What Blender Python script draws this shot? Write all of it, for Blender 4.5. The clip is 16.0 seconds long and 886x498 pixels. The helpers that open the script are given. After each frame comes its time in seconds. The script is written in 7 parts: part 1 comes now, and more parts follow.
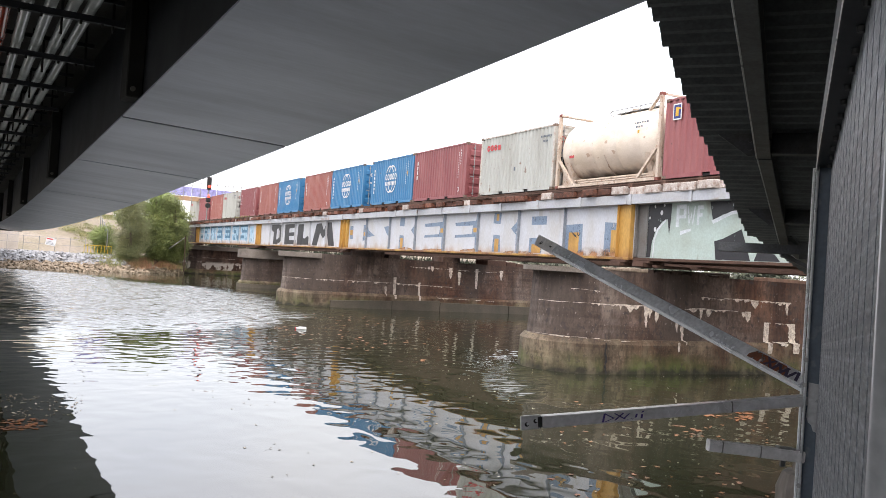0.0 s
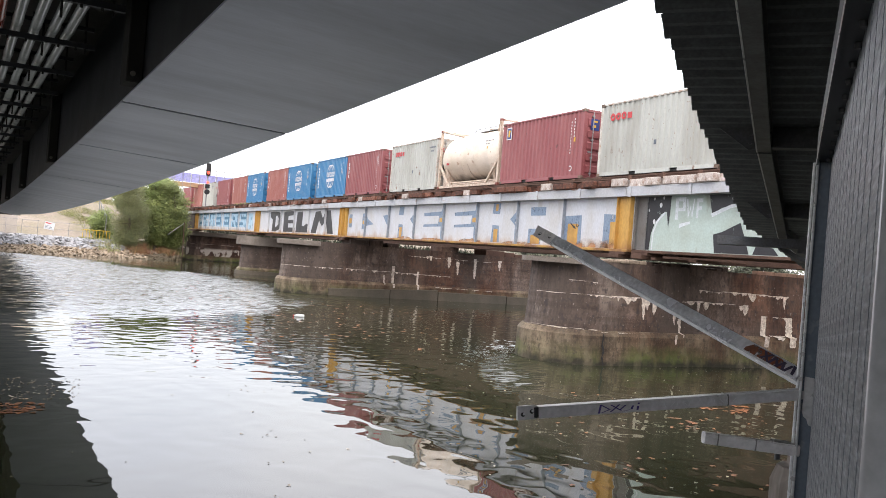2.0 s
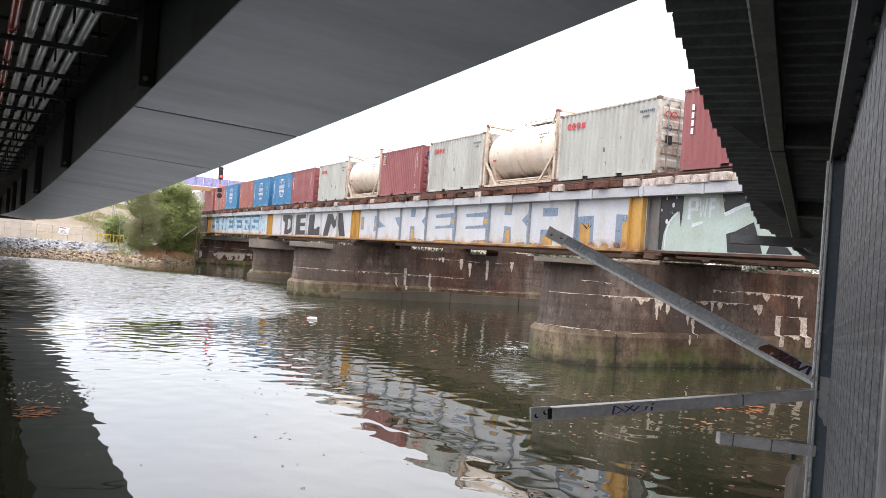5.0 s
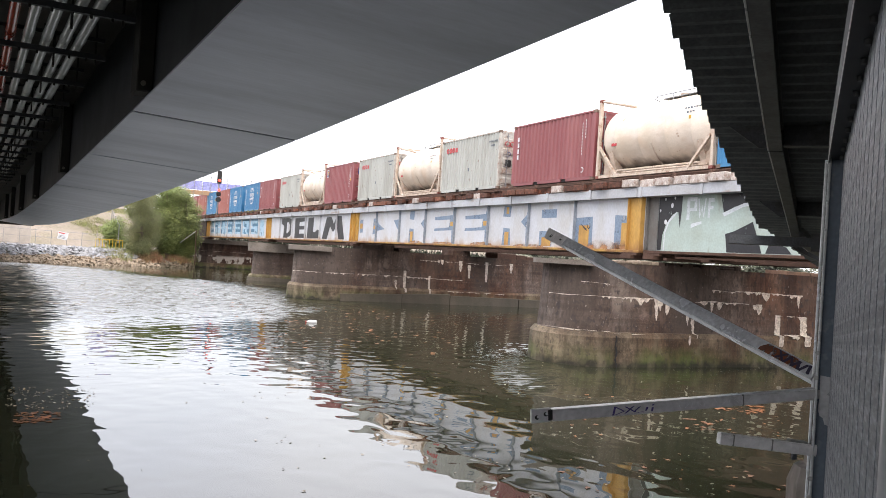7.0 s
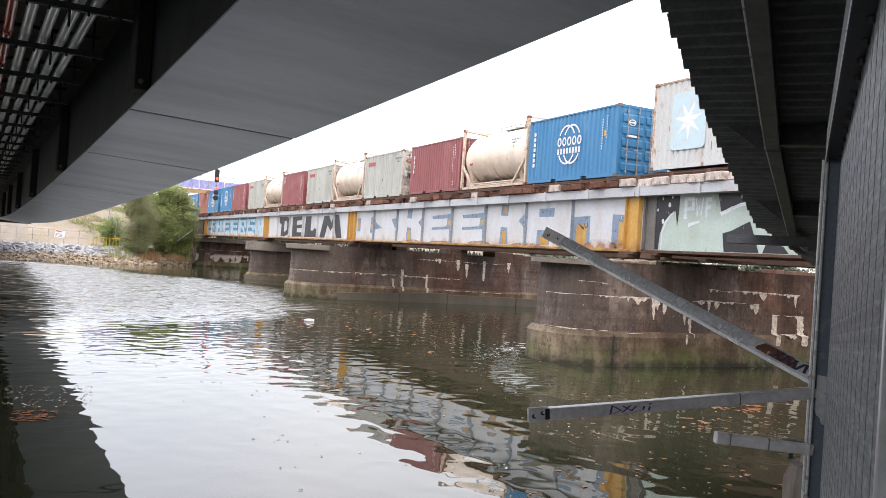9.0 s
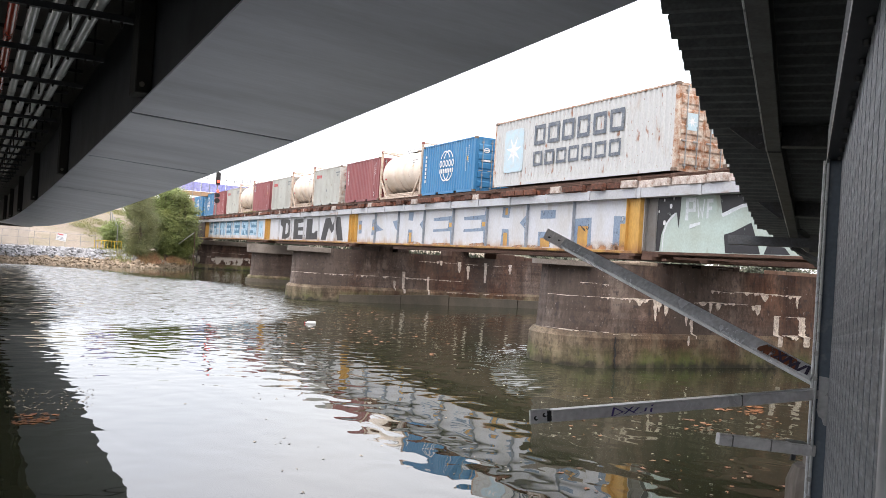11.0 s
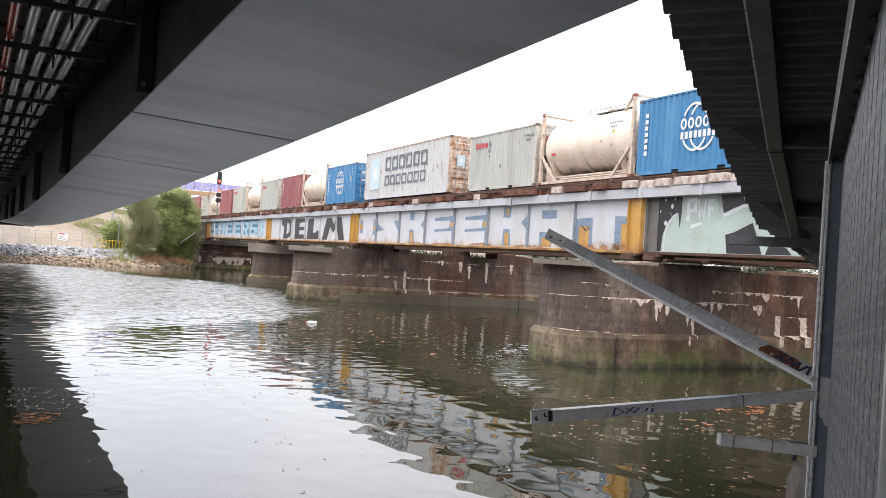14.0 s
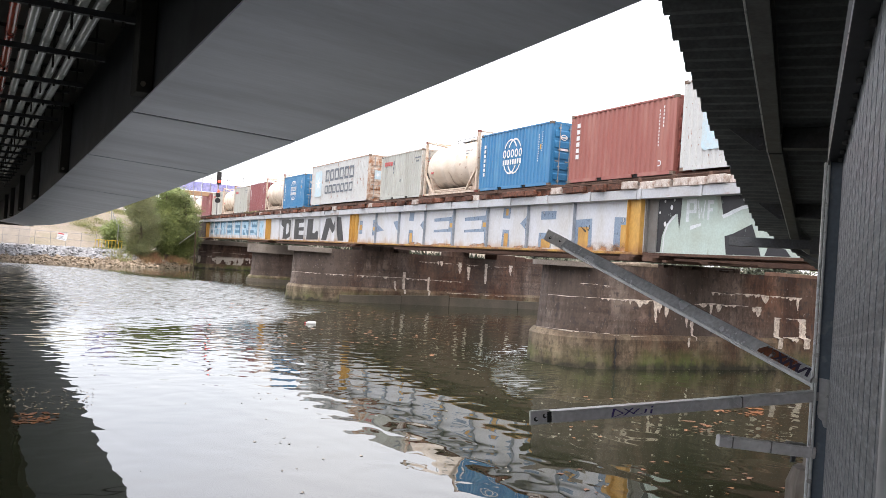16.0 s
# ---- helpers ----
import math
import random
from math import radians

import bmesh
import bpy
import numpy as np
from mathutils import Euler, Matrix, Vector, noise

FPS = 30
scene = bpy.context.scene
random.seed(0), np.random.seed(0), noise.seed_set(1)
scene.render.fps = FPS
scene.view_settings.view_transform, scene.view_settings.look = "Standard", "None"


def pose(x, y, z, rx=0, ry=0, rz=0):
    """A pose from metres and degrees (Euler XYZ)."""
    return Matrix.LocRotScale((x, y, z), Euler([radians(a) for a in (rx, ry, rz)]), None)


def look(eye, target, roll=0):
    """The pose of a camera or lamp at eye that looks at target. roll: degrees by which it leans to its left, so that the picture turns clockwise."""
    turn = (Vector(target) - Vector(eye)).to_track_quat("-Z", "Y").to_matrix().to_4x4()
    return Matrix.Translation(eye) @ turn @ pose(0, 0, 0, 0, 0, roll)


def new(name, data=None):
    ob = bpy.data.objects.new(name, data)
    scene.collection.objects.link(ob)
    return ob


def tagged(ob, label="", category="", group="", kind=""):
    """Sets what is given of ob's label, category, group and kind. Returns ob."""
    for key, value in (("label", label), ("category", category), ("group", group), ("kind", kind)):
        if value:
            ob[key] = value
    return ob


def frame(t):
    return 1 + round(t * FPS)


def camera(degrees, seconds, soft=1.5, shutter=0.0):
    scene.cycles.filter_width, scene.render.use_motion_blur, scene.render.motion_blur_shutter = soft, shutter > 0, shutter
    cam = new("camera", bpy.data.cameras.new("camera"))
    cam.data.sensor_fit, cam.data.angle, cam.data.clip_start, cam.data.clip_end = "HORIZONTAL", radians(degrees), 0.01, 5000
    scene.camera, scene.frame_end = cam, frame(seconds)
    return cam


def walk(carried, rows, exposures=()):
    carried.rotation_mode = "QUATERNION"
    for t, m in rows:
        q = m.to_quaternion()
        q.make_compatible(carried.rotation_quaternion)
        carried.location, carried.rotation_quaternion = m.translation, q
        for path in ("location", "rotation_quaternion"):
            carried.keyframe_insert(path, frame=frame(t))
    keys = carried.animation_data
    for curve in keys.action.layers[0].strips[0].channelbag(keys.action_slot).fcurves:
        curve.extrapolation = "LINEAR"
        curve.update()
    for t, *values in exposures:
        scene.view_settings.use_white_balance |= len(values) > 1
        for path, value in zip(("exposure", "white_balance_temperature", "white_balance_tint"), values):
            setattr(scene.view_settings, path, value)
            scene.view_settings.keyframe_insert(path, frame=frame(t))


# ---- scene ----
cam = camera(56.33, 16.0, soft=0.65)
EZ = 2.348  # height of the eye above the river


def aim(azimuth, elevation, roll):
    a, e = radians(azimuth), radians(elevation)
    way = Vector((math.sin(a) * math.cos(e), math.cos(a) * math.cos(e), math.sin(e)))
    eye = Vector((0, 0, EZ))
    return look(eye, eye + way, roll)


VIEW = [(0.0, 26.829, 1.061, 3.836), (0.5, 26.853, 0.983, 3.946), (1.0, 26.998, 0.278, 4.362), (1.5, 26.952, 0.298, 4.533), (2.0, 26.968, 0.345, 4.608),
        (2.5, 27.18, 0.305, 4.614), (3.0, 26.937, 0.219, 4.617), (3.5, 26.6, 0.24, 4.633), (4.0, 26.379, 0.28, 4.526), (6.5, 26.107, 0.545, 3.757),
        (7.0, 26.177, 0.553, 3.723), (7.5, 26.235, 0.522, 3.774), (8.0, 26.305, 0.479, 3.82), (8.5, 26.352, 0.495, 3.787), (9.0, 26.353, 0.487, 3.825),
        (11.5, 26.232, 0.635, 3.638), (12.0, 26.18, 0.55, 3.697), (12.5, 26.231, 0.584, 3.656), (13.0, 26.173, 0.621, 3.688), (13.5, 26.121, 0.61, 3.709),
        (14.0, 26.174, 0.61, 3.737), (14.5, 26.244, 0.53, 3.818), (15.0, 26.269, 0.576, 3.873), (15.5, 26.273, 0.632, 3.849), (16.0, 26.213, 0.658, 3.859)]
walk(cam, [(t, aim(a, e, r)) for t, a, e, r in VIEW], [(0.0, 0.0), (16.0, 0.0)])

# ---- sky and sun: a bright, closed cloud cover ----
world = bpy.data.worlds.new("sky")
scene.world = world
world.use_nodes = True
wn, wl = world.node_tree.nodes, world.node_tree.links
wn.clear()
sky = wn.new("ShaderNodeTexSky")
sky.sky_type, sky.sun_disc = "NISHITA", False
sky.sun_elevation, sky.sun_rotation = radians(52), radians(200)
sky.dust_density, sky.ozone_density = 4.0, 1.0
sky_light = wn.new("ShaderNodeBackground")
sky_light.inputs["Strength"].default_value = 0.10
wl.new(sky.outputs["Color"], sky_light.inputs["Color"])
cloud_map = wn.new("ShaderNodeTexCoord")
cloud_noise = wn.new("ShaderNodeTexNoise")
cloud_noise.inputs["Scale"].default_value = 2.2
cloud_noise.inputs["Detail"].default_value = 5
wl.new(cloud_map.outputs["Generated"], cloud_noise.inputs["Vector"])
cloud_ramp = wn.new("ShaderNodeValToRGB")
cloud_ramp.color_ramp.elements[0].position, cloud_ramp.color_ramp.elements[0].color = 0.3, (0.835, 0.83, 0.885, 1)
cloud_ramp.color_ramp.elements[1].position, cloud_ramp.color_ramp.elements[1].color = 0.65, (1.0, 0.957, 0.955, 1)
wl.new(cloud_noise.outputs["Fac"], cloud_ramp.inputs["Fac"])
cloud_light = wn.new("ShaderNodeBackground")
wl.new(cloud_ramp.outputs["Color"], cloud_light.inputs["Color"])
# an overcast sky is brighter overhead than low down
sky_up = wn.new("ShaderNodeSeparateXYZ")
wl.new(cloud_map.outputs["Generated"], sky_up.inputs[0])
sky_lift = wn.new("ShaderNodeMapRange")
sky_lift.inputs["From Min"].default_value, sky_lift.inputs["From Max"].default_value = 0.0, 1.0
sky_lift.inputs["To Min"].default_value, sky_lift.inputs["To Max"].default_value = 1.62, 3.12
wl.new(sky_up.outputs["Z"], sky_lift.inputs["Value"])
wl.new(sky_lift.outputs[0], cloud_light.inputs["Strength"])
sky_sum = wn.new("ShaderNodeAddShader")
wl.new(sky_light.outputs[0], sky_sum.inputs[0])
wl.new(cloud_light.outputs[0], sky_sum.inputs[1])
sky_out = wn.new("ShaderNodeOutputWorld")
wl.new(sky_sum.outputs[0], sky_out.inputs["Surface"])

sun_data = bpy.data.lights.new("sun", "SUN")
sun_data.energy, sun_data.angle, sun_data.color = 0.9, radians(18), (1.0, 0.96, 0.9)
sun = new("sun", sun_data)
sun.matrix_world = look((0, 0, 60), (34, 18, 0))


# ---- materials ----
def shade(name, color, rough=0.6, metal=0.0, scale=4.0, vary=0.25, fine=40.0, bump=0.15, bump_size=0.01, second=None, amount=0.5,
          stretch=(1, 1, 1), spec=0.5, random_tint=0.0, where=0.5):
    """A painted, stained or raw surface: a base colour, a second colour in uneven patches, fine grain and relief."""
    m = bpy.data.materials.new(name)
    m.use_nodes = True
    n, l = m.node_tree.nodes, m.node_tree.links
    b = n["Principled BSDF"]
    b.inputs["Metallic"].default_value = metal
    b.inputs["Specular IOR Level"].default_value = spec
    co = n.new("ShaderNodeTexCoord")
    mp = n.new("ShaderNodeMapping")
    mp.inputs["Scale"].default_value = stretch
    l.new(co.outputs["Object"], mp.inputs["Vector"])
    big = n.new("ShaderNodeTexNoise")
    big.inputs["Scale"].default_value, big.inputs["Detail"].default_value, big.inputs["Roughness"].default_value = scale, 6, 0.65
    l.new(mp.outputs[0], big.inputs["Vector"])
    small = n.new("ShaderNodeTexNoise")
    small.inputs["Scale"].default_value, small.inputs["Detail"].default_value = fine, 3
    l.new(mp.outputs[0], small.inputs["Vector"])
    ramp = n.new("ShaderNodeValToRGB")
    e = ramp.color_ramp.elements
    e[0].position, e[1].position = where - 0.12, where + 0.14
    e[0].color = (0, 0, 0, 1)
    e[1].color = (amount, amount, amount, 1)
    l.new(big.outputs["Fac"], ramp.inputs["Fac"])
    mix = n.new("ShaderNodeMix")
    mix.data_type = "RGBA"
    mix.inputs["A"].default_value = (*color, 1)
    mix.inputs["B"].default_value = (*(second or tuple(c * 0.6 for c in color)), 1)
    l.new(ramp.outputs["Color"], mix.inputs["Factor"])
    grain = n.new("ShaderNodeMapRange")
    grain.inputs["From Min"].default_value, grain.inputs["From Max"].default_value = 0.25, 0.75
    grain.inputs["To Min"].default_value, grain.inputs["To Max"].default_value = 1 - vary, 1 + vary
    l.new(small.outputs["Fac"], grain.inputs["Value"])
    tone = n.new("ShaderNodeVectorMath")
    tone.operation = "SCALE"
    l.new(mix.outputs["Result"], tone.inputs[0])
    l.new(grain.outputs[0], tone.inputs["Scale"])
    last = tone.outputs[0]
    if random_tint:
        info = n.new("ShaderNodeObjectInfo")
        rr = n.new("ShaderNodeMapRange")
        rr.inputs["To Min"].default_value, rr.inputs["To Max"].default_value = 1 - random_tint, 1 + random_tint
        l.new(info.outputs["Random"], rr.inputs["Value"])
        t2 = n.new("ShaderNodeVectorMath")
        t2.operation = "SCALE"
        l.new(last, t2.inputs[0])
        l.new(rr.outputs[0], t2.inputs["Scale"])
        last = t2.outputs[0]
    l.new(last, b.inputs["Base Color"])
    rg = n.new("ShaderNodeMapRange")
    rg.inputs["To Min"].default_value, rg.inputs["To Max"].default_value = max(0.02, rough - 0.12), min(1, rough + 0.12)
    l.new(big.outputs["Fac"], rg.inputs["Value"])
    l.new(rg.outputs[0], b.inputs["Roughness"])
    if bump:
        bp = n.new("ShaderNodeBump")
        bp.inputs["Strength"].default_value, bp.inputs["Distance"].default_value = bump, bump_size
        l.new(small.outputs["Fac"], bp.inputs["Height"])
        l.new(bp.outputs[0], b.inputs["Normal"])
    return m


BREEZE = (31.8, 18.6)   # bearing and range of a long ruffled patch off the nose of the near pier


def water_material():
    m = bpy.data.materials.new("river_water")
    m.use_nodes = True
    n, l = m.node_tree.nodes, m.node_tree.links
    b = n["Principled BSDF"]
    b.inputs["Base Color"].default_value = (0.031, 0.034, 0.019, 1)
    b.inputs["Roughness"].default_value = 0.015
    b.inputs["IOR"].default_value = 1.82
    co = n.new("ShaderNodeTexCoord")

    def wave(scale, detail, turn, stretch, seed=0.0, distortion=0.0):
        mp = n.new("ShaderNodeMapping")
        mp.inputs["Rotation"].default_value = (0, 0, radians(turn))
        mp.inputs["Scale"].default_value = (*stretch, 1.0)
        mp.inputs["Location"].default_value = (seed, seed, 0)
        l.new(co.outputs["Object"], mp.inputs["Vector"])
        t = n.new("ShaderNodeTexNoise")
        t.inputs["Scale"].default_value, t.inputs["Detail"].default_value, t.inputs["Distortion"].default_value = scale, detail, distortion
        t.inputs["Roughness"].default_value = 0.45
        l.new(mp.outputs[0], t.inputs["Vector"])
        return t.outputs["Fac"]

    def madd(a, k, c):
        t = n.new("ShaderNodeMath")
        t.operation = "MULTIPLY_ADD"
        for i, v in enumerate((a, k, c)):
            if isinstance(v, (int, float)):
                t.inputs[i].default_value = v
            else:
                l.new(v, t.inputs[i])
        return t.outputs[0]

    ripple = wave(2.4, 0.6, -20, (0.95, 0.75), 0.0, 0.3)
    chop = wave(3.2, 0.4, -16, (0.75, 0.95), 2.0, 0.3)
    swell = wave(0.42, 1.0, -22, (0.6, 0.9), 4.0)
    patch = wave(0.055, 2.0, -10, (0.6, 1.0), 11.0)
    sep = n.new("ShaderNodeSeparateXYZ")
    l.new(co.outputs["Object"], sep.inputs[0])

    def ramp_of(value, a, b, lo, hi):
        r = n.new("ShaderNodeMapRange")
        r.inputs["From Min"].default_value, r.inputs["From Max"].default_value = a, b
        r.inputs["To Min"].default_value, r.inputs["To Max"].default_value = lo, hi
        l.new(value, r.inputs["Value"])
        return r.outputs[0]

    # calm and slick in the lee of the near bank, broken towards the railway bridge
    shore = madd(sep.outputs["X"], 0.9, madd(sep.outputs["Y"], 0.35, madd(patch, 3.0, 0.0)))
    calm = ramp_of(shore, 4.5, 9.5, 0.17, 0.48)
    out = ramp_of(madd(patch, 6.0, sep.outputs["Y"]), 13.0, 20.0, 0.0, 0.46)
    screened = ramp_of(madd(sep.outputs["X"], -1.0, madd(sep.outputs["Y"], 0.55, 0.0)), -4.5, 1.0, 0.50, 1.0)
    h = madd(ripple, calm, madd(swell, 0.45, madd(madd(chop, out, 0.0), screened, 0.0)))
    bp = n.new("ShaderNodeBump")
    bp.inputs["Strength"].default_value, bp.inputs["Distance"].default_value = 1.0, 0.022
    l.new(h, bp.inputs["Height"])
    # wind ruffles the open reach, short of the far bank's lee
    tilt = n.new("ShaderNodeTexNoise")
    tilt.inputs["Scale"].default_value, tilt.inputs["Detail"].default_value = 6.5, 2.0
    gust_map = n.new("ShaderNodeMapping")
    gust_map.inputs["Rotation"].default_value = (0, 0, radians(16))
    gust_map.inputs["Scale"].default_value = (0.35, 1.2, 1.0)
    l.new(co.outputs["Object"], gust_map.inputs["Vector"])
    l.new(gust_map.outputs[0], tilt.inputs["Vector"])
    bank = madd(sep.outputs["X"], -0.4887, madd(sep.outputs["Y"], 0.8726, madd(patch, 13.0, -6.5)))
    open_in = ramp_of(bank, 17.5, 27.0, 0.0, 1.0)
    open_out = ramp_of(madd(sep.outputs["X"], 1.7, bank), 54.0, 60.0, 1.0, 0.0)
    lee = ramp_of(madd(sep.outputs["X"], -1.0, madd(sep.outputs["Y"], 0.42, madd(patch, 6.0, -3.0))), 0.5, 4.0, 0.0, 1.0)
    bs, bc = math.sin(radians(BREEZE[0])), math.cos(radians(BREEZE[0]))
    beside = madd(sep.outputs["X"], bc, madd(sep.outputs["Y"], -bs, madd(patch, 1.6, -0.8)))
    along = madd(sep.outputs["X"], bs, madd(sep.outputs["Y"], bc, -BREEZE[1]))
    spot = n.new("ShaderNodeCombineXYZ")
    l.new(madd(beside, 1.5, 0.0), spot.inputs[0])
    l.new(madd(along, 0.30, 0.0), spot.inputs[1])
    reach = n.new("ShaderNodeVectorMath")
    reach.operation = "LENGTH"
    l.new(spot.outputs[0], reach.inputs[0])
    breeze = ramp_of(reach.outputs["Value"], 0.35, 1.3, 1.9, 0.0)
    gust = madd(madd(open_in, open_out, 0.0), lee, breeze)
    off = n.new("ShaderNodeVectorMath")
    off.operation = "SUBTRACT"
    l.new(tilt.outputs["Color"], off.inputs[0])
    off.inputs[1].default_value = (0.45, 0.62, 0.5)
    flat = n.new("ShaderNodeVectorMath")
    flat.operation = "MULTIPLY"
    l.new(off.outputs[0], flat.inputs[0])
    flat.inputs[1].default_value = (0.8, 1.35, 0.0)
    lift = n.new("ShaderNodeVectorMath")
    lift.operation = "SCALE"
    l.new(flat.outputs[0], lift.inputs[0])
    l.new(gust, lift.inputs["Scale"])
    add = n.new("ShaderNodeVectorMath")
    l.new(bp.outputs[0], add.inputs[0])
    l.new(lift.outputs[0], add.inputs[1])
    unit = n.new("ShaderNodeVectorMath")
    unit.operation = "NORMALIZE"
    l.new(add.outputs[0], unit.inputs[0])
    l.new(unit.outputs[0], b.inputs["Normal"])
    return m


WATER = water_material()
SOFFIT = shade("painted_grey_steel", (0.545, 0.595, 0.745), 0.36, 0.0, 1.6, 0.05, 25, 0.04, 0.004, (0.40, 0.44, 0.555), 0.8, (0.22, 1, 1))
# steel in shade: its darkness is put into this colour
DARKSTEEL = shade("dark_shaded_steel", (0.029, 0.033, 0.042), 0.55, 0.0, 1.5, 0.1, 30, 0.06, 0.004)
# near-black concrete: the shade under the deck is put into its colour
SLAB = shade("shade_darkened_concrete", (0.062, 0.060, 0.058), 0.85, 0, 1.0, 0.15, 30, 0.2, 0.01)
CONDUIT = shade("grey_plastic_conduit", (0.66, 0.70, 0.72), 0.2, 0, 2.0, 0.08, 30, 0.03, 0.003)
CONDUIT_RED = shade("red_plastic_conduit", (0.5, 0.07, 0.045), 0.2, 0, 2.0, 0.08, 30, 0.03, 0.003)


def pier_material(name, base, wash, joints, algae, peel=False):
    """Old river concrete: brown washes, lift joints and, low down, a green tide stain."""
    m = shade(name, base, 0.9, 0, 0.7, 0.32, 24, 0.55, 0.014, wash, 0.9, (1, 1, 0.4))
    n, l = m.node_tree.nodes, m.node_tree.links
    b = n["Principled BSDF"]
    last = b.inputs["Base Color"].links[0].from_socket
    co = n.new("ShaderNodeTexCoord")
    sep = n.new("ShaderNodeSeparateXYZ")
    l.new(co.outputs["Object"], sep.inputs[0])

    def noise_mask(scale, stretch, lo, hi, detail=4, seed=0.0):
        mp = n.new("ShaderNodeMapping")
        mp.inputs["Scale"].default_value = stretch
        mp.inputs["Location"].default_value = (seed, seed * 0.7, seed * 0.3)
        l.new(co.outputs["Object"], mp.inputs["Vector"])
        t = n.new("ShaderNodeTexNoise")
        t.inputs["Scale"].default_value, t.inputs["Detail"].default_value = scale, detail
        l.new(mp.outputs[0], t.inputs["Vector"])
        r = n.new("ShaderNodeMapRange")
        r.inputs["From Min"].default_value, r.inputs["From Max"].default_value = lo, hi
        l.new(t.outputs["Fac"], r.inputs["Value"])
        return r.outputs[0], t.outputs["Fac"]

    def math(op, a, b2, c2=None):
        t = n.new("ShaderNodeMath")
        t.operation, t.use_clamp = op, op == "MULTIPLY"
        for k, v in enumerate((a, b2, c2)):
            if v is None:
                continue
            if isinstance(v, (int, float)):
                t.inputs[k].default_value = v
            else:
                l.new(v, t.inputs[k])
        return t.outputs[0]

    def blend(fac, color, mode="MIX"):
        nonlocal last
        mx = n.new("ShaderNodeMix")
        mx.data_type, mx.blend_type = "RGBA", mode
        l.new(fac, mx.inputs["Factor"])
        l.new(last, mx.inputs["A"])
        mx.inputs["B"].default_value = (*color, 1)
        last = mx.outputs["Result"]

    streak, _ = noise_mask(3.2, (1, 1, 0.10), 0.50, 0.68, 5, 3.0)
    blend(math("MULTIPLY", streak, 0.7), tuple(c * 0.40 for c in base))
    boards, _ = noise_mask(1.0, (0.35, 0.35, 11.0), 0.54, 0.66, 3, 13.0)
    blend(math("MULTIPLY", boards, 0.5), tuple(c * 0.5 for c in base))
    layers, _ = noise_mask(1.5, (0.22, 0.22, 4.0), 0.50, 0.60, 6, 51.0)
    blend(math("MULTIPLY", layers, 0.75), (0.66, 0.60, 0.57), "MULTIPLY")
    scores, _ = noise_mask(15.0, (1, 1, 0.03), 0.55, 0.63, 3, 57.0)
    blend(math("MULTIPLY", scores, 0.5), (0.55, 0.50, 0.50), "MULTIPLY")
    rough_patch, _ = noise_mask(2.1, (1, 1, 0.8), 0.53, 0.66, 9, 17.0)
    blend(math("MULTIPLY", rough_patch, 0.4), tuple(min(1, c * 1.7) for c in base))
    pits, _ = noise_mask(9.0, (1, 1, 0.6), 0.57, 0.66, 6, 21.0)
    blend(math("MULTIPLY", pits, 0.55), tuple(c * 0.28 for c in base))
    grit, _ = noise_mask(34.0, (1, 1, 0.8), 0.53, 0.62, 3, 23.0)
    blend(math("MULTIPLY", grit, 0.28), tuple(c * 0.35 for c in base))
    pale, _ = noise_mask(30.0, (1, 1, 0.7), 0.58, 0.66, 3, 29.0)
    blend(math("MULTIPLY", pale, 0.13), tuple(min(1, c * 1.9) for c in base))
    specks, _ = noise_mask(27.0, (1, 1, 1), 0.60, 0.68, 3, 25.0)
    blend(math("MULTIPLY", specks, 0.15), tuple(min(1, c * 2.2) for c in base))
    warm, _ = noise_mask(0.35, (1, 1, 0.6), 0.43, 0.56, 5, 9.0)
    inner = n.new("ShaderNodeMapRange")
    inner.inputs["From Min"].default_value, inner.inputs["From Max"].default_value = 0.3, 2.6
    inner.inputs["To Min"].default_value, inner.inputs["To Max"].default_value = 0.12, 1.0
    l.new(sep.outputs["X"], inner.inputs["Value"])
    blend(math("MULTIPLY", math("MULTIPLY_ADD", warm, 0.7, 0.25), inner.outputs[0]), (0.84, 0.48, 0.33), "MULTIPLY")
    wash2, _ = noise_mask(0.6, (1, 1, 0.30), 0.485, 0.56, 8, 11.0)
    blend(math("MULTIPLY", wash2, 0.8), (0.46, 0.40, 0.38), "MULTIPLY")
    _, run = noise_mask(2.2, (1, 1, 0.05), 0, 1, 5, 33.0)
    fall = math("SUBTRACT", math("MULTIPLY", math("SUBTRACT", run, 0.44), 7.0), math("SUBTRACT", 2.4, sep.outputs["Z"]))
    soak = n.new("ShaderNodeMapRange")
    soak.inputs["From Min"].default_value, soak.inputs["From Max"].default_value = -0.15, 0.35
    l.new(fall, soak.inputs["Value"])
    blend(math("MULTIPLY", soak.outputs[0], 0.75), (0.42, 0.36, 0.33), "MULTIPLY")
    _, wob = noise_mask(5.0, (1, 1, 1), 0, 1, 3, 5.0)
    for z in joints:
        off = math("MULTIPLY_ADD", wob, 0.10, sep.outputs["Z"])
        d = math("ABSOLUTE", math("SUBTRACT", off, z + 0.05), 0)
        r = n.new("ShaderNodeMapRange")
        r.inputs["From Min"].default_value, r.inputs["From Max"].default_value = 0.006, 0.024
        r.inputs["To Min"].default_value, r.inputs["To Max"].default_value = 1, 0
        l.new(d, r.inputs["Value"])
        gaps, _ = noise_mask(1.3, (1, 1, 0.2), 0.42, 0.56, 3, z)
        blend(math("MULTIPLY", math("MULTIPLY", r.outputs[0], gaps), 0.8), (0.46, 0.40, 0.35))
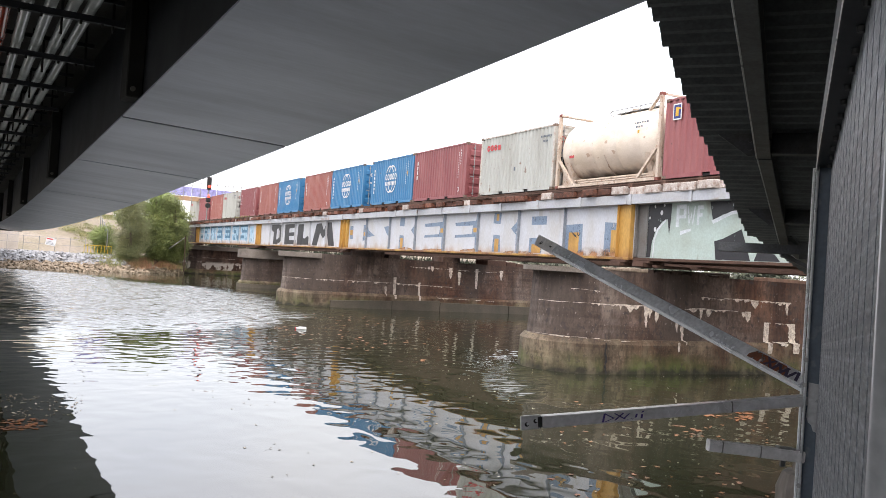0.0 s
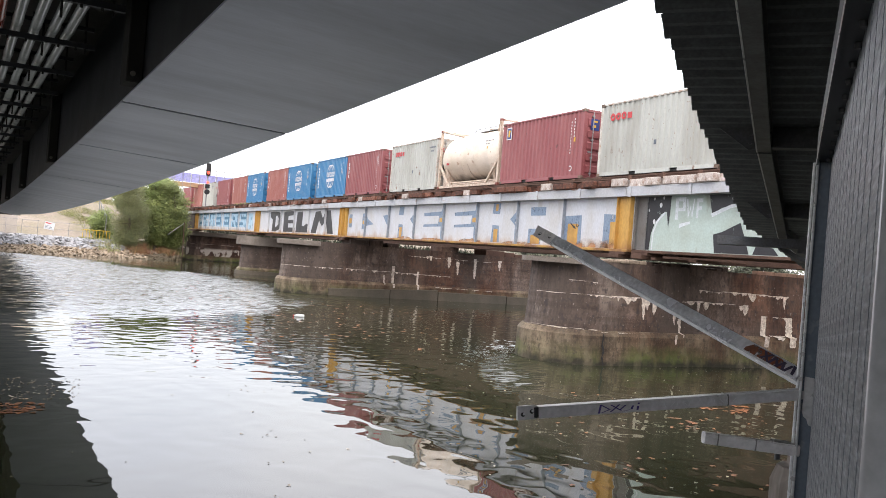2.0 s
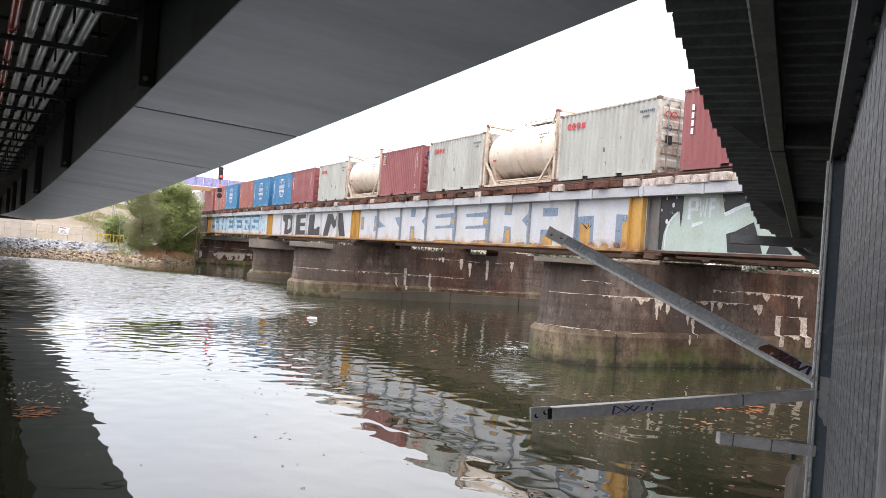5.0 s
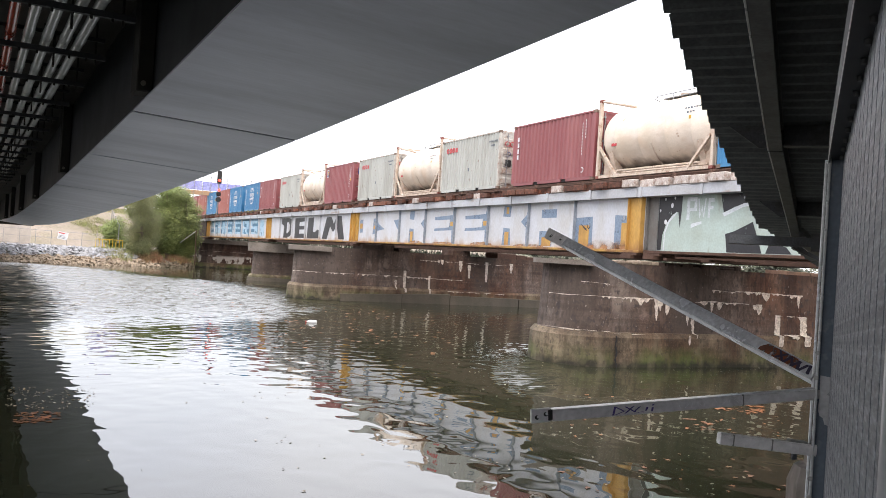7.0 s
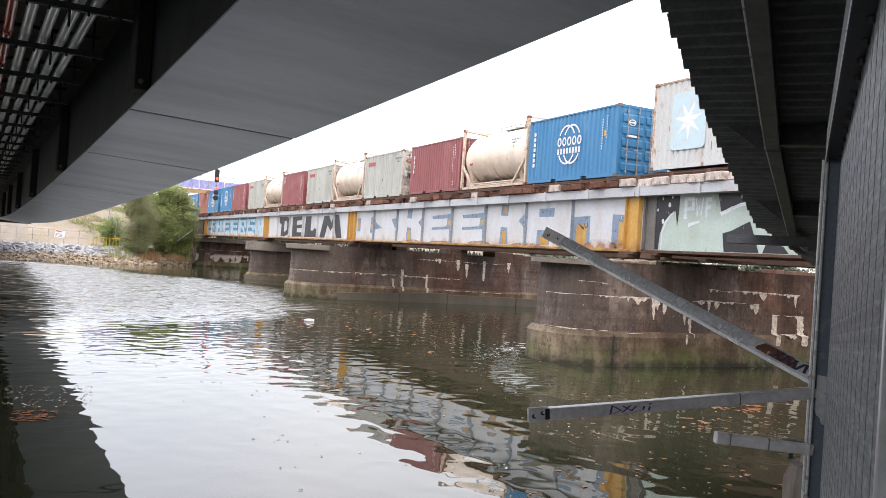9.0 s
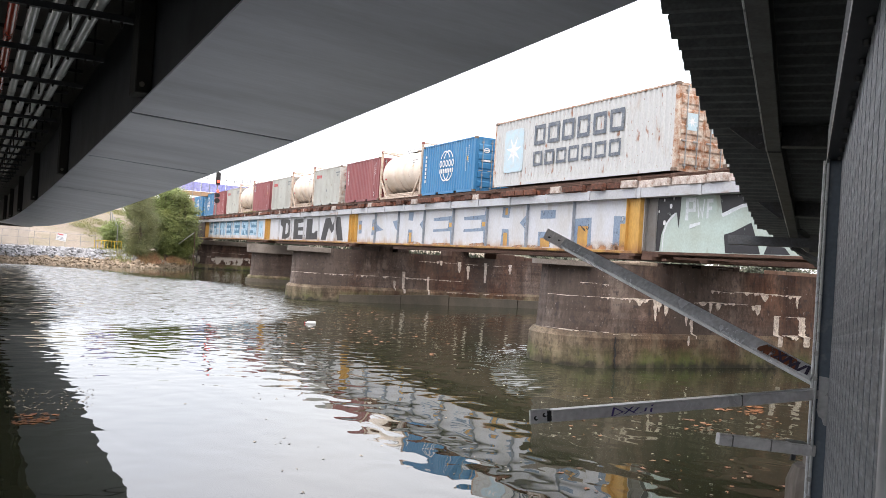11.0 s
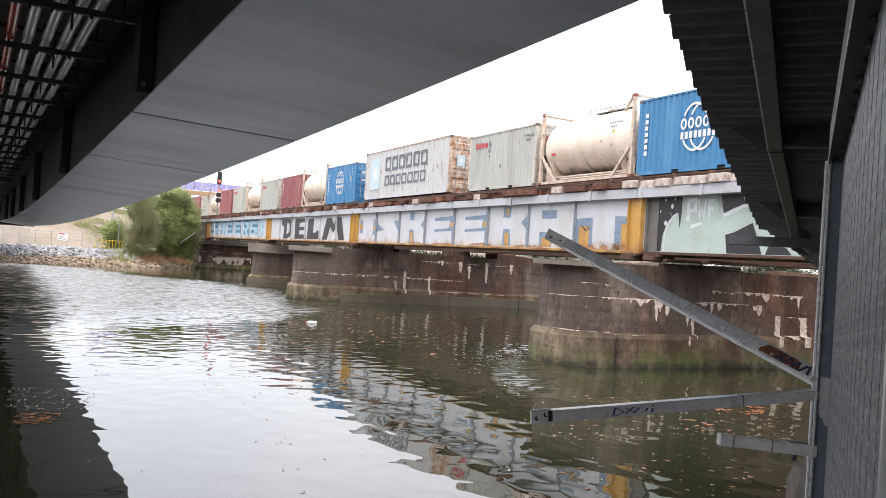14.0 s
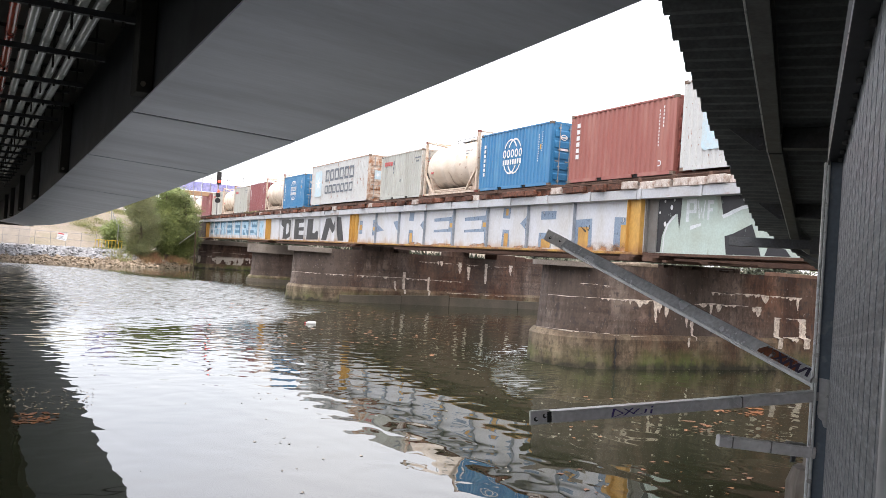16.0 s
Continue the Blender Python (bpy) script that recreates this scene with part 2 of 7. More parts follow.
    if algae:
        green, _ = noise_mask(0.8, (1, 1, 0.6), 0.36, 0.56, 6, 31.0)
        off = math("MULTIPLY_ADD", wob, 0.35, sep.outputs["Z"])
        r = n.new("ShaderNodeMapRange")
        r.inputs["From Min"].default_value, r.inputs["From Max"].default_value = 0.34, 0.72
        r.inputs["To Min"].default_value, r.inputs["To Max"].default_value = 1, 0
        l.new(off, r.inputs["Value"])
        blend(math("MULTIPLY", math("MULTIPLY", r.outputs[0], green), 0.85), (0.090, 0.118, 0.030))
        tide = n.new("ShaderNodeMapRange")
        tide.inputs["From Min"].default_value, tide.inputs["From Max"].default_value = 0.22, 0.36
        tide.inputs["To Min"].default_value, tide.inputs["To Max"].default_value = 1, 0
        l.new(off, tide.inputs["Value"])
        blend(math("MULTIPLY", tide.outputs[0], 0.9), (0.020, 0.019, 0.013))
    if peel:
        low = n.new("ShaderNodeMapRange")
        low.inputs["From Min"].default_value, low.inputs["From Max"].default_value = 1.15, 1.35
        low.inputs["To Min"].default_value, low.inputs["To Max"].default_value = 1, 0
        l.new(math("MULTIPLY_ADD", wob, 0.3, sep.outputs["Z"]), low.inputs["Value"])
        flakes, _ = noise_mask(1.6, (1, 1, 0.6), 0.49, 0.52, 7, 41.0)
        blend(math("MULTIPLY", math("MULTIPLY", flakes, low.outputs[0]), 0.9), (0.50, 0.45, 0.40))
    l.new(last, b.inputs["Base Color"])
    return m


CONCRETE = pier_material("old_stained_concrete", (0.205, 0.170, 0.148), (0.112, 0.085, 0.070), (), False)
CONCRETE_LOW = pier_material("tidal_concrete", (0.225, 0.180, 0.125), (0.080, 0.062, 0.044), (), True)
CONCRETE_PEEL = pier_material("peeling_abutment_concrete", (0.13, 0.10, 0.085), (0.06, 0.045, 0.036), (1.5,), False, True)
LIME = shade("white_lime_crust", (0.70, 0.62, 0.54), 0.85, 0, 9.0, 0.3, 30, 0.4, 0.006, (0.26, 0.20, 0.16), 0.85, where=0.53)
CONCRETE_NEW = shade("newer_grey_concrete", (0.112, 0.092, 0.070), 0.85, 0, 1.2, 0.2, 30, 0.2, 0.006, (0.07, 0.065, 0.05), 0.8, (1, 1, 0.5))
CONCRETE_CAP = shade("weathered_cap_concrete", (0.20, 0.172, 0.148), 0.9, 0, 1.5, 0.25, 30, 0.4, 0.01, (0.11, 0.09, 0.075), 0.7)
TIMBER_PALE = shade("pale_split_timber", (0.40, 0.365, 0.34), 0.9, 0, 5.0, 0.25, 30, 0.5, 0.01, (0.20, 0.17, 0.15), 0.7, (1, 1, 0.3))
MORTAR = shade("crumbling_tan_mortar", (0.31, 0.245, 0.185), 0.9, 0, 5.0, 0.3, 30, 0.5, 0.01, (0.16, 0.12, 0.09), 0.8)
BLOCK_RED = shade("red_brown_block", (0.27, 0.165, 0.12), 0.9, 0, 4.0, 0.25, 30, 0.4, 0.008, (0.17, 0.11, 0.085), 0.7)
GALV = shade("galvanised_steel", (0.47, 0.485, 0.505), 0.3, 0.25, 9.0, 0.16, 60, 0.05, 0.003, (0.33, 0.345, 0.365), 0.6)
GALV_BAR = shade("pale_galvanised_tube", (0.78, 0.765, 0.77), 0.24, 0.1, 8.0, 0.14, 60, 0.05, 0.003, (0.52, 0.51, 0.515), 0.7)
# far darker than GALV: the shade under the ramp is in both colours
GALV_DARK = shade("weathered_shaded_decking", (0.125, 0.135, 0.145), 0.6, 0.3, 5.0, 0.2, 45, 0.08, 0.003, (0.08, 0.085, 0.09), 0.7)
GALV_BEAM = shade("stained_shaded_beam", (0.075, 0.08, 0.088), 0.5, 0.4, 6.0, 0.25, 45, 0.08, 0.003, (0.06, 0.06, 0.06), 0.8)
GALV_SCREEN = shade("dull_galvanised_bars", (0.335, 0.36, 0.40), 0.5, 0.2, 60.0, 0.5, 160, 0.06, 0.002, (0.19, 0.205, 0.23), 1.0, (0.4, 0.14, 0.8), random_tint=0.04)
SLATE = shade("slate_blue_steel", (0.095, 0.125, 0.165), 0.45, 0.2, 8.0, 0.15, 60, 0.04, 0.002, (0.13, 0.16, 0.20), 0.5)
GREY_PLATE = shade("dull_grey_steel_plate", (0.17, 0.17, 0.165), 0.6, 0.1, 2.0, 0.12, 30, 0.1, 0.003, (0.12, 0.10, 0.085), 0.6)
YELLOW_RUST = shade("rust_eaten_yellow_paint", (0.46, 0.27, 0.06), 0.65, 0, 1.4, 0.2, 30, 0.15, 0.004, (0.17, 0.075, 0.04), 0.95, (1, 1, 1), where=0.46)
RUST_STAIN = shade("brown_rust_bloom", (0.36, 0.16, 0.06), 0.75, 0, 3.0, 0.2, 30, 0.1, 0.003, (0.45, 0.34, 0.22), 0.7)


def ragged_alpha(m, scale, lo, hi, foot=None):
    """Wear a painted shape thin, so that what lies below shows through."""
    n, l = m.node_tree.nodes, m.node_tree.links
    co = n.new("ShaderNodeTexCoord")
    t = n.new("ShaderNodeTexNoise")
    t.inputs["Scale"].default_value, t.inputs["Detail"].default_value = scale, 7
    l.new(co.outputs["Object"], t.inputs["Vector"])
    r = n.new("ShaderNodeMapRange")
    r.inputs["From Min"].default_value, r.inputs["From Max"].default_value = lo, hi
    l.new(t.outputs["Fac"], r.inputs["Value"])
    last = r.outputs[0]
    if foot:
        sep = n.new("ShaderNodeSeparateXYZ")
        l.new(co.outputs["Object"], sep.inputs[0])
        climb = n.new("ShaderNodeMapRange")
        climb.inputs["From Min"].default_value, climb.inputs["From Max"].default_value = foot
        climb.inputs["To Min"].default_value, climb.inputs["To Max"].default_value = 1.0, 0.0
        l.new(sep.outputs["Z"], climb.inputs["Value"])
        both = n.new("ShaderNodeMath")
        both.operation = "MULTIPLY"
        l.new(last, both.inputs[0])
        l.new(climb.outputs[0], both.inputs[1])
        last = both.outputs[0]
    l.new(last, n["Principled BSDF"].inputs["Alpha"])


ragged_alpha(RUST_STAIN, 3.2, 0.30, 0.55, (2.86, 3.12))

WHITE_PAINT = shade("flaking_white_paint", (0.53, 0.545, 0.585), 0.55, 0, 1.2, 0.1, 22, 0.12, 0.004, (0.44, 0.41, 0.36), 0.6, (1, 1, 0.5), where=0.55)
FASCIA = shade("pale_grey_fascia", (0.42, 0.435, 0.47), 0.6, 0, 2.0, 0.1, 22, 0.1, 0.004, (0.36, 0.35, 0.34), 0.6)
YELLOW = shade("old_yellow_paint", (0.53, 0.31, 0.075), 0.55, 0, 1.6, 0.15, 24, 0.12, 0.004, (0.36, 0.19, 0.05), 0.7, (1, 1, 0.4))
STAY = shade("worn_galvanised_tube", (0.77, 0.79, 0.83), 0.25, 0.3, 7.0, 0.2, 60, 0.06, 0.003, (0.52, 0.54, 0.58), 0.7)
STAY_RUST = shade("orange_rust_patch", (0.19, 0.062, 0.028), 0.8, 0, 9.0, 0.3, 60, 0.2, 0.003, (0.07, 0.04, 0.03), 0.7)
RUST = shade("rusted_steel", (0.108, 0.060, 0.042), 0.85, 0.2, 3.0, 0.35, 40, 0.4, 0.006, (0.07, 0.04, 0.03), 0.8)
TIMBER = shade("red_brown_timber", (0.20, 0.072, 0.040), 0.85, 0, 6.0, 0.4, 30, 0.4, 0.008, (0.055, 0.032, 0.025), 0.95, random_tint=0.55)
TIMBER_WHITE = shade("whitened_timber", (0.60, 0.555, 0.52), 0.85, 0, 5.0, 0.25, 30, 0.4, 0.008, (0.20, 0.11, 0.07), 0.85, random_tint=0.2)
PALE_GREEN = shade("pale_green_paint", (0.42, 0.51, 0.475), 0.6, 0, 1.2, 0.1, 22, 0.1, 0.004, (0.35, 0.39, 0.34), 0.7)
BLACK_PAINT = shade("black_spray_paint", (0.022, 0.022, 0.026), 0.5, 0, 2.0, 0.2, 20, 0.05, 0.003)
BLUEGREY_PAINT = shade("blue_grey_spray_paint", (0.16, 0.22, 0.31), 0.6, 0, 2.5, 0.2, 20, 0.05, 0.003, (0.24, 0.30, 0.38), 0.6)
SKYBLUE_PAINT = shade("sky_blue_spray_paint", (0.28, 0.46, 0.60), 0.6, 0, 2.0, 0.2, 20, 0.05, 0.003, (0.46, 0.57, 0.64), 0.8)
DEEPBLUE_PAINT = shade("deep_blue_spray_paint", (0.045, 0.13, 0.22), 0.6, 0, 2.0, 0.2, 20, 0.05, 0.003, (0.10, 0.24, 0.34), 0.7)
ragged_alpha(STAY_RUST, 45.0, 0.32, 0.52)
ragged_alpha(BLUEGREY_PAINT, 5.0, 0.26, 0.42)
ragged_alpha(BLACK_PAINT, 6.0, 0.22, 0.34)
ragged_alpha(SKYBLUE_PAINT, 3.0, 0.26, 0.44)
STIFF_PAINT = shade("blue_grey_stiffener_paint", (0.20, 0.235, 0.285), 0.6, 0, 1.5, 0.2, 20, 0.08, 0.003, (0.36, 0.38, 0.41), 0.7, (1, 1, 0.5))
GREY_BOX = shade("pale_grey_container_paint", (0.440, 0.455, 0.425), 0.55, 0, 1.1, 0.06, 30, 0.06, 0.003, (0.36, 0.36, 0.335), 0.6, (1, 1, 0.3), random_tint=0.05)
WHITE_BOX = shade("rust_streaked_white_paint", (0.475, 0.487, 0.487), 0.6, 0, 1.6, 0.1, 30, 0.08, 0.003, (0.30, 0.18, 0.10), 0.7, (1, 1, 0.35), where=0.70)
RED_BOX = shade("maroon_container_paint", (0.225, 0.060, 0.066), 0.5, 0, 1.1, 0.08, 30, 0.06, 0.003, (0.26, 0.09, 0.09), 0.6, (1, 1, 0.3), random_tint=0.12)
FADED_BOX = shade("faded_red_container_paint", (0.27, 0.085, 0.07), 0.55, 0, 1.1, 0.08, 30, 0.06, 0.003, (0.30, 0.12, 0.10), 0.6, (1, 1, 0.3))
BLUE_BOX = shade("blue_container_paint", (0.022, 0.155, 0.335), 0.45, 0, 1.1, 0.08, 30, 0.06, 0.003, (0.05, 0.20, 0.37), 0.6, (1, 1, 0.3), random_tint=0.06)
RUSTY_END = shade("rust_eaten_white_paint", (0.55, 0.49, 0.42), 0.7, 0, 3.4, 0.2, 30, 0.12, 0.004, (0.27, 0.105, 0.04), 1.0, where=0.49)
GREY_RUSTY = shade("rust_edged_grey_paint", (0.50, 0.49, 0.45), 0.65, 0, 3.0, 0.15, 30, 0.1, 0.003, (0.26, 0.12, 0.055), 0.9, where=0.56)
CREAM = shade("cream_tank_paint", (0.73, 0.64, 0.545), 0.45, 0, 1.4, 0.06, 30, 0.05, 0.003, (0.50, 0.41, 0.30), 0.6, (1, 0.5, 1))


def foot_darkened(m, level, color):
    """A darker colour over a surface's foot, rust on the girders; ragged upper edge."""
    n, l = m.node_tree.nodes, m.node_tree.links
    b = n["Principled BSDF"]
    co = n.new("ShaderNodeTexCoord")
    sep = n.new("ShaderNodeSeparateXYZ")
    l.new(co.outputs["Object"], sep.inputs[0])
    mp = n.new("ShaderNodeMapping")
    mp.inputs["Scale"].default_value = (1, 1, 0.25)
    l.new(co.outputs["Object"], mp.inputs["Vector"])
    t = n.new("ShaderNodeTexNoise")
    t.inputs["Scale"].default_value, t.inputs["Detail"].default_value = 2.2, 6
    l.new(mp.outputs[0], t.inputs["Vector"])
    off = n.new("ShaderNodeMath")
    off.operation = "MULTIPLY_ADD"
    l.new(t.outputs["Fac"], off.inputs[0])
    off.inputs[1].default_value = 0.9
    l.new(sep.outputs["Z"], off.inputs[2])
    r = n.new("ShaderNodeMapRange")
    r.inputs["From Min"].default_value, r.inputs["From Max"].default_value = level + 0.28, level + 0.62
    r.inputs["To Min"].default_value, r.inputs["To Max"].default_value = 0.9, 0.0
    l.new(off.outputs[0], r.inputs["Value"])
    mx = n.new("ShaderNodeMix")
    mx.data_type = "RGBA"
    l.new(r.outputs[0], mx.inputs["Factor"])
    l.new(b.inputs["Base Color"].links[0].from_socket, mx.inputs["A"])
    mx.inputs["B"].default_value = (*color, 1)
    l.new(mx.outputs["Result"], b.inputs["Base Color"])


def specked(m, scale, lo, hi, color, amount, stretch=(1, 1, 1), seed=0.0):
    """Small rust spots, scrapes or stains with edges of their own."""
    n, l = m.node_tree.nodes, m.node_tree.links
    b = n["Principled BSDF"]
    co = n.new("ShaderNodeTexCoord")
    mp = n.new("ShaderNodeMapping")
    mp.inputs["Scale"].default_value = stretch
    info = n.new("ShaderNodeObjectInfo")
    shift = n.new("ShaderNodeVectorMath")
    shift.operation = "SCALE"
    shift.inputs[0].default_value = (37.0, 19.0, 11.0)
    l.new(info.outputs["Random"], shift.inputs["Scale"])
    move = n.new("ShaderNodeVectorMath")
    l.new(co.outputs["Object"], move.inputs[0])
    l.new(shift.outputs[0], move.inputs[1])
    l.new(move.outputs[0], mp.inputs["Vector"])
    mp.inputs["Location"].default_value = (seed, seed, seed)
    t = n.new("ShaderNodeTexNoise")
    t.inputs["Scale"].default_value, t.inputs["Detail"].default_value = scale, 6
    l.new(mp.outputs[0], t.inputs["Vector"])
    r = n.new("ShaderNodeMapRange")
    r.inputs["From Min"].default_value, r.inputs["From Max"].default_value = lo, hi
    r.inputs["To Max"].default_value = amount
    l.new(t.outputs["Fac"], r.inputs["Value"])
    mx = n.new("ShaderNodeMix")
    mx.data_type = "RGBA"
    l.new(r.outputs[0], mx.inputs["Factor"])
    l.new(b.inputs["Base Color"].links[0].from_socket, mx.inputs["A"])
    mx.inputs["B"].default_value = (*color, 1)
    l.new(mx.outputs["Result"], b.inputs["Base Color"])


specked(GREY_BOX, 5.0, 0.68, 0.73, (0.16, 0.09, 0.05), 0.8, (1, 1, 0.5), 3.0)
specked(GREY_BOX, 0.9, 0.50, 0.66, (0.29, 0.285, 0.25), 0.6, (1, 1, 0.3), 5.0)
specked(WHITE_BOX, 4.5, 0.64, 0.69, (0.24, 0.10, 0.045), 0.85, (1, 1, 0.30), 4.0)
specked(WHITE_BOX, 14.0, 0.66, 0.71, (0.22, 0.09, 0.04), 0.8, (1, 1, 0.6), 11.0)
specked(GREY_BOX, 12.0, 0.67, 0.72, (0.20, 0.11, 0.06), 0.7, (1, 1, 0.5), 12.0)
specked(RED_BOX, 1.0, 0.50, 0.66, (0.31, 0.12, 0.12), 0.5, (1, 1, 0.3), 6.0)
specked(RED_BOX, 7.0, 0.68, 0.73, (0.08, 0.035, 0.03), 0.7, (1, 1, 0.6), 8.0)
specked(FADED_BOX, 1.2, 0.50, 0.64, (0.36, 0.17, 0.14), 0.6, (1, 1, 0.3), 7.0)
specked(BLUE_BOX, 1.1, 0.55, 0.68, (0.10, 0.26, 0.42), 0.5, (1, 1, 0.3), 9.0)
specked(BLUE_BOX, 6.0, 0.70, 0.74, (0.13, 0.08, 0.05), 0.7, (1, 1, 0.6), 2.0)
specked(CREAM, 1.6, 0.56, 0.66, (0.60, 0.46, 0.34), 0.45, (1, 0.6, 1), 5.0)
specked(CREAM, 4.5, 0.66, 0.70, (0.36, 0.22, 0.13), 0.7, (1, 0.6, 1), 1.0)
specked(FASCIA, 3.0, 0.62, 0.68, (0.26, 0.17, 0.11), 0.6, (1, 0.3, 1), 2.0)
specked(PALE_GREEN, 2.6, 0.62, 0.70, (0.22, 0.22, 0.17), 0.6, (1, 1, 0.5), 3.0)
specked(WHITE_PAINT, 2.0, 0.58, 0.68, (0.36, 0.33, 0.30), 0.5, (1, 1, 0.25), 6.0)
specked(SOFFIT, 0.5, 0.52, 0.66, (0.42, 0.47, 0.61), 0.45, (0.5, 1, 1), 2.0)
specked(GALV_SCREEN, 95.0, 0.48, 0.60, (0.19, 0.205, 0.235), 0.8, (0.4, 0.13, 0.8), 3.0)
specked(CONCRETE_LOW, 2.6, 0.50, 0.64, (0.30, 0.25, 0.17), 0.26, (1, 1, 0.7), 4.0)
specked(CONCRETE_LOW, 11.0, 0.60, 0.67, (0.06, 0.048, 0.036), 0.7, (1, 1, 0.8), 7.0)
specked(CONCRETE, 0.55, 0.45, 0.58, (0.072, 0.055, 0.046), 0.68, (1, 1, 0.3), 9.0)
specked(CONCRETE, 8.0, 0.58, 0.66, (0.045, 0.036, 0.037), 0.7, (1, 1, 0.8), 2.0)
specked(CONCRETE, 17.0, 0.66, 0.72, (0.36, 0.31, 0.28), 0.6, (1, 1, 0.7), 5.0)
specked(SLATE, 20.0, 0.58, 0.66, (0.22, 0.24, 0.26), 0.5, (1, 1, 1), 2.0)
# brown over the lower part of the tank barrels, below a ragged edge
foot_darkened(CREAM, 0.50, (0.11, 0.085, 0.065))
foot_darkened(WHITE_PAINT, 2.84, (0.33, 0.19, 0.09))
foot_darkened(YELLOW, 2.88, (0.26, 0.12, 0.045))
CREAM_FRAME = shade("cream_frame_paint", (0.58, 0.50, 0.42), 0.55, 0, 3.0, 0.12, 30, 0.06, 0.003, (0.34, 0.20, 0.12), 0.6)
specked(CREAM_FRAME, 7.0, 0.60, 0.66, (0.26, 0.13, 0.07), 0.7, (1, 1, 1), 1.0)
CASTING_WORN = shade("worn_rusty_casting", (0.20, 0.15, 0.12), 0.75, 0.1, 7.0, 0.3, 40, 0.15, 0.004, (0.12, 0.07, 0.045), 0.8, random_tint=0.2)
CASTING_RED = shade("dull_red_casting", (0.24, 0.065, 0.05), 0.7, 0, 6.0, 0.2, 30, 0.1, 0.003, (0.12, 0.06, 0.045), 0.7)
WAGON = shade("rusty_wagon_steel", (0.11, 0.065, 0.05), 0.8, 0.2, 2.5, 0.3, 30, 0.2, 0.004)
STEEL = shade("bare_steel_fittings", (0.34, 0.34, 0.34), 0.5, 0.6, 6.0, 0.15, 40, 0.05, 0.002)
BLACK = shade("black_rubber_and_shadow_gap", (0.02, 0.02, 0.02), 0.8, 0, 4.0, 0.1, 30, 0.05, 0.002)
INK_WHITE = shade("white_lettering", (0.72, 0.73, 0.74), 0.55, 0, 5.0, 0.06, 30, 0.02, 0.001)
INK_RED = shade("red_lettering", (0.50, 0.045, 0.05), 0.55, 0, 5.0, 0.06, 30, 0.02, 0.001)
INK_DARK = shade("dark_lettering", (0.09, 0.11, 0.14), 0.6, 0, 4.0, 0.2, 20, 0.02, 0.001, (0.40, 0.41, 0.40), 0.7, where=0.62)
INK_PALEBLUE = shade("pale_blue_emblem", (0.42, 0.58, 0.67), 0.55, 0, 3.0, 0.1, 30, 0.02, 0.001, (0.47, 0.50, 0.50), 0.7)
TAG_PAINT = shade("worn_pale_spray_paint", (0.66, 0.70, 0.72), 0.55, 0, 5.0, 0.1, 30, 0.02, 0.001)
ragged_alpha(TAG_PAINT, 9.0, 0.18, 0.36)
INK_YELLOW = shade("yellow_lettering", (0.65, 0.38, 0.04), 0.55, 0, 5.0, 0.06, 30, 0.02, 0.001)
INK_NAVY = shade("navy_emblem", (0.02, 0.04, 0.18), 0.55, 0, 5.0, 0.06, 30, 0.02, 0.001)
INK_BLUEBLACK = shade("blue_black_marker", (0.032, 0.026, 0.06), 0.55, 0, 5.0, 0.2, 30, 0.02, 0.001)
INK_PURPLE = shade("purple_spray_paint", (0.075, 0.05, 0.22), 0.55, 0, 5.0, 0.2, 30, 0.02, 0.001)
SAND = shade("bare_sandy_bank", (0.275, 0.228, 0.185), 0.95, 0, 0.5, 0.25, 6, 0.5, 0.05, (0.19, 0.17, 0.10), 0.6)
ROCK = shade("grey_riprap_rock", (0.38, 0.385, 0.405), 0.9, 0, 1.5, 0.3, 14, 0.5, 0.03, (0.25, 0.24, 0.23), 0.7, random_tint=0.18)
ROCK_WET = shade("brown_tidal_rock", (0.36, 0.285, 0.205), 0.8, 0, 1.5, 0.3, 14, 0.5, 0.03, (0.13, 0.10, 0.07), 0.7)
SHORE_STONE = shade("dark_mossy_shore_stone", (0.14, 0.105, 0.07), 0.85, 0, 1.5, 0.3, 14, 0.5, 0.03, (0.07, 0.06, 0.035), 0.7)
BARK = shade("grey_brown_bark", (0.13, 0.10, 0.075), 0.95, 0, 6, 0.3, 30, 0.6, 0.02)
YELLOW_FENCE = shade("bright_yellow_fence", (0.62, 0.42, 0.03), 0.5, 0, 4, 0.1, 30, 0.03, 0.002)
PALE_WALL = shade("pale_concrete_wall", (0.50, 0.45, 0.40), 0.85, 0, 0.8, 0.12, 20, 0.2, 0.01)
PURPLE_NET = shade("purple_safety_net", (0.25, 0.25, 0.52), 0.8, 0, 1.2, 0.2, 10, 0.1, 0.01, (0.36, 0.36, 0.60), 0.8)
ragged_alpha(PURPLE_NET, 2.0, 0.10, 0.55)
SCAFFOLD = shade("tan_formwork", (0.42, 0.27, 0.16), 0.8, 0, 2, 0.2, 20, 0.1, 0.01)


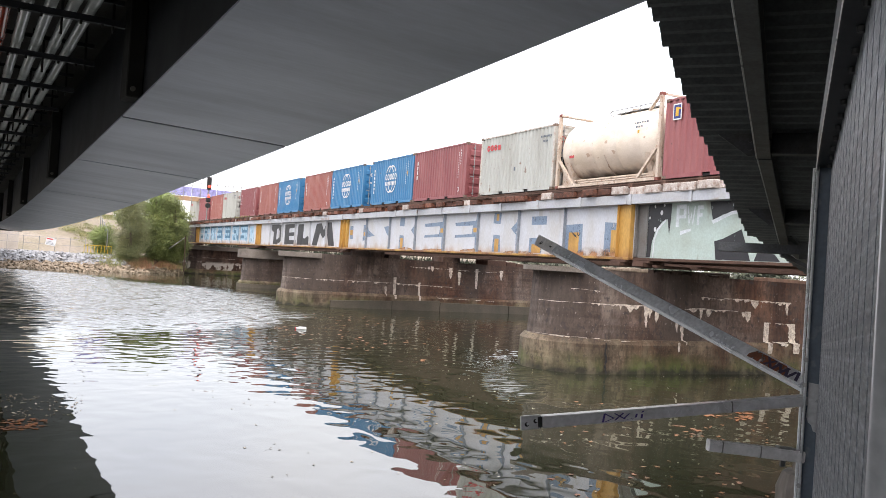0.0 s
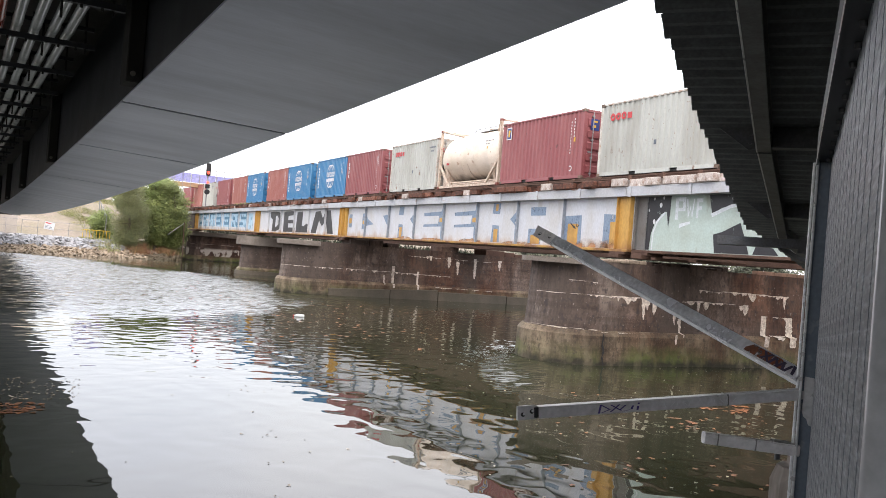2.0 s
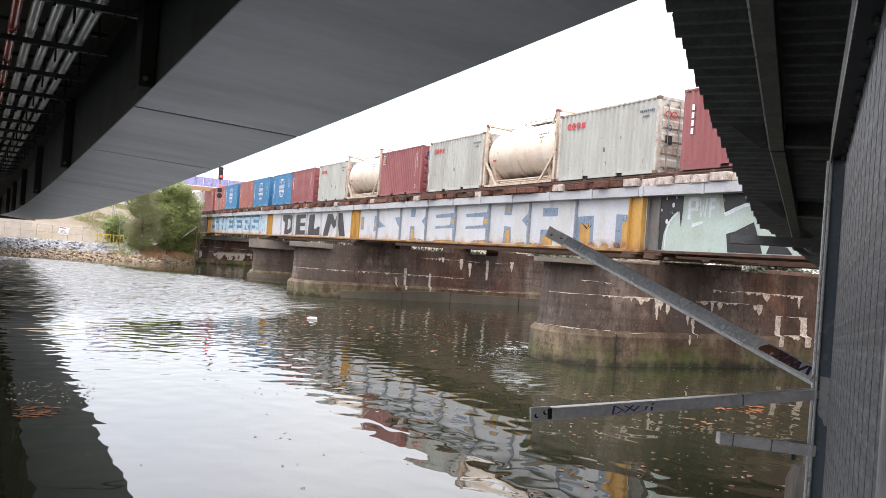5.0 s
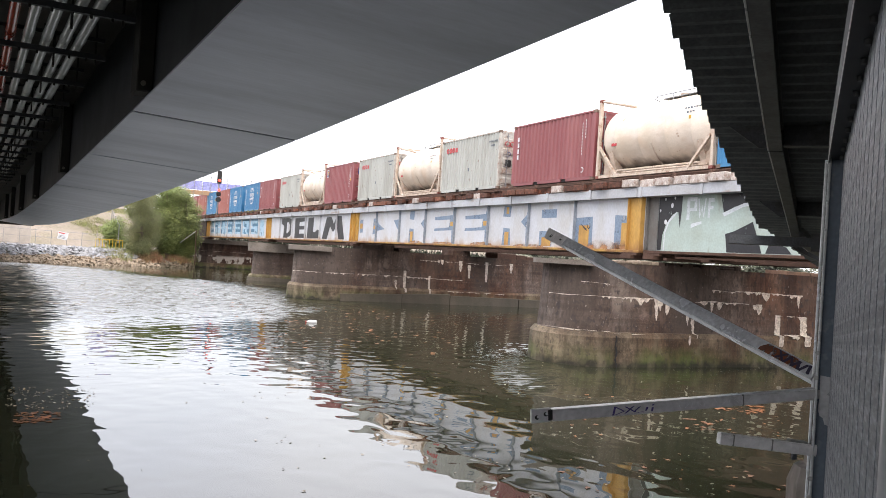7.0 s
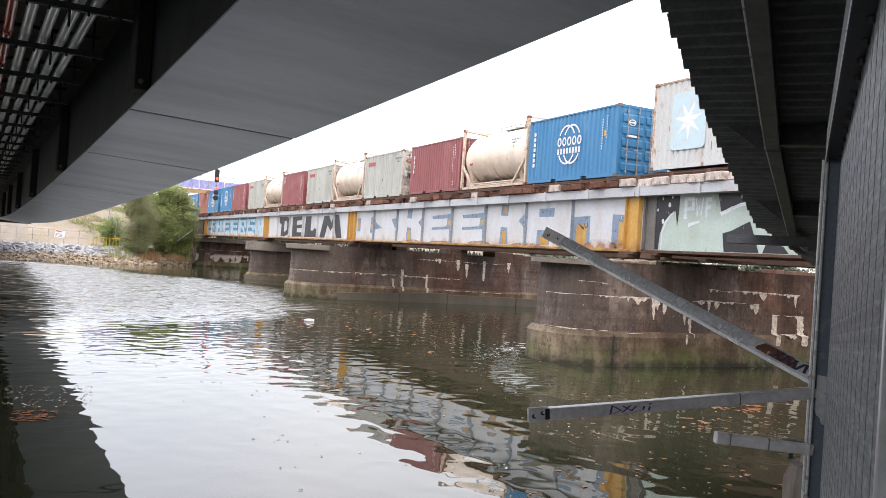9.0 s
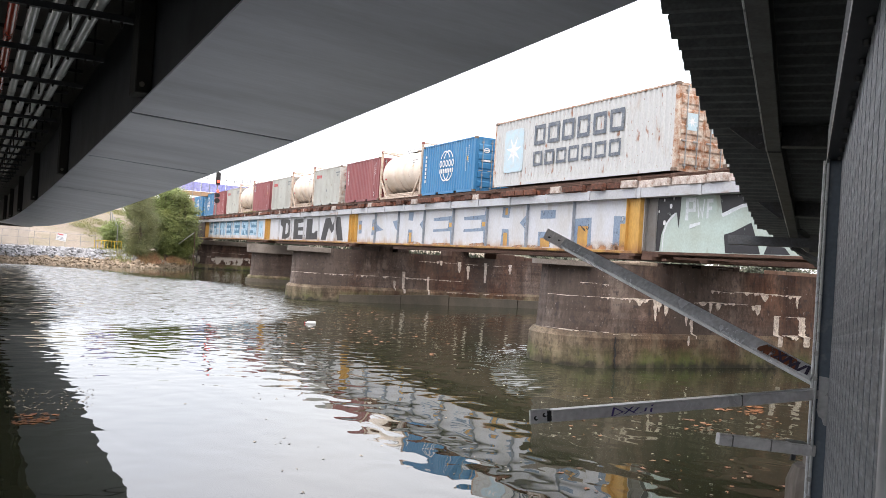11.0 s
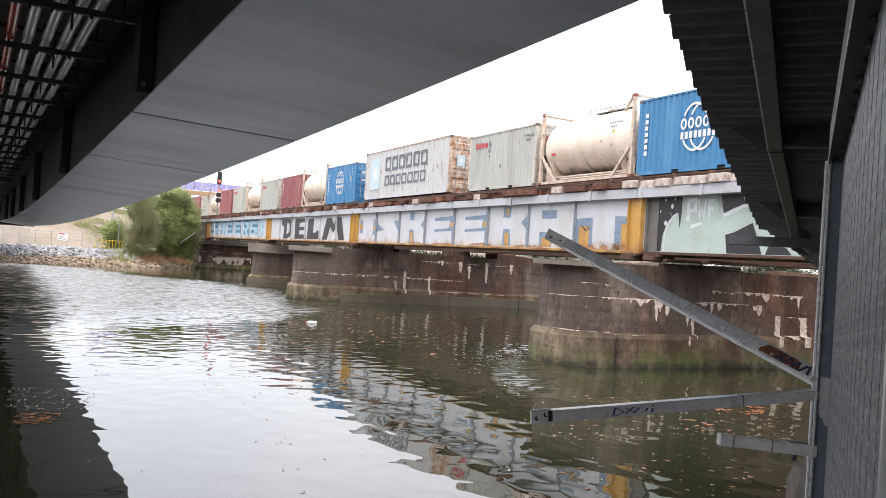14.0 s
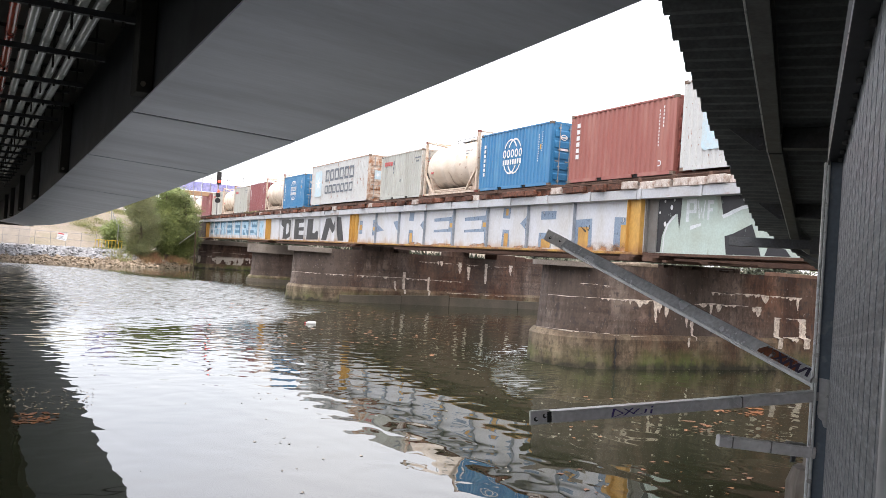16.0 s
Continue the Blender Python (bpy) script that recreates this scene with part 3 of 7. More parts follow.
def leaf_material(name, color, second):
    m = shade(name, color, 0.6, 0, 0.9, 0.35, 9, 0, 0.01, second, 1.0)
    n, l = m.node_tree.nodes, m.node_tree.links
    b = n["Principled BSDF"]
    b.inputs["Subsurface Weight"].default_value = 0.0
    geo = n.new("ShaderNodeNewGeometry")
    rr = n.new("ShaderNodeMapRange")
    rr.inputs["To Min"].default_value, rr.inputs["To Max"].default_value = 0.55, 1.5
    l.new(geo.outputs["Random Per Island"], rr.inputs["Value"])
    t2 = n.new("ShaderNodeVectorMath")
    t2.operation = "SCALE"
    src = b.inputs["Base Color"].links[0].from_socket
    l.new(src, t2.inputs[0])
    l.new(rr.outputs[0], t2.inputs["Scale"])
    l.new(t2.outputs[0], b.inputs["Base Color"])
    return m


LEAF = leaf_material("green_leaves", (0.108, 0.135, 0.036), (0.19, 0.215, 0.062))
LEAF_SUN = leaf_material("yellow_green_leaves", (0.135, 0.180, 0.048), (0.215, 0.255, 0.080))
DRY = leaf_material("red_brown_dry_weeds", (0.33, 0.155, 0.09), (0.24, 0.17, 0.08))
# near-black leaves: the dark of the gap under the girders is put into them
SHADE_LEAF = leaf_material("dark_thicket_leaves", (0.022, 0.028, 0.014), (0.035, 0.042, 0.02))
HAZE_LEAF = leaf_material("dull_far_leaves", (0.11, 0.125, 0.08), (0.15, 0.155, 0.10))
NEEDLE = leaf_material("dull_green_needles", (0.115, 0.128, 0.050), (0.185, 0.185, 0.075))
GRASS = leaf_material("bank_grass", (0.20, 0.23, 0.08), (0.28, 0.25, 0.11))
LITTER = leaf_material("orange_fallen_leaves", (0.27, 0.095, 0.032), (0.19, 0.09, 0.045))
SCUM = leaf_material("pale_floating_flecks", (0.45, 0.42, 0.36), (0.35, 0.25, 0.15))


# ---- building helpers ----
def link_mesh(name, bm, material, smooth=False):
    me = bpy.data.meshes.new(name)
    bm.normal_update()
    bm.to_mesh(me)
    bm.free()
    for mat in (material if isinstance(material, (list, tuple)) else [material]):
        me.materials.append(mat)
    if smooth:
        me.polygons.foreach_set("use_smooth", [len(p.vertices) <= 4 for p in me.polygons])
    return new(name, me)


def part(name, bm, material, parent, label="", smooth=False):
    ob = link_mesh(name, bm, material, smooth)
    ob.parent = parent
    if label:
        tagged(ob, label)
    return ob


def again(name, ob, parent, m):
    """Another part on the same mesh, at the pose m in its thing."""
    o = new(name, ob.data)
    o.parent = parent
    o.matrix_basis = m
    return o


def empty(name, m, label, category, group="", kind=""):
    ob = new(name)
    ob.empty_display_size = 0.3
    ob.matrix_basis = m
    return tagged(ob, label, category, group, kind)


def box(bm, x0, x1, y0, y1, z0, z1, m=None):
    v = [bm.verts.new(c) for c in ((x0, y0, z0), (x1, y0, z0), (x1, y1, z0), (x0, y1, z0), (x0, y0, z1), (x1, y0, z1), (x1, y1, z1), (x0, y1, z1))]
    for q in ((3, 2, 1, 0), (4, 5, 6, 7), (0, 1, 5, 4), (1, 2, 6, 5), (2, 3, 7, 6), (3, 0, 4, 7)):
        bm.faces.new([v[i] for i in q])
    if m:
        bmesh.ops.transform(bm, matrix=m, verts=v)
    return v


def boxed(*args, bevel=0.0):
    bm = bmesh.new()
    box(bm, *args)
    if bevel:
        bmesh.ops.bevel(bm, geom=bm.edges[:], offset=bevel, segments=1, affect="EDGES")
    return bm


def bar(bm, a, b, w, h=None, up=(0, 0, 1)):
    """A square bar from a to b."""
    a, b = Vector(a), Vector(b)
    h = h or w
    d = (b - a).normalized()
    side = d.cross(Vector(up))
    if side.length < 1e-4:
        side = d.cross(Vector((1, 0, 0)))
    side.normalize()
    top = side.cross(d)
    ends = []
    for p in (a, b):
        ends.append([bm.verts.new(p + side * (sx * w / 2) + top * (sz * h / 2)) for sx, sz in ((-1, -1), (1, -1), (1, 1), (-1, 1))])
    for i in range(4):
        bm.faces.new((ends[0][i], ends[0][(i + 1) % 4], ends[1][(i + 1) % 4], ends[1][i]))
    bm.faces.new(ends[0][::-1])
    bm.faces.new(ends[1])


def tube(bm, a, b, r, n=8, r2=None):
    a, b = Vector(a), Vector(b)
    r2 = r if r2 is None else r2
    d = (b - a).normalized()
    side = d.cross(Vector((0, 0, 1)))
    if side.length < 1e-3:
        side = Vector((1, 0, 0))
    side.normalize()
    top = side.cross(d)
    rings = []
    for p, q in ((a, r), (b, r2)):
        rings.append([bm.verts.new(p + side * (math.cos(2 * math.pi * i / n) * q) + top * (math.sin(2 * math.pi * i / n) * q)) for i in range(n)])
    for i in range(n):
        bm.faces.new((rings[0][i], rings[0][(i + 1) % n], rings[1][(i + 1) % n], rings[1][i]))
    bm.faces.new(rings[0][::-1])
    bm.faces.new(rings[1])


def prism(bm, outline, z0, z1):
    """A flat outline of (x, y) points, anticlockwise, raised from z0 to z1."""
    lo = [bm.verts.new((x, y, z0)) for x, y in outline]
    hi = [bm.verts.new((x, y, z1)) for x, y in outline]
    n = len(outline)
    bm.faces.new(lo[::-1])
    bm.faces.new(hi)
    for i in range(n):
        bm.faces.new((lo[i], lo[(i + 1) % n], hi[(i + 1) % n], hi[i]))


def plate(bm, pts, x0, x1):
    """A flat shape of (y, z) points standing in a plane of constant x, from x0 (seen side) to x1."""
    a = [bm.verts.new((x0, y, z)) for y, z in pts]
    b = [bm.verts.new((x1, y, z)) for y, z in pts]
    n = len(pts)
    bm.faces.new(a)
    bm.faces.new(b[::-1])
    for i in range(n):
        bm.faces.new((a[i], b[i], b[(i + 1) % n], a[(i + 1) % n]))


# ---- river, banks ----
RIVER = Vector((0.8726, 0.4887, 0))    # the way the far bank runs
ACROSS = Vector((-0.4887, 0.8726, 0))  # inland from the far bank
FAR_BANK = 58.3


def bank_point(along, c, z):
    return RIVER * along + ACROSS * c + Vector((0, 0, z))


def height(along, c):
    d = c - FAR_BANK
    near_bridge = 12.4 < RIVER.x * along + ACROSS.x * c < 30 and RIVER.y * along + ACROSS.y * c < 78
    if d > -1 and not near_bridge:
        h = -0.5 + 0.5 * (d + 1) if d < 0 else min(1.05, 0.36 * d) if d < 6 else 1.05 + min(min(7.5 - min(3.4, max(0, along - 47) * 0.7), max(2.2, 2.3 + 0.5 * (along - 36))), max(0, d - 8) * 0.36)
        return h + (min(2.0, (d - 30) * 0.01) if d > 30 else 0)
    x, y = RIVER.x * along + ACROSS.x * c, RIVER.y * along + ACROSS.y * c
    if x > 46:
        return min(1.3, -0.6 + 0.4 * (x - 46))
    return min(1.2, -0.6 + 0.5 * (-2.5 - y)) if y < -2.5 else -1.6


def build_ground():
    f = FAR_BANK
    cs = [-3000, -400, -120, -60, -50, -40, -34, -28, -22, -16, -12, -9, -6, -3, 0, 5, 10, 16, 22, 28, 34, 40, 46, 52, f - 2, f - 1, f, f + 1, f + 2.2, f + 3.4, f + 5, f + 7, f + 9, f + 11, f + 13, f + 15, f + 17, f + 20, f + 25, f + 34, f + 48, f + 100, f + 320, 3000]
    al = [-3000, -500, -150, -80, -60, -40, -30, -20, -10] + [-4 + 3 * i for i in range(36)] + [106, 112, 118, 125, 132, 140, 150, 160, 180, 200, 500, 3000]
    bm = bmesh.new()
    rows = []
    for c in cs:
        row = []
        for a in al:
            z = height(a, c)
            if abs(a) < 120 and c > f + 3:
                z += 0.35 * noise.noise(Vector((a * 0.22, c * 0.3, 0)))
            row.append(bm.verts.new(bank_point(a, c, z)))
        rows.append(row)
    for i in range(len(cs) - 1):
        for j in range(len(al) - 1):
            bm.faces.new((rows[i][j], rows[i][j + 1], rows[i + 1][j + 1], rows[i + 1][j]))
    ob = link_mesh("ground", bm, SAND)
    tagged(ob, "sandy river bank with dry grass patches", "ground", kind="structure")


def build_water():
    bm = bmesh.new()
    v = [bm.verts.new(bank_point(a, c, 0)) for a, c in ((-3000, -3000), (3000, -3000), (3000, 3000), (-3000, 3000))]
    bm.faces.new(v)
    tagged(link_mesh("water", bm, WATER), "rippled murky green-brown river water", "water", kind="structure")


build_ground()
build_water()


def lump(bm, at, r, seed, squash=0.7):
    """An angular stone."""
    rnd = random.Random(seed)
    pts = []
    for i in range(9):
        d = Vector((rnd.gauss(0, 1), rnd.gauss(0, 1), rnd.gauss(0, 1))).normalized()
        d.z *= squash
        pts.append(bm.verts.new(Vector(at) + d * r * rnd.uniform(0.8, 1.15)))
    res = bmesh.ops.convex_hull(bm, input=pts)
    junk = list({g for g in res["geom_interior"] + res["geom_unused"] if isinstance(g, bmesh.types.BMVert)})
    if junk:
        bmesh.ops.delete(bm, geom=junk, context="VERTS")


def stones(name, label, material, count, a0, a1, d0, d1, r0, r1, seed):
    rnd = random.Random(seed)
    vs, fs = [], []
    for i in range(count):
        a, d = rnd.uniform(a0, a1), rnd.uniform(d0, d1)
        bm = bmesh.new()
        r = rnd.uniform(r0, r1)
        lump(bm, bank_point(a, FAR_BANK + d, height(a, FAR_BANK + d) + r * 0.25), r, seed * 10000 + i)
        bm.verts.index_update()
        k = len(vs)
        vs.extend([tuple(v.co) for v in bm.verts])
        fs.extend([[k + v.index for v in f.verts] for f in bm.faces])
        bm.free()
    me = bpy.data.meshes.new(name)
    me.from_pydata(vs, [], fs)
    me.materials.append(material)
    tagged(new(name, me), label, "rocks", kind="stuff")


stones("riprap", "grey broken rocks heaped along the river bank", ROCK, 2300, 14, 43.2, 1.2, 5.2, 0.15, 0.32, 3)
def armour():
    """The foremost rocks of the bank, each on its own."""
    rnd = random.Random(77)
    th = empty("rock_armour", Matrix.Identity(4), "heap of grey and tan armour rocks on the bank", "rocks")
    kinds = []
    for k in range(8):
        bm = bmesh.new()
        lump(bm, (0, 0, 0), 1.0, 900 + k)
        kinds.append(part("rock", bm, ROCK if k % 2 else ROCK_WET, th))
    used = [False] * 8
    for i in range(300):
        a, d = rnd.uniform(29, 43), rnd.uniform(0.1, 4.6)
        k = 2 * rnd.randrange(4) + (1 if d > 1.3 + rnd.uniform(-0.3, 0.3) else 0)
        r = rnd.uniform(0.14, 0.28)
        m = Matrix.Translation(bank_point(a, FAR_BANK + d, height(a, FAR_BANK + d) + r * 0.45)) @ pose(0, 0, 0, rnd.uniform(-20, 20), rnd.uniform(-20, 20), rnd.uniform(0, 360)) @ Matrix.Diagonal((r, r * rnd.uniform(0.7, 1.1), r * rnd.uniform(0.7, 1.0), 1))
        if used[k]:
            again("rock", kinds[k], th, m)
        else:
            kinds[k].matrix_basis = m
            used[k] = True


armour()
stones("tidal_riprap", "brown wet rocks along the waterline", ROCK_WET, 1500, 14, 43.4, -0.2, 1.4, 0.11, 0.25, 4)
stones("tidal_riprap", "brown wet stones below the scrub by the bridge", SHORE_STONE, 300, 43, 48.5, -0.3, 0.9, 0.12, 0.26, 5)


# ---- railway bridge: piers ----
def stadium(cx, cy, r, length, n=14, grow=0.0):
    """Plan of a pier: a round nose at (cx, cy), running length along the river, square at the far end."""
    r = r + grow
    pts = []
    base = 0.0
    for i in range(n + 1):
        a = base + math.pi / 2 + math.pi * i / n
        pts.append((cx + r * math.cos(a), cy + r * math.sin(a)))
    ex, ey = cx + length, cy
    a = base - math.pi / 2
    pts.append((ex + r * math.cos(a), ey + r * math.sin(a)))
    a = base + math.pi / 2
    pts.append((ex + r * math.cos(a), ey + r * math.sin(a)))
    return pts


def plinth_mesh(cx, cy, r, length, z0, z1):
    bm = bmesh.new()
    rings = []
    for z, g in ((z0, 0.06), (z1 - 0.12, 0.0), (z1, -0.10)):
        rings.append([bm.verts.new((x, y, z)) for x, y in stadium(cx, cy, r, length, grow=g)])
    n = len(rings[0])
    for a, b in zip(rings, rings[1:]):
        for i in range(n):
            bm.faces.new((a[i], a[(i + 1) % n], b[(i + 1) % n], b[i]))
    bm.faces.new(rings[-1])
    bm.faces.new(rings[0][::-1])
    return bm


def pier(label, cx, cy, r, length, z_plinth, z_cap, z_top, over, cap_len=1.8):
    th = empty("bridge_pier", pose(cx, cy, 0), label, "pier", "piers of the railway bridge")
    th["nose"], th["foot"], th["top"] = r, z_plinth, z_top
    part("plinth", plinth_mesh(0, 0, r, length, -1.5, z_plinth), CONCRETE_LOW, th, "tide-marked concrete plinth with green algae")
    bm = bmesh.new()
    lo, hi = stadium(0, 0, r, length, grow=-0.16), stadium(0, 0, r, length, grow=-0.24)
    zs = [z_plinth - 0.05, z_plinth + 0.5, z_top - 0.012]
    rings = [[bm.verts.new((x, y, z)) for x, y in (lo if k < 1 else stadium(0, 0, r, length, grow=-0.16 - 0.04 * k))] for k, z in enumerate(zs)]
    for a, b in zip(rings, rings[1:]):
        for i in range(len(a)):
            bm.faces.new((a[i], a[(i + 1) % len(a)], b[(i + 1) % len(a)], b[i]))
    bm.faces.new(rings[-1])
    part("shaft", bm, CONCRETE, th, "streaked dark concrete shaft")
    bm = bmesh.new()
    if cap_len > 0:
        plan = stadium(0, 0, r, cap_len, grow=over - 0.2)
    else:
        plan = [p for p in stadium(0, 0, r, 1, n=24, grow=over - 0.2)[:25] if p[0] < cap_len]
    prism(bm, plan, z_cap, z_top)
    bmesh.ops.bevel(bm, geom=bm.edges[:], offset=0.02, segments=1, affect="EDGES")
    part("cap", bm, CONCRETE_CAP, th, "thin weathered concrete cap slab")
    return th


GX = 13.945
PIER_NEAR = pier("massive dark stained concrete pier with a rounded nose", 12.40, 17.05, 1.30, 14.0, 0.82, 2.37, 2.49, 0.22, -0.35)
PIER_MID = pier("dark stained concrete pier with a rounded nose", 12.12, 38.2, 1.35, 14.0, 0.72, 2.24, 2.48, 0.24, 0.25)
PIER_FAR = pier("small concrete pier with a heavy cap", 13.75, 54.6, 1.05, 13.0, 0.45, 1.92, 2.47, 0.32)


def pier_face(th, x, z):
    """Where the seen flank of a pier's shaft lies, at x and height z in the place, as y in the thing's space."""
    k = (z - th["foot"]) / 0.5
    r = th["nose"] - 0.16 - 0.04 * max(0.0, k if k < 1 else 1 + (k - 1) * 0.5 / (th["top"] - th["foot"] - 0.5))
    if k < 0:
        r = th["nose"] + 0.0
    u = x - th.matrix_basis.translation.x
    return -r if u > 0 else -math.sqrt(max(0.02, r * r - u * u))


def lime_drips(th, drips, seed):
    """White lime crusts that hang from the lift joints on the flank of a pier: (x, top, width, length)."""
    rnd = random.Random(seed)
    o = th.matrix_basis.translation
    for x, top, w, h in drips:
        column = h > 0.8
        fingers = 1 if column else max(1, round(w / 0.14))
        for k in range(fingers):
            bm = bmesh.new()
            mid = x - w / 2 + w * (k + 0.5) / fingers + rnd.uniform(-0.012, 0.012)
            long = h * (1.0 if fingers == 1 else rnd.choice((0.3, 0.55, 0.8, 1.0)))
            wide = w / fingers * (0.85 if column else rnd.uniform(1.0, 1.7))
            n = max(5, int(long / 0.035))
            wander = 0.0
            pairs = []
            for i in range(n + 1):
                f = i / n
                wander += rnd.uniform(-0.007, 0.007)
                half = wide / 2 * (1.0 - (0.35 if column else 0.8) * f ** 2.6) * (rnd.uniform(0.8, 1.05) if column else rnd.uniform(0.55, 1.05))
                z = top + 0.015 * rnd.uniform(-1, 1) * (i == 0) - long * f
                y = pier_face(th, mid, z) - 0.004 - 0.001 * k
                pairs.append([bm.verts.new((mid - o.x + wander + q * half, y, z)) for q in (-1, 1)])
            for p, q in zip(pairs, pairs[1:]):
                bm.faces.new((q[0], q[1], p[1], p[0]))
            part("lime_drip", bm, LIME, th)


def lime_lines(th, rows, seed):
    """Ragged lime along the lift joints: (x from, x to, height at each, thickness)."""
    rnd = random.Random(seed)
    o = th.matrix_basis.translation
    for x0, x1, z0, z1, thick in rows:
        n = max(4, int(abs(x1 - x0) / 0.05))
        stretch = []
        for i in range(n + 1):
            x = x0 + (x1 - x0) * i / n
            z = z0 + (z1 - z0) * i / n + 0.02 * noise.noise(Vector((x * 1.7, seed, 0)))
            rag = noise.noise(Vector((x * 3.1, seed + 5, 0))) + 0.35
            t2 = thick * max(0.12, rag) * rnd.uniform(0.5, 1.3)
            tooth = thick * 2.5 * rnd.random() ** 8
            y = pier_face(th, x, z) - 0.004
            if rag > 0.0:
                stretch.append(((x - o.x, y, z + t2 * 0.4), (x - o.x, y, z - t2 * 0.6 - tooth)))
            if (rag <= 0.0 or i == n) and stretch:
                if len(stretch) > 2:
                    bm = bmesh.new()
                    pairs = [(bm.verts.new(p), bm.verts.new(q)) for p, q in stretch]
                    for p, q in zip(pairs, pairs[1:]):
                        bm.faces.new((p[1], q[1], q[0], p[0]))
                    part("lime_line", bm, LIME, th, "ragged white lime line along a joint")
                stretch = []


NEAR_DRIPS = ((13.4, 1.65, 0.346, 0.3), (13.86, 1.66, 0.225, 0.53), (14.14, 1.53, 0.13, 0.26), (14.8, 1.26, 0.1, 0.23), (14.98, 1.19, 0.114, 0.46), (14.74, 0.78, 0.06, 0.27), (15.62, 1.64, 0.125, 0.27), (15.34, 1.65, 0.205, 0.1), (15.86, 1.62, 0.175, 0.17), (17.2, 1.62, 0.332, 0.47), (17.5, 1.95, 0.187, 0.22), (17.13, 1.96, 0.663, 0.09), (18.74, 1.91, 0.118, 0.33), (17.97, 1.35, 0.244, 0.96), (18.95, 1.35, 0.333, 1.07), (18.48, 0.86, 0.583, 0.13), (12.96, 1.66, 1.358, 0.06), (16.14, 1.64, 0.637, 0.06), (18.39, 1.92, 0.62, 0.09))
MID_DRIPS = ((16.25, 1.57, 0.193, 1.06), (17.58, 1.38, 0.142, 1.08), (19.26, 2.2, 0.2, 0.55), (19.77, 2.02, 0.208, 0.68), (20.78, 2.2, 0.2, 1.0), (18.14, 2.2, 0.3, 0.3), (15.76, 1.09, 0.136, 0.45), (22.26, 2.2, 0.2, 0.5))
lime_drips(PIER_NEAR, NEAR_DRIPS, 3)
lime_drips(PIER_MID, MID_DRIPS, 4)
NEAR_LINES = ((11.25, 12.6, 1.66, 1.66, 0.022), (12.6, 13.9, 1.66, 1.66, 0.05), (13.9, 15.3, 1.64, 1.62, 0.03), (15.3, 16.9, 1.66, 1.63, 0.04), (15.6, 16.4, 1.95, 1.93, 0.03), (16.4, 18.9, 1.95, 1.92, 0.045),
              (11.7, 12.35, 1.99, 1.96, 0.02), (17.9, 19.2, 1.36, 1.33, 0.03), (11.0, 12.4, 0.86, 0.83, 0.03), (12.4, 13.4, 0.80, 0.80, 0.016))
MID_LINES = ((10.9, 13.6, 1.28, 1.27, 0.03), (13.8, 16.5, 1.28, 1.28, 0.045), (16.5, 19.6, 1.26, 1.22, 0.05), (17.0, 22.0, 2.12, 2.10, 0.026), (18.5, 21.8, 0.66, 0.62, 0.03))
lime_lines(PIER_NEAR, NEAR_LINES, 6)
lime_lines(PIER_MID, MID_LINES, 9)


def plinth_crack():
    """The open vertical joint in the near plinth, with its broken edges."""
    rnd = random.Random(15)
    bm = bmesh.new()
    last = None
    for i in range(15):
        z = -0.05 + 0.80 * i / 14
        x = 0.05 + 0.02 * math.sin(i * 1.1)
        half = rnd.uniform(0.010, 0.034)
        y = -1.30 - 0.062 + 0.075 * max(0.0, z) - 0.004
        cur = (bm.verts.new((x - half, y, z)), bm.verts.new((x + half, y, z)))
        if last:
            bm.faces.new((last[0], last[1], cur[1], cur[0]))
        last = cur
    part("open_joint", bm, BLACK, PIER_NEAR, "dark open joint with broken edges")


def newer_collar():
    """Smooth grey concrete cast round the feet of the farther piers."""
    bm = bmesh.new()
    prism(bm, stadium(0, 0, 1.05, 9, n=20, grow=0.085), -1.4, 0.24)
    part("collar", bm, CONCRETE_NEW, PIER_FAR, "smooth grey concrete collar at the waterline")
    for x0, x1, z0, z1 in ((0.78, 3.9, 0.33, 0.42), (3.92, 6.5, 0.43, 0.52), (6.53, 10.5, 0.44, 0.42), (10.53, 13.8, 0.40, 0.40)):
        bm = bmesh.new()
        v = box(bm, x0, x1, -1.435, -1.2, -1.4, 1.0)
        for q in v:
            if q.co.z > 0.9:
                q.co.z = z0 if q.co.x < (x0 + x1) / 2 else z1
        bmesh.ops.bevel(bm, geom=bm.edges[:], offset=0.015, segments=1, affect="EDGES")
        part("collar", bm, CONCRETE_NEW, PIER_MID, "smooth grey concrete collar at the waterline")


plinth_crack()
newer_collar()


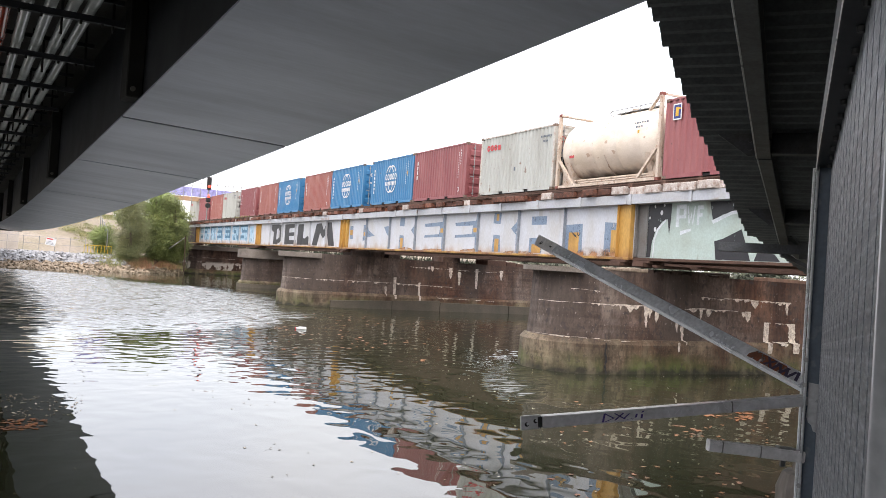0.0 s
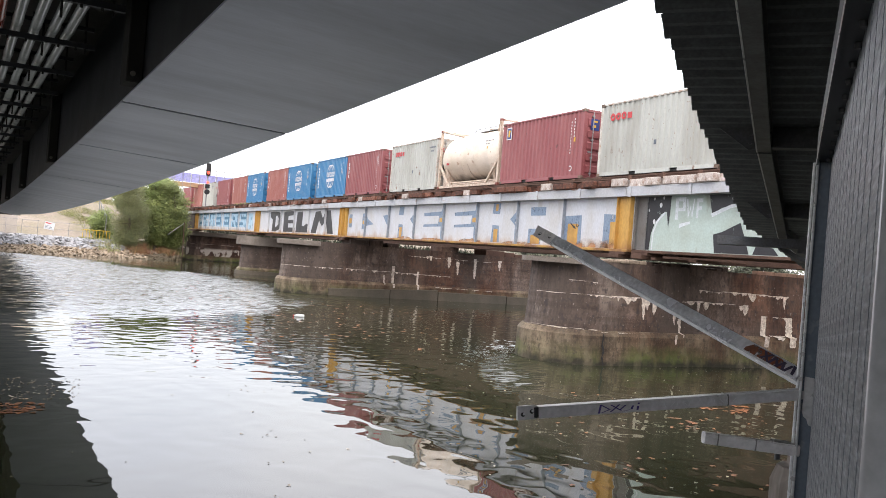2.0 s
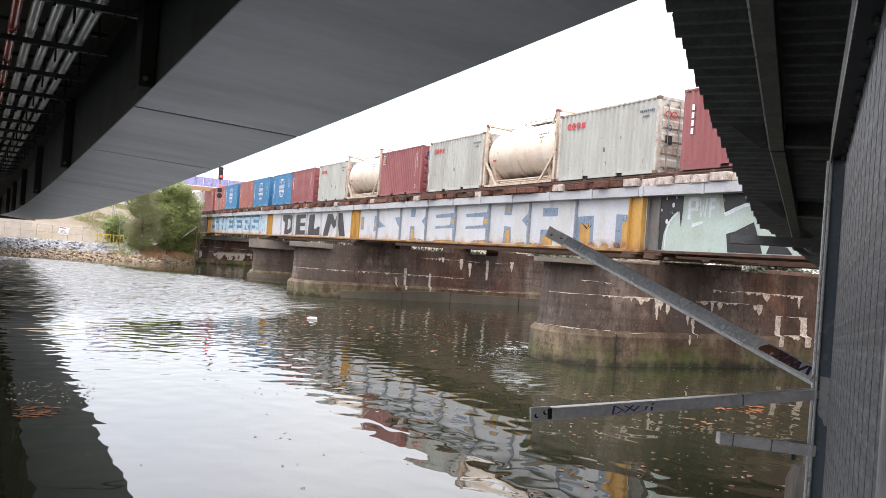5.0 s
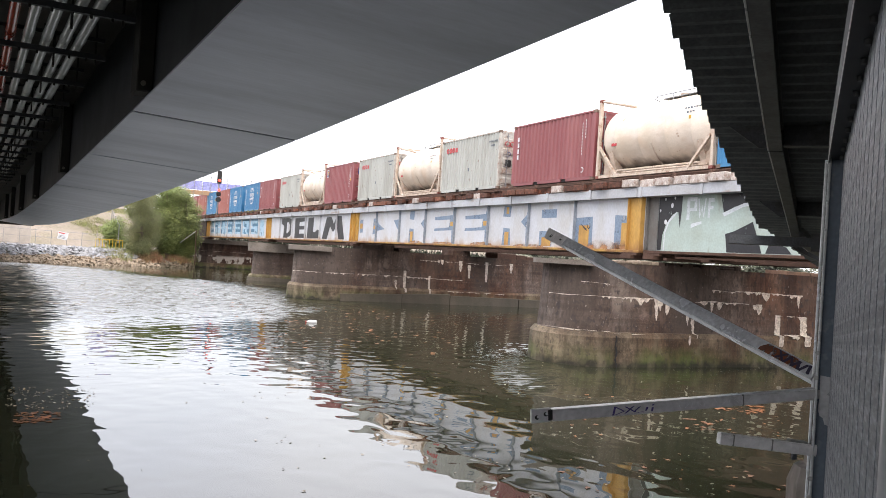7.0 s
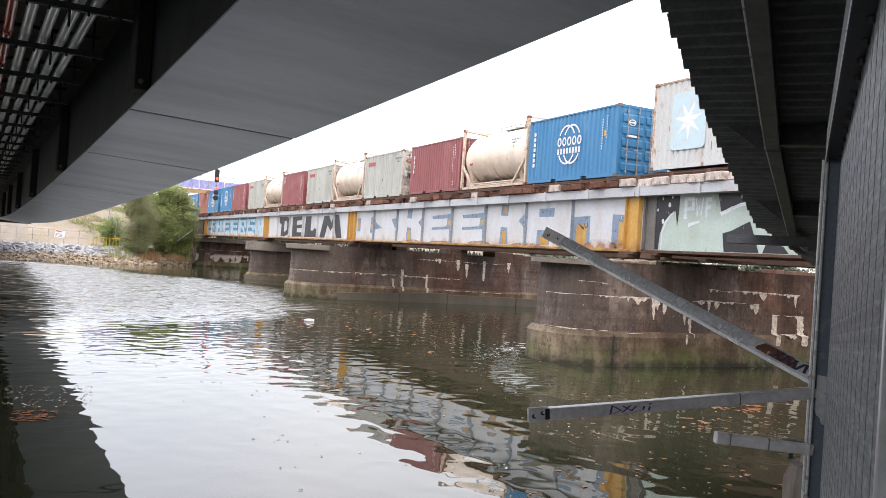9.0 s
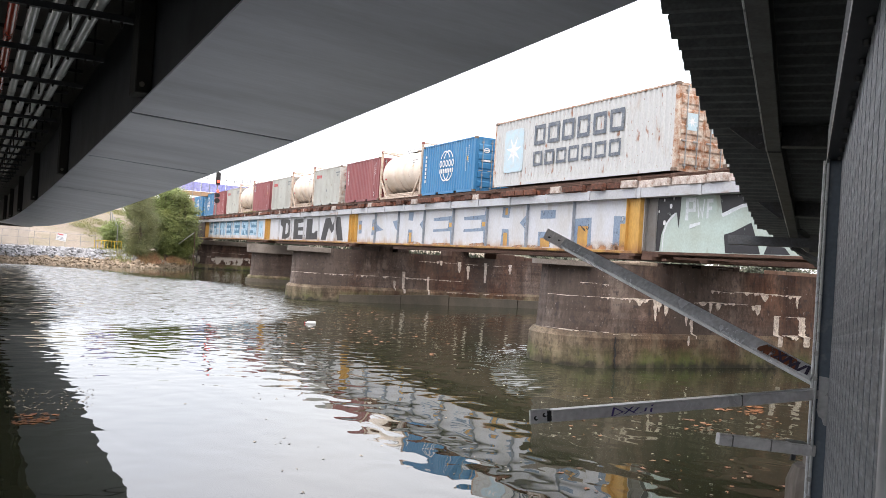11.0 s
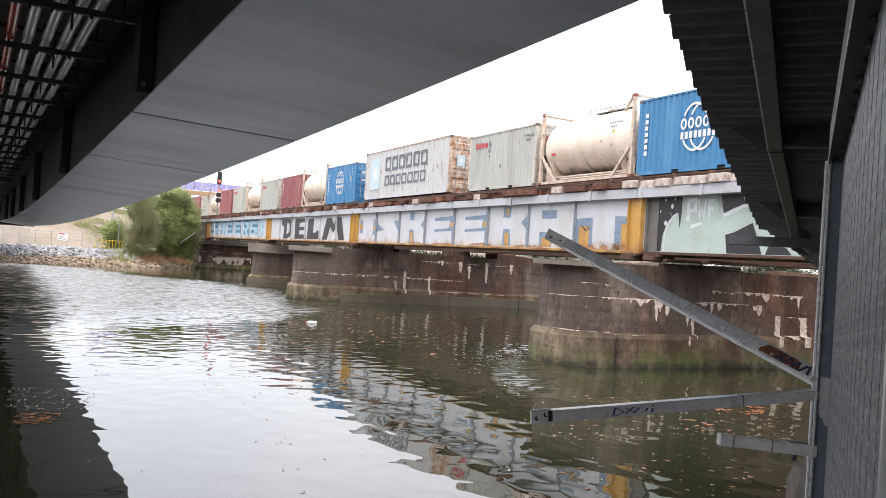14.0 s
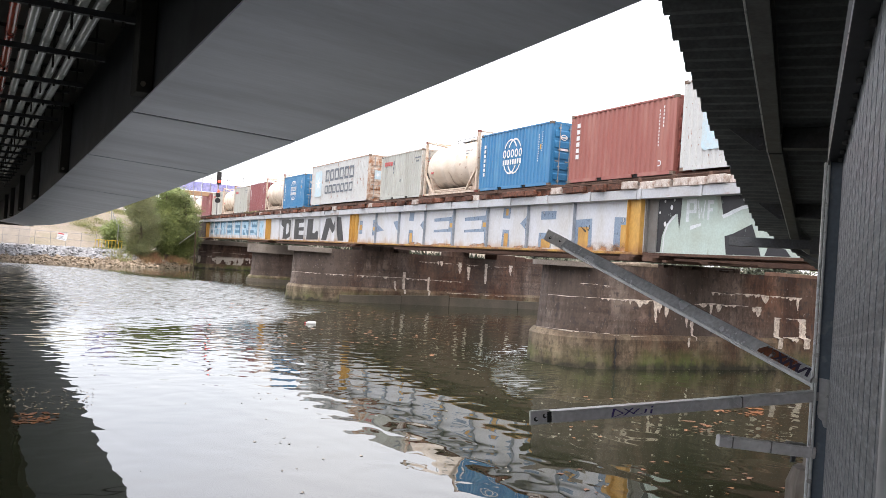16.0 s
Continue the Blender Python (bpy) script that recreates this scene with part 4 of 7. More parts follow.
def bearing_shelf():
    """The raised rubble-topped strip of concrete under the girder ends."""
    th = PIER_NEAR
    rnd = random.Random(12)
    x = 1.35
    while x < 4.2:
        w = rnd.uniform(0.2, 0.5)
        part("bearing_block", boxed(x, x + w - 0.01, -1.0 + rnd.uniform(-0.08, 0.05), 0.6, 2.3, 2.53 + rnd.uniform(-0.05, 0.08), bevel=0.02), CONCRETE, th)
        x += w
    # crumbling pale mortar under the girder ends, and a course of red-brown blocks farther along
    x = 0.22
    while x < 1.35:
        w = rnd.uniform(0.14, 0.34)
        part("mortar_pad", boxed(x, x + w - 0.008, -1.07 + rnd.uniform(-0.03, 0.03), -0.5, 2.47, 2.56 + rnd.uniform(-0.03, 0.07), bevel=0.018), MORTAR, th, "crumbling pale mortar pad")
        x += w
    x = 5.55
    while x < 8.2:
        w = rnd.uniform(0.34, 0.5)
        part("top_block", boxed(x, x + w - 0.012, -1.07 + rnd.uniform(-0.015, 0.015), -0.6, 2.47, 2.57 + rnd.uniform(-0.008, 0.008), bevel=0.01), BLOCK_RED, th, "red-brown block")
        x += w
    for x0, x1, z in ((1.5, 2.6, 2.62), (3.0, 4.6, 2.66)):
        part("packing_beam", boxed(x0, x1, -1.25, -1.1, z, z + 0.06), RUST, th, "loose rusted packing beam")


bearing_shelf()


def pier_top_blocks():
    """Concrete stools and rusted packers in an uneven row along the top of the middle pier."""
    rnd = random.Random(19)
    x = 1.9
    while x < 11.5:
        w = rnd.uniform(0.4, 1.2)
        if 4.2 < x < 6.6 or 7.7 < x < 9.1:
            x += 0.3
            continue
        part("bearing_block", boxed(x, x + w, -0.9, 0.4, 2.44, 2.66 + rnd.uniform(-0.05, 0.1), bevel=0.02), CONCRETE if rnd.random() < 0.6 else RUST, PIER_MID)
        x += w + (rnd.uniform(0.15, 0.5) if rnd.random() < 0.35 else 0.02)


pier_top_blocks()


def abutment():
    th = empty("bridge_abutment", pose(13.6, 76.6, 0), "stained concrete bridge abutment with peeling white patches", "abutment")
    part("wall", boxed(-0.3, 13, 0.3, 7, -1.4, 2.2), CONCRETE_PEEL, th, "concrete wall with peeling white patches")
    part("cap", boxed(-0.5, 13, 0.1, 7, 2.2, 2.6, bevel=0.03), CONCRETE_CAP, th)
    part("footing", boxed(-0.6, 13, 0.0, 0.3, -1.4, 0.45), CONCRETE_LOW, th)
    bm = bmesh.new()
    box(bm, 0.2, 0.7, 0.6, 7, 2.6, 4.3)
    part("wing_wall", bm, CONCRETE, th)


abutment()


# ---- railway bridge: spans ----
def zr(z):
    """Heights on the railway bridge, from a level just above the eye."""
    return EZ + 0.62 + z


def span(y0, y1, face, pitch, web_mat, label, yellow_ends, bays=()):
    """A deck plate girder span from y1 (near end) to y0 (far end), all its members."""
    th = empty("girder_span", pose(GX, y1, 0), label, "bridge girder", "girder spans")
    L = y0 - y1 - 0.06
    for gi, gx in enumerate((face, face + 1.75)):
        part("web", boxed(gx, gx + 0.02, 0.02, L, zr(-0.12), zr(1.25)), web_mat if gi == 0 else RUST, th)
        bm = boxed(gx - 0.16, gx + 0.2, 0.0, L + 0.02, zr(-0.19), zr(-0.12), bevel=0.008)
        part("bottom_flange", bm, RUST if gi or not yellow_ends else YELLOW_RUST, th)
        part("top_flange", boxed(gx - 0.16, gx + 0.2, 0.0, L + 0.02, zr(1.25), zr(1.30)), FASCIA, th)
        n = max(2, round(L / pitch))
        st = None
        for y in ([b - y1 for b in bays] or [L * i / n for i in range(1, n)]):
            if st is None:
                st = part("stiffener", boxed(gx - 0.10, gx - 0.002, -0.012, 0.012, zr(-0.118), zr(1.248)), (STIFF_PAINT if bays else web_mat) if gi == 0 else RUST, th)
                st.matrix_basis = pose(0, y, 0)
            else:
                again("stiffener", st, th, pose(0, y, 0))
    if yellow_ends:
        for y, w in ((0.02, 0.55 if y1 < 30 else 0.40), (L - 0.42, 0.40)):
            bm = boxed(face - 0.05, face - 0.004, y, y + w, zr(-0.12), zr(1.24), bevel=0.006)
            part("end_panel", bm, YELLOW, th, "yellow painted end panel")
            for e in (y, y + w - 0.02):
                part("end_stiffener", boxed(face - 0.14, face - 0.052, e, e + 0.02, zr(-0.118), zr(1.238)), YELLOW, th)
    for i in range(4):
        y = L * (i + 0.5) / 4
        bm = bmesh.new()
        bar(bm, (face + 0.1, y, zr(-0.05)), (face + 1.7, y, zr(1.1)), 0.08)
        bar(bm, (face + 0.1, y, zr(1.1)), (face + 1.7, y, zr(-0.05)), 0.08)
        part("cross_brace", bm, RUST, th)
    for y in (0.35, L - 0.35):
        bm = bmesh.new()
        box(bm, face - 0.2, face + 0.3, y - 0.3, y + 0.3, zr(-0.25), zr(-0.19))
        box(bm, face - 0.3, face + 0.4, y - 0.2, y + 0.2, zr(-0.34), zr(-0.25))
        part("bearing", bm, RUST, th, "rusted steel bearing")
    return th


SPAN_NEAR = span(16.74, -8.0, 0.10, 4.6, PALE_GREEN, "pale green girder span with black and white graffiti", False)
SPAN_MAIN = span(38.2, 16.75, 0.0, 2.6, WHITE_PAINT, "white and yellow girder span covered in graffiti letters", True,
                 (35.32, 32.64, 30.03, 27.46, 24.9, 22.29, 19.78))
SPAN_MID = span(54.8, 38.2, 0.0, 2.6, WHITE_PAINT, "white and yellow girder span with black graffiti letters", True)
SPAN_FAR = span(76.4, 54.8, 0.0, 2.6, WHITE_PAINT, "white and yellow girder span with blue graffiti letters", True)
SPAN_END = span(84.6, 76.4, 0.0, 2.6, WHITE_PAINT, "short graffitied girder span by the abutment", True)


def paint(th, name, material, shapes, x, label=""):
    """Flat painted shapes of (y, z) points on a girder's web, y in the place, z as in zr()."""
    y1 = th.matrix_basis.translation.y
    for i, pts in enumerate(shapes):
        bm = bmesh.new()
        vs = [bm.verts.new((x, y - y1, zr(z))) for y, z in pts]
        f = bm.faces.new(vs)
        f.normal_update()
        bmesh.ops.triangulate(bm, faces=[f])
        bm.normal_update()
        bmesh.ops.reverse_faces(bm, faces=[q for q in bm.faces if q.normal.x > 0])
        part(name, bm, material, th, label if i == 0 else "")


def in_bay(a, b, shapes, z0=-0.11, z1=1.24):
    """Shapes in a bay's own units (0..1 from its far edge a to its near edge b, and upwards)."""
    return [[(a + (b - a) * u, z0 + (z1 - z0) * v) for u, v in s] for s in shapes]


def rect(u0, u1, v0, v1):
    return [(u0, v0), (u1, v0), (u1, v1), (u0, v1)]


MAIN_BAYS = [(37.55, 35.32), (35.32, 32.64), (32.64, 30.03), (30.03, 27.46), (27.46, 24.9), (24.9, 22.29), (22.29, 19.78), (19.78, 17.35)]
K_BLUE = [[(0.36, 0.72), (0.54, 0.70), (0.56, 0.97), (0.38, 0.98)], [(0.36, 0.02), (0.57, 0.02), (0.54, 0.42), (0.38, 0.44)], [(0.80, 0.58), (0.93, 0.74), (0.95, 0.98), (1, 0.98), (1, 0.02), (0.93, 0.02), (0.92, 0.44)]]
E_BLUE = [[(0.30, 0.76), (0.9, 0.80), (0.92, 0.98), (1, 0.98), (1, 0.02), (0.90, 0.02), (0.89, 0.38), (0.30, 0.36), (0.31, 0.43), (0.80, 0.46), (0.82, 0.68), (0.31, 0.67)]]
MAIN_BLUE = [
    [rect(0.0, 0.18, 0.30, 0.76), [(0.76, 0.24), (1, 0.28), (1, 0.80), (0.78, 0.78)], rect(0.96, 1, 0.02, 0.24)],
    [[(0.0, 0.76), (0.0, 0.36), (0.34, 0.42), (0.06, 0.60)], [(0.72, 0.70), (0.98, 0.74), (0.98, 0.98), (1, 0.98), (1, 0.02), (0.95, 0.02), (0.95, 0.36), (0.86, 0.46)]],
    K_BLUE, E_BLUE, E_BLUE, K_BLUE,
    [rect(0.27, 0.60, 0.66, 0.85), rect(0.24, 0.52, 0.02, 0.36), rect(0.96, 1, 0.02, 0.98)],
    [[(0.0, 0.02), (0.34, 0.02), (0.33, 0.66), (0.0, 0.64)], [(0.74, 0.02), (0.99, 0.02), (0.99, 0.66), (0.74, 0.68)]],
]
MAIN_YELLOW = [
    [rect(0.0, 0.16, 0.44, 0.62), rect(0.80, 0.97, 0.42, 0.54)], [], [rect(0.42, 0.52, 0.02, 0.34)], [rect(0.84, 0.995, 0.50, 0.62)], [rect(0.84, 0.995, 0.50, 0.62)],
    [rect(0.42, 0.52, 0.02, 0.34), rect(0.44, 0.50, 0.78, 0.95)], [rect(0.30, 0.50, 0.02, 0.22)], [rect(0.07, 0.27, 0.02, 0.48), rect(0.86, 0.99, 0.02, 0.52)],
]
for bay, blue, yel in zip(MAIN_BAYS, MAIN_BLUE, MAIN_YELLOW):
    paint(SPAN_MAIN, "painted_letter_shape", BLUEGREY_PAINT, in_bay(*bay, blue), -0.005, "blue-grey spray-painted letter outline")
    paint(SPAN_MAIN, "painted_letter_fill", YELLOW, in_bay(*bay, yel), -0.009, "yellow spray-painted fill")
def bloom(y, half, h, seed):
    """A low hump of rust along the foot of the web."""
    rnd = random.Random(seed)
    top = [(y + half * math.cos(math.pi * k / 12), -0.11 + h * math.sin(math.pi * k / 12) * rnd.uniform(0.75, 1.1)) for k in range(13)]
    return [(a, b) for a, b in top]


paint(SPAN_MAIN, "rust_stain", RUST_STAIN, [bloom(18.45, 0.75, 0.30, 1), bloom(17.6, 0.5, 0.26, 2), bloom(25.4, 0.8, 0.12, 3), bloom(31.0, 0.7, 0.09, 4), bloom(22.3, 0.9, 0.08, 5), bloom(28.4, 1.0, 0.07, 6)], -0.013, "brown rust bloom")
bird = [[(19.50, 0.55), (19.36, 0.47), (19.24, 0.42), (19.24, 0.445), (19.36, 0.50), (19.49, 0.575)], [(19.44, 0.51), (19.32, 0.42), (19.22, 0.385), (19.22, 0.41), (19.31, 0.45), (19.43, 0.53)],
        [(19.24, 0.57), (19.20, 0.46), (19.12, 0.43), (19.06, 0.50), (19.08, 0.60), (19.11, 0.60), (19.09, 0.51), (19.13, 0.465), (19.18, 0.48), (19.21, 0.57)]]
paint(SPAN_MAIN, "painted_bird", BLACK_PAINT, bird, -0.013, "small black line drawing")

D_DARK = [[(0.0, 1), (0.0, 0.72), (0.22, 0.60), (0.18, 0.0), (0.52, 0.0), (0.52, 0.24), (0.46, 0.26), (0.48, 0.78), (0.62, 0.80), (0.62, 1)],
          [(0.62, 1), (0.62, 0.80), (0.72, 0.66), (0.72, 0.36), (0.52, 0.22), (0.52, 0.0), (0.80, 0.10), (1, 0.30), (1, 0.74), (0.88, 0.94)]]
E_DARK = [[(0, 0), (1, 0.02), (1, 0.22), (0.42, 0.22), (0.42, 0.42), (0.90, 0.42), (0.90, 0.60), (0.40, 0.58), (0.40, 0.78), (0.98, 0.82), (0.98, 1), (0.0, 0.98)]]
L_DARK = [[(0, 0), (0.98, 0.02), (1, 0.34), (0.76, 0.42), (0.60, 0.30), (0.46, 0.32), (0.48, 0.98), (0.05, 0.96)]]
M_DARK = [[(0, 0), (0.24, 0.0), (0.36, 0.55), (0.50, 0.30), (0.66, 0.56), (0.76, 0.0), (1, 0.0), (0.84, 0.99), (0.62, 0.99), (0.52, 0.66), (0.40, 0.97), (0.18, 0.95)]]
for (a, b), shp in zip(((51.75, 49.2), (48.75, 46.4), (46.2, 43.7), (43.4, 39.75)), (D_DARK, E_DARK, L_DARK, M_DARK)):
    paint(SPAN_MID, "painted_letter", BLACK_PAINT, in_bay(a, b, shp, -0.06, 1.16), -0.006, "charcoal spray-painted letter")


def block_letter(ch):
    bars = {"S": (rect(0, 1, 0.8, 1), rect(0, 0.35, 0.5, 0.8), rect(0, 1, 0.4, 0.6), rect(0.65, 1, 0.15, 0.4), rect(0, 1, 0, 0.2)),
            "H": (rect(0, 0.35, 0, 1), rect(0.65, 1, 0, 1), rect(0.35, 0.65, 0.4, 0.6)),
            "E": (rect(0, 0.38, 0, 1), rect(0.38, 1, 0.8, 1), rect(0.38, 0.9, 0.4, 0.6), rect(0.38, 1, 0, 0.2)),
            "R": (rect(0, 0.35, 0, 1), rect(0.35, 1, 0.8, 1), rect(0.68, 1, 0.5, 0.8), rect(0.35, 1, 0.4, 0.55), [(0.45, 0.4), (0.72, 0), (1, 0), (0.75, 0.4)])}
    return bars[ch]


for (a, b), ch in zip(((75.2, 72.6), (72.3, 69.5), (69.2, 66.6), (66.2, 63.6), (63.2, 60.9), (60.6, 58.2)), "SHEERS"):
    paint(SPAN_FAR, "letter_ground", DEEPBLUE_PAINT, [[(a + 0.12, -0.08), (b - 0.12, -0.1), (b - 0.1, 1.22), (a + 0.1, 1.2)]], -0.005)
    paint(SPAN_FAR, "painted_letter", SKYBLUE_PAINT, in_bay(a, b, block_letter(ch), 0.08, 1.1), -0.009, "sky blue spray-painted letter")
    paint(SPAN_FAR, "letter_fade", WHITE_PAINT, [[(a + 0.1, -0.1), (b - 0.1, -0.1), (b, 0.12), (a, 0.16)], [(a, 0.62), (a * 0.6 + b * 0.4, 0.60), (a * 0.62 + b * 0.38, 0.70), (a, 0.74)]], -0.012)
paint(SPAN_FAR, "letter_ground", SKYBLUE_PAINT, [[(57.9, 0.0), (56.2, 0.0), (56.3, 1.15), (57.8, 1.1)]], -0.005)

paint(SPAN_NEAR, "painted_shape", BLACK_PAINT, [[(16.36, 1.24), (16.36, -0.1), (16.22, -0.1), (16.18, 0.30), (16.06, 0.58), (15.84, 0.80), (15.66, 0.86), (15.58, 0.46), (15.54, 0.86), (15.53, 1.24)],
                                               [(14.27, 1.24), (14.16, 0.80), (13.85, 0.93), (13.4, 1.02), (13.0, 1.05), (13.0, 1.24)],
                                               [(14.08, 0.32), (14.01, -0.1), (13.0, -0.1), (13.15, 0.28), (13.29, 0.59), (13.82, 0.38)],
                                               [(12.9, -0.1), (12.2, -0.1), (12.35, 0.05), (12.8, 0.12)]], 0.094, "black spray-painted shape")
paint(SPAN_NEAR, "end_plate", GREY_PLATE, [[(16.73, 1.245), (16.73, -0.11), (16.36, -0.11), (16.36, 1.245)]], 0.085, "dull grey end plate")
paint(SPAN_NEAR, "painted_edge", TAG_PAINT, [[(14.20, 0.80), (14.14, 0.72), (13.6, 0.92), (13.0, 1.0), (13.0, 1.06), (13.6, 1.0)], [(16.14, -0.1), (16.10, -0.1), (16.08, 0.34), (15.96, 0.6), (15.7, 0.82), (15.72, 0.86), (16.0, 0.64), (16.12, 0.36)]], 0.0925)
for y, z, r in ((15.88, 1.02, 0.05), (15.79, 1.20, 0.03), (16.13, 1.18, 0.03), (16.09, 0.61, 0.05), (13.55, 1.14, 0.03), (16.3, 0.9, 0.03)):
    paint(SPAN_NEAR, "painted_dot", INK_WHITE, [[(y + r * math.cos(a * 0.785), z + r * 1.3 * math.sin(a * 0.785)) for a in range(8)]], 0.0915)
tag = in_bay(15.36, 15.02, [rect(0, 0.3, 0, 1), rect(0.3, 1, 0.82, 1), rect(0.72, 1, 0.5, 0.82), rect(0.3, 1, 0.38, 0.52)], 0.66, 1.20)
tag += in_bay(15.0, 14.72, [[(0, 1), (0.18, 1), (0.36, 0.2), (0.28, 0)], [(0.28, 0), (0.36, 0.2), (0.52, 0.7), (0.52, 0.45)], [(0.52, 0.45), (0.52, 0.7), (0.7, 0.2), (0.78, 0)], [(0.78, 0), (0.7, 0.2), (0.85, 1), (1, 1)]], 0.68, 1.16)
tag += in_bay(14.66, 14.46, [rect(0, 0.35, 0, 1), rect(0.35, 1, 0.8, 1), rect(0.35, 0.85, 0.42, 0.6)], 0.70, 1.16)
tag += [[(15.2, 0.56), (15.2, 0.46), (14.85, 0.56), (14.85, 0.62)]]
paint(SPAN_NEAR, "painted_tag", TAG_PAINT, tag, 0.0915, "white spray-painted letter stroke")


def fascia():
    """The pale edge plate along the top of the girders, in lengths, with its clips."""
    th = empty("edge_plate", pose(GX, 0, 0), "pale grey painted steel edge plate along the girders", "edge plate")
    ys = [-8, 5.0, 16.9, 27.4, 38.2, 46.4, 54.8, 65.5, 76.4, 85.0]
    for a, b in zip(ys, ys[1:]):
        part("plate", boxed(-0.2, -0.165, a + 0.01, b - 0.01, zr(1.24), zr(1.46), bevel=0.006), FASCIA, th)
        part("ledge", boxed(-0.2, 0.3, a + 0.01, b - 0.01, zr(1.462), zr(1.485)), FASCIA, th)
    part("joint_cover", boxed(-0.12, 0.34, 16.5, 17.0, zr(1.302), zr(1.455), bevel=0.006), FASCIA, th, "cover plate over the joint of two spans")
    part("joint_strip", boxed(0.02, 0.09, 16.70, 16.80, zr(-0.1), zr(1.29)), GREY_PLATE, th, "dull plate closing the joint of two spans")
    clip = None
    y = 6.0
    while y < 84:
        if clip is None:
            clip = part("clip", boxed(-0.23, -0.202, -0.05, 0.05, zr(1.22), zr(1.50), bevel=0.006), FASCIA, th)
            clip.matrix_basis = pose(0, y, 0)
        else:
            again("clip", clip, th, pose(0, y, 0))
        y += 2.15


fascia()


def deck_track(x0, name_label, timber_near, top):
    """Sleepers and rails of one track, laid on the girders."""
    th = empty("railway_track", pose(x0, 0, 0), name_label, "track")
    sl = part("sleeper", boxed(0.17, 2.6, -0.105, 0.105, zr(top - 0.30), zr(top - 0.145), bevel=0.012), TIMBER, th)
    slw = part("sleeper", boxed(-0.03, 2.6, -0.265, 0.265, zr(top - 0.33), zr(top - 0.13), bevel=0.015), TIMBER_WHITE, th, "whitened timber sleeper")
    first = [True, True]
    rnd = random.Random(8)
    y = -7.0
    while y < 86:
        k = 1 if timber_near and (y < 17.4 or int(y / 5.1) != int((y - 0.46) / 5.1)) else 0
        m = pose(rnd.uniform(-0.03, 0.03), y + rnd.uniform(-0.07, 0.07) * (k == 0), rnd.uniform(-0.02, 0.008), 0, rnd.uniform(-1, 1), rnd.uniform(-1.2, 1.2))
        if first[k]:
            (sl, slw)[k].matrix_basis = m
            first[k] = False
        else:
            again("sleeper", (sl, slw)[k], th, m)
        y += 0.46 if y > 17.4 else 0.62
    if timber_near:
        kerb = part("kerb_timber", boxed(0.0, 0.16, 0.0, 0.50, zr(top - 0.305), zr(top - 0.145), bevel=0.012), TIMBER, th)
        kerb.matrix_basis = pose(0, 17.6, 0)
        y = 18.12
        while y < 85:
            if rnd.random() > 0.06:
                again("kerb_timber", kerb, th, pose(rnd.uniform(-0.02, 0.02), y, rnd.uniform(-0.014, 0.004), 0, rnd.uniform(-2, 2), rnd.uniform(-0.8, 0.8)))
            y += rnd.uniform(0.49, 0.53)
    part("guard_timber", boxed(0.02, 0.16, 17.6 if timber_near else -60, 140, zr(top - 0.128), zr(top - 0.088)), RUST, th, "long rusted guard rail")
    clip = part("rail_clip", boxed(0.03, 0.12, -0.03, 0.03, zr(top - 0.16), zr(top - 0.03), bevel=0.008), RUST, th)
    clip.matrix_basis = pose(0, -6.7, 0)
    y = -5.46
    while y < 60 and timber_near:
        again("rail_clip", clip, th, pose(0, y, 0))
        y += 1.24
    for x in (0.28, 1.75):
        bm = bmesh.new()
        box(bm, x, x + 0.13, -60, 140, zr(top - 0.12), zr(top - 0.105))
        box(bm, x + 0.055, x + 0.075, -60, 140, zr(top - 0.105), zr(top - 0.03))
        box(bm, x + 0.03, x + 0.10, -60, 140, zr(top - 0.03), zr(top))
        part("rail", bm, RUST, th, "rusty steel rail")
    return th


TRACK_NEAR = deck_track(GX - 0.22, "disused track of rusty rails on red-brown timber sleepers", True, 1.825)
TRACK_FAR = deck_track(18.8, "working track of rails on timber sleepers", False, 1.97)


def far_girders():
    th = empty("girder_pair", pose(19.3, 0, 0), "rusted girders that carry the working track", "bridge girder")
    for x in (0.2, 1.75):
        part("girder", boxed(x, x + 0.25, -10, 85, zr(-0.24), zr(1.60)), RUST, th)


far_girders()


# ---- train ----
TRAIN_X, TRAIN_Z = 18.893, EZ + 3.325
LONG_Z = TRAIN_Z + 0.07   # the long containers stand higher, on raised spigots
TRAVEL = [(0.0, 0.0), (2.0, 10.62), (4.0, 21.25), (6.5, 34.65), (9.0, 48.30), (11.5, 62.15), (14.0, 76.35), (16.0, 87.95)]
MOVERS = []


def corrugated(y0, y1, z0, z1, x, depth=0.045, pitch=0.278, inward=1):
    """A pressed sheet standing along y, its outer ribs at x."""
    bm = bmesh.new()
    n = max(1, round((y1 - y0) / pitch))
    p = (y1 - y0) / n
    prof = []
    for i in range(n):
        b = y0 + i * p
        prof += [(b, 0), (b + p * 0.34, 0), (b + p * 0.5, 1), (b + p * 0.84, 1)]
    prof.append((y1, 0))
    lo = [bm.verts.new((x + inward * depth * d, y, z0)) for y, d in prof]
    hi = [bm.verts.new((x + inward * depth * d, y, z1)) for y, d in prof]
    for i in range(len(prof) - 1):
        bm.faces.new((lo[i], hi[i], hi[i + 1], lo[i + 1]))
    return bm


def strip(bm, y0, y1, z0, z1, x=-0.006):
    box(bm, x, x + 0.004, y0, y1, z0, z1)


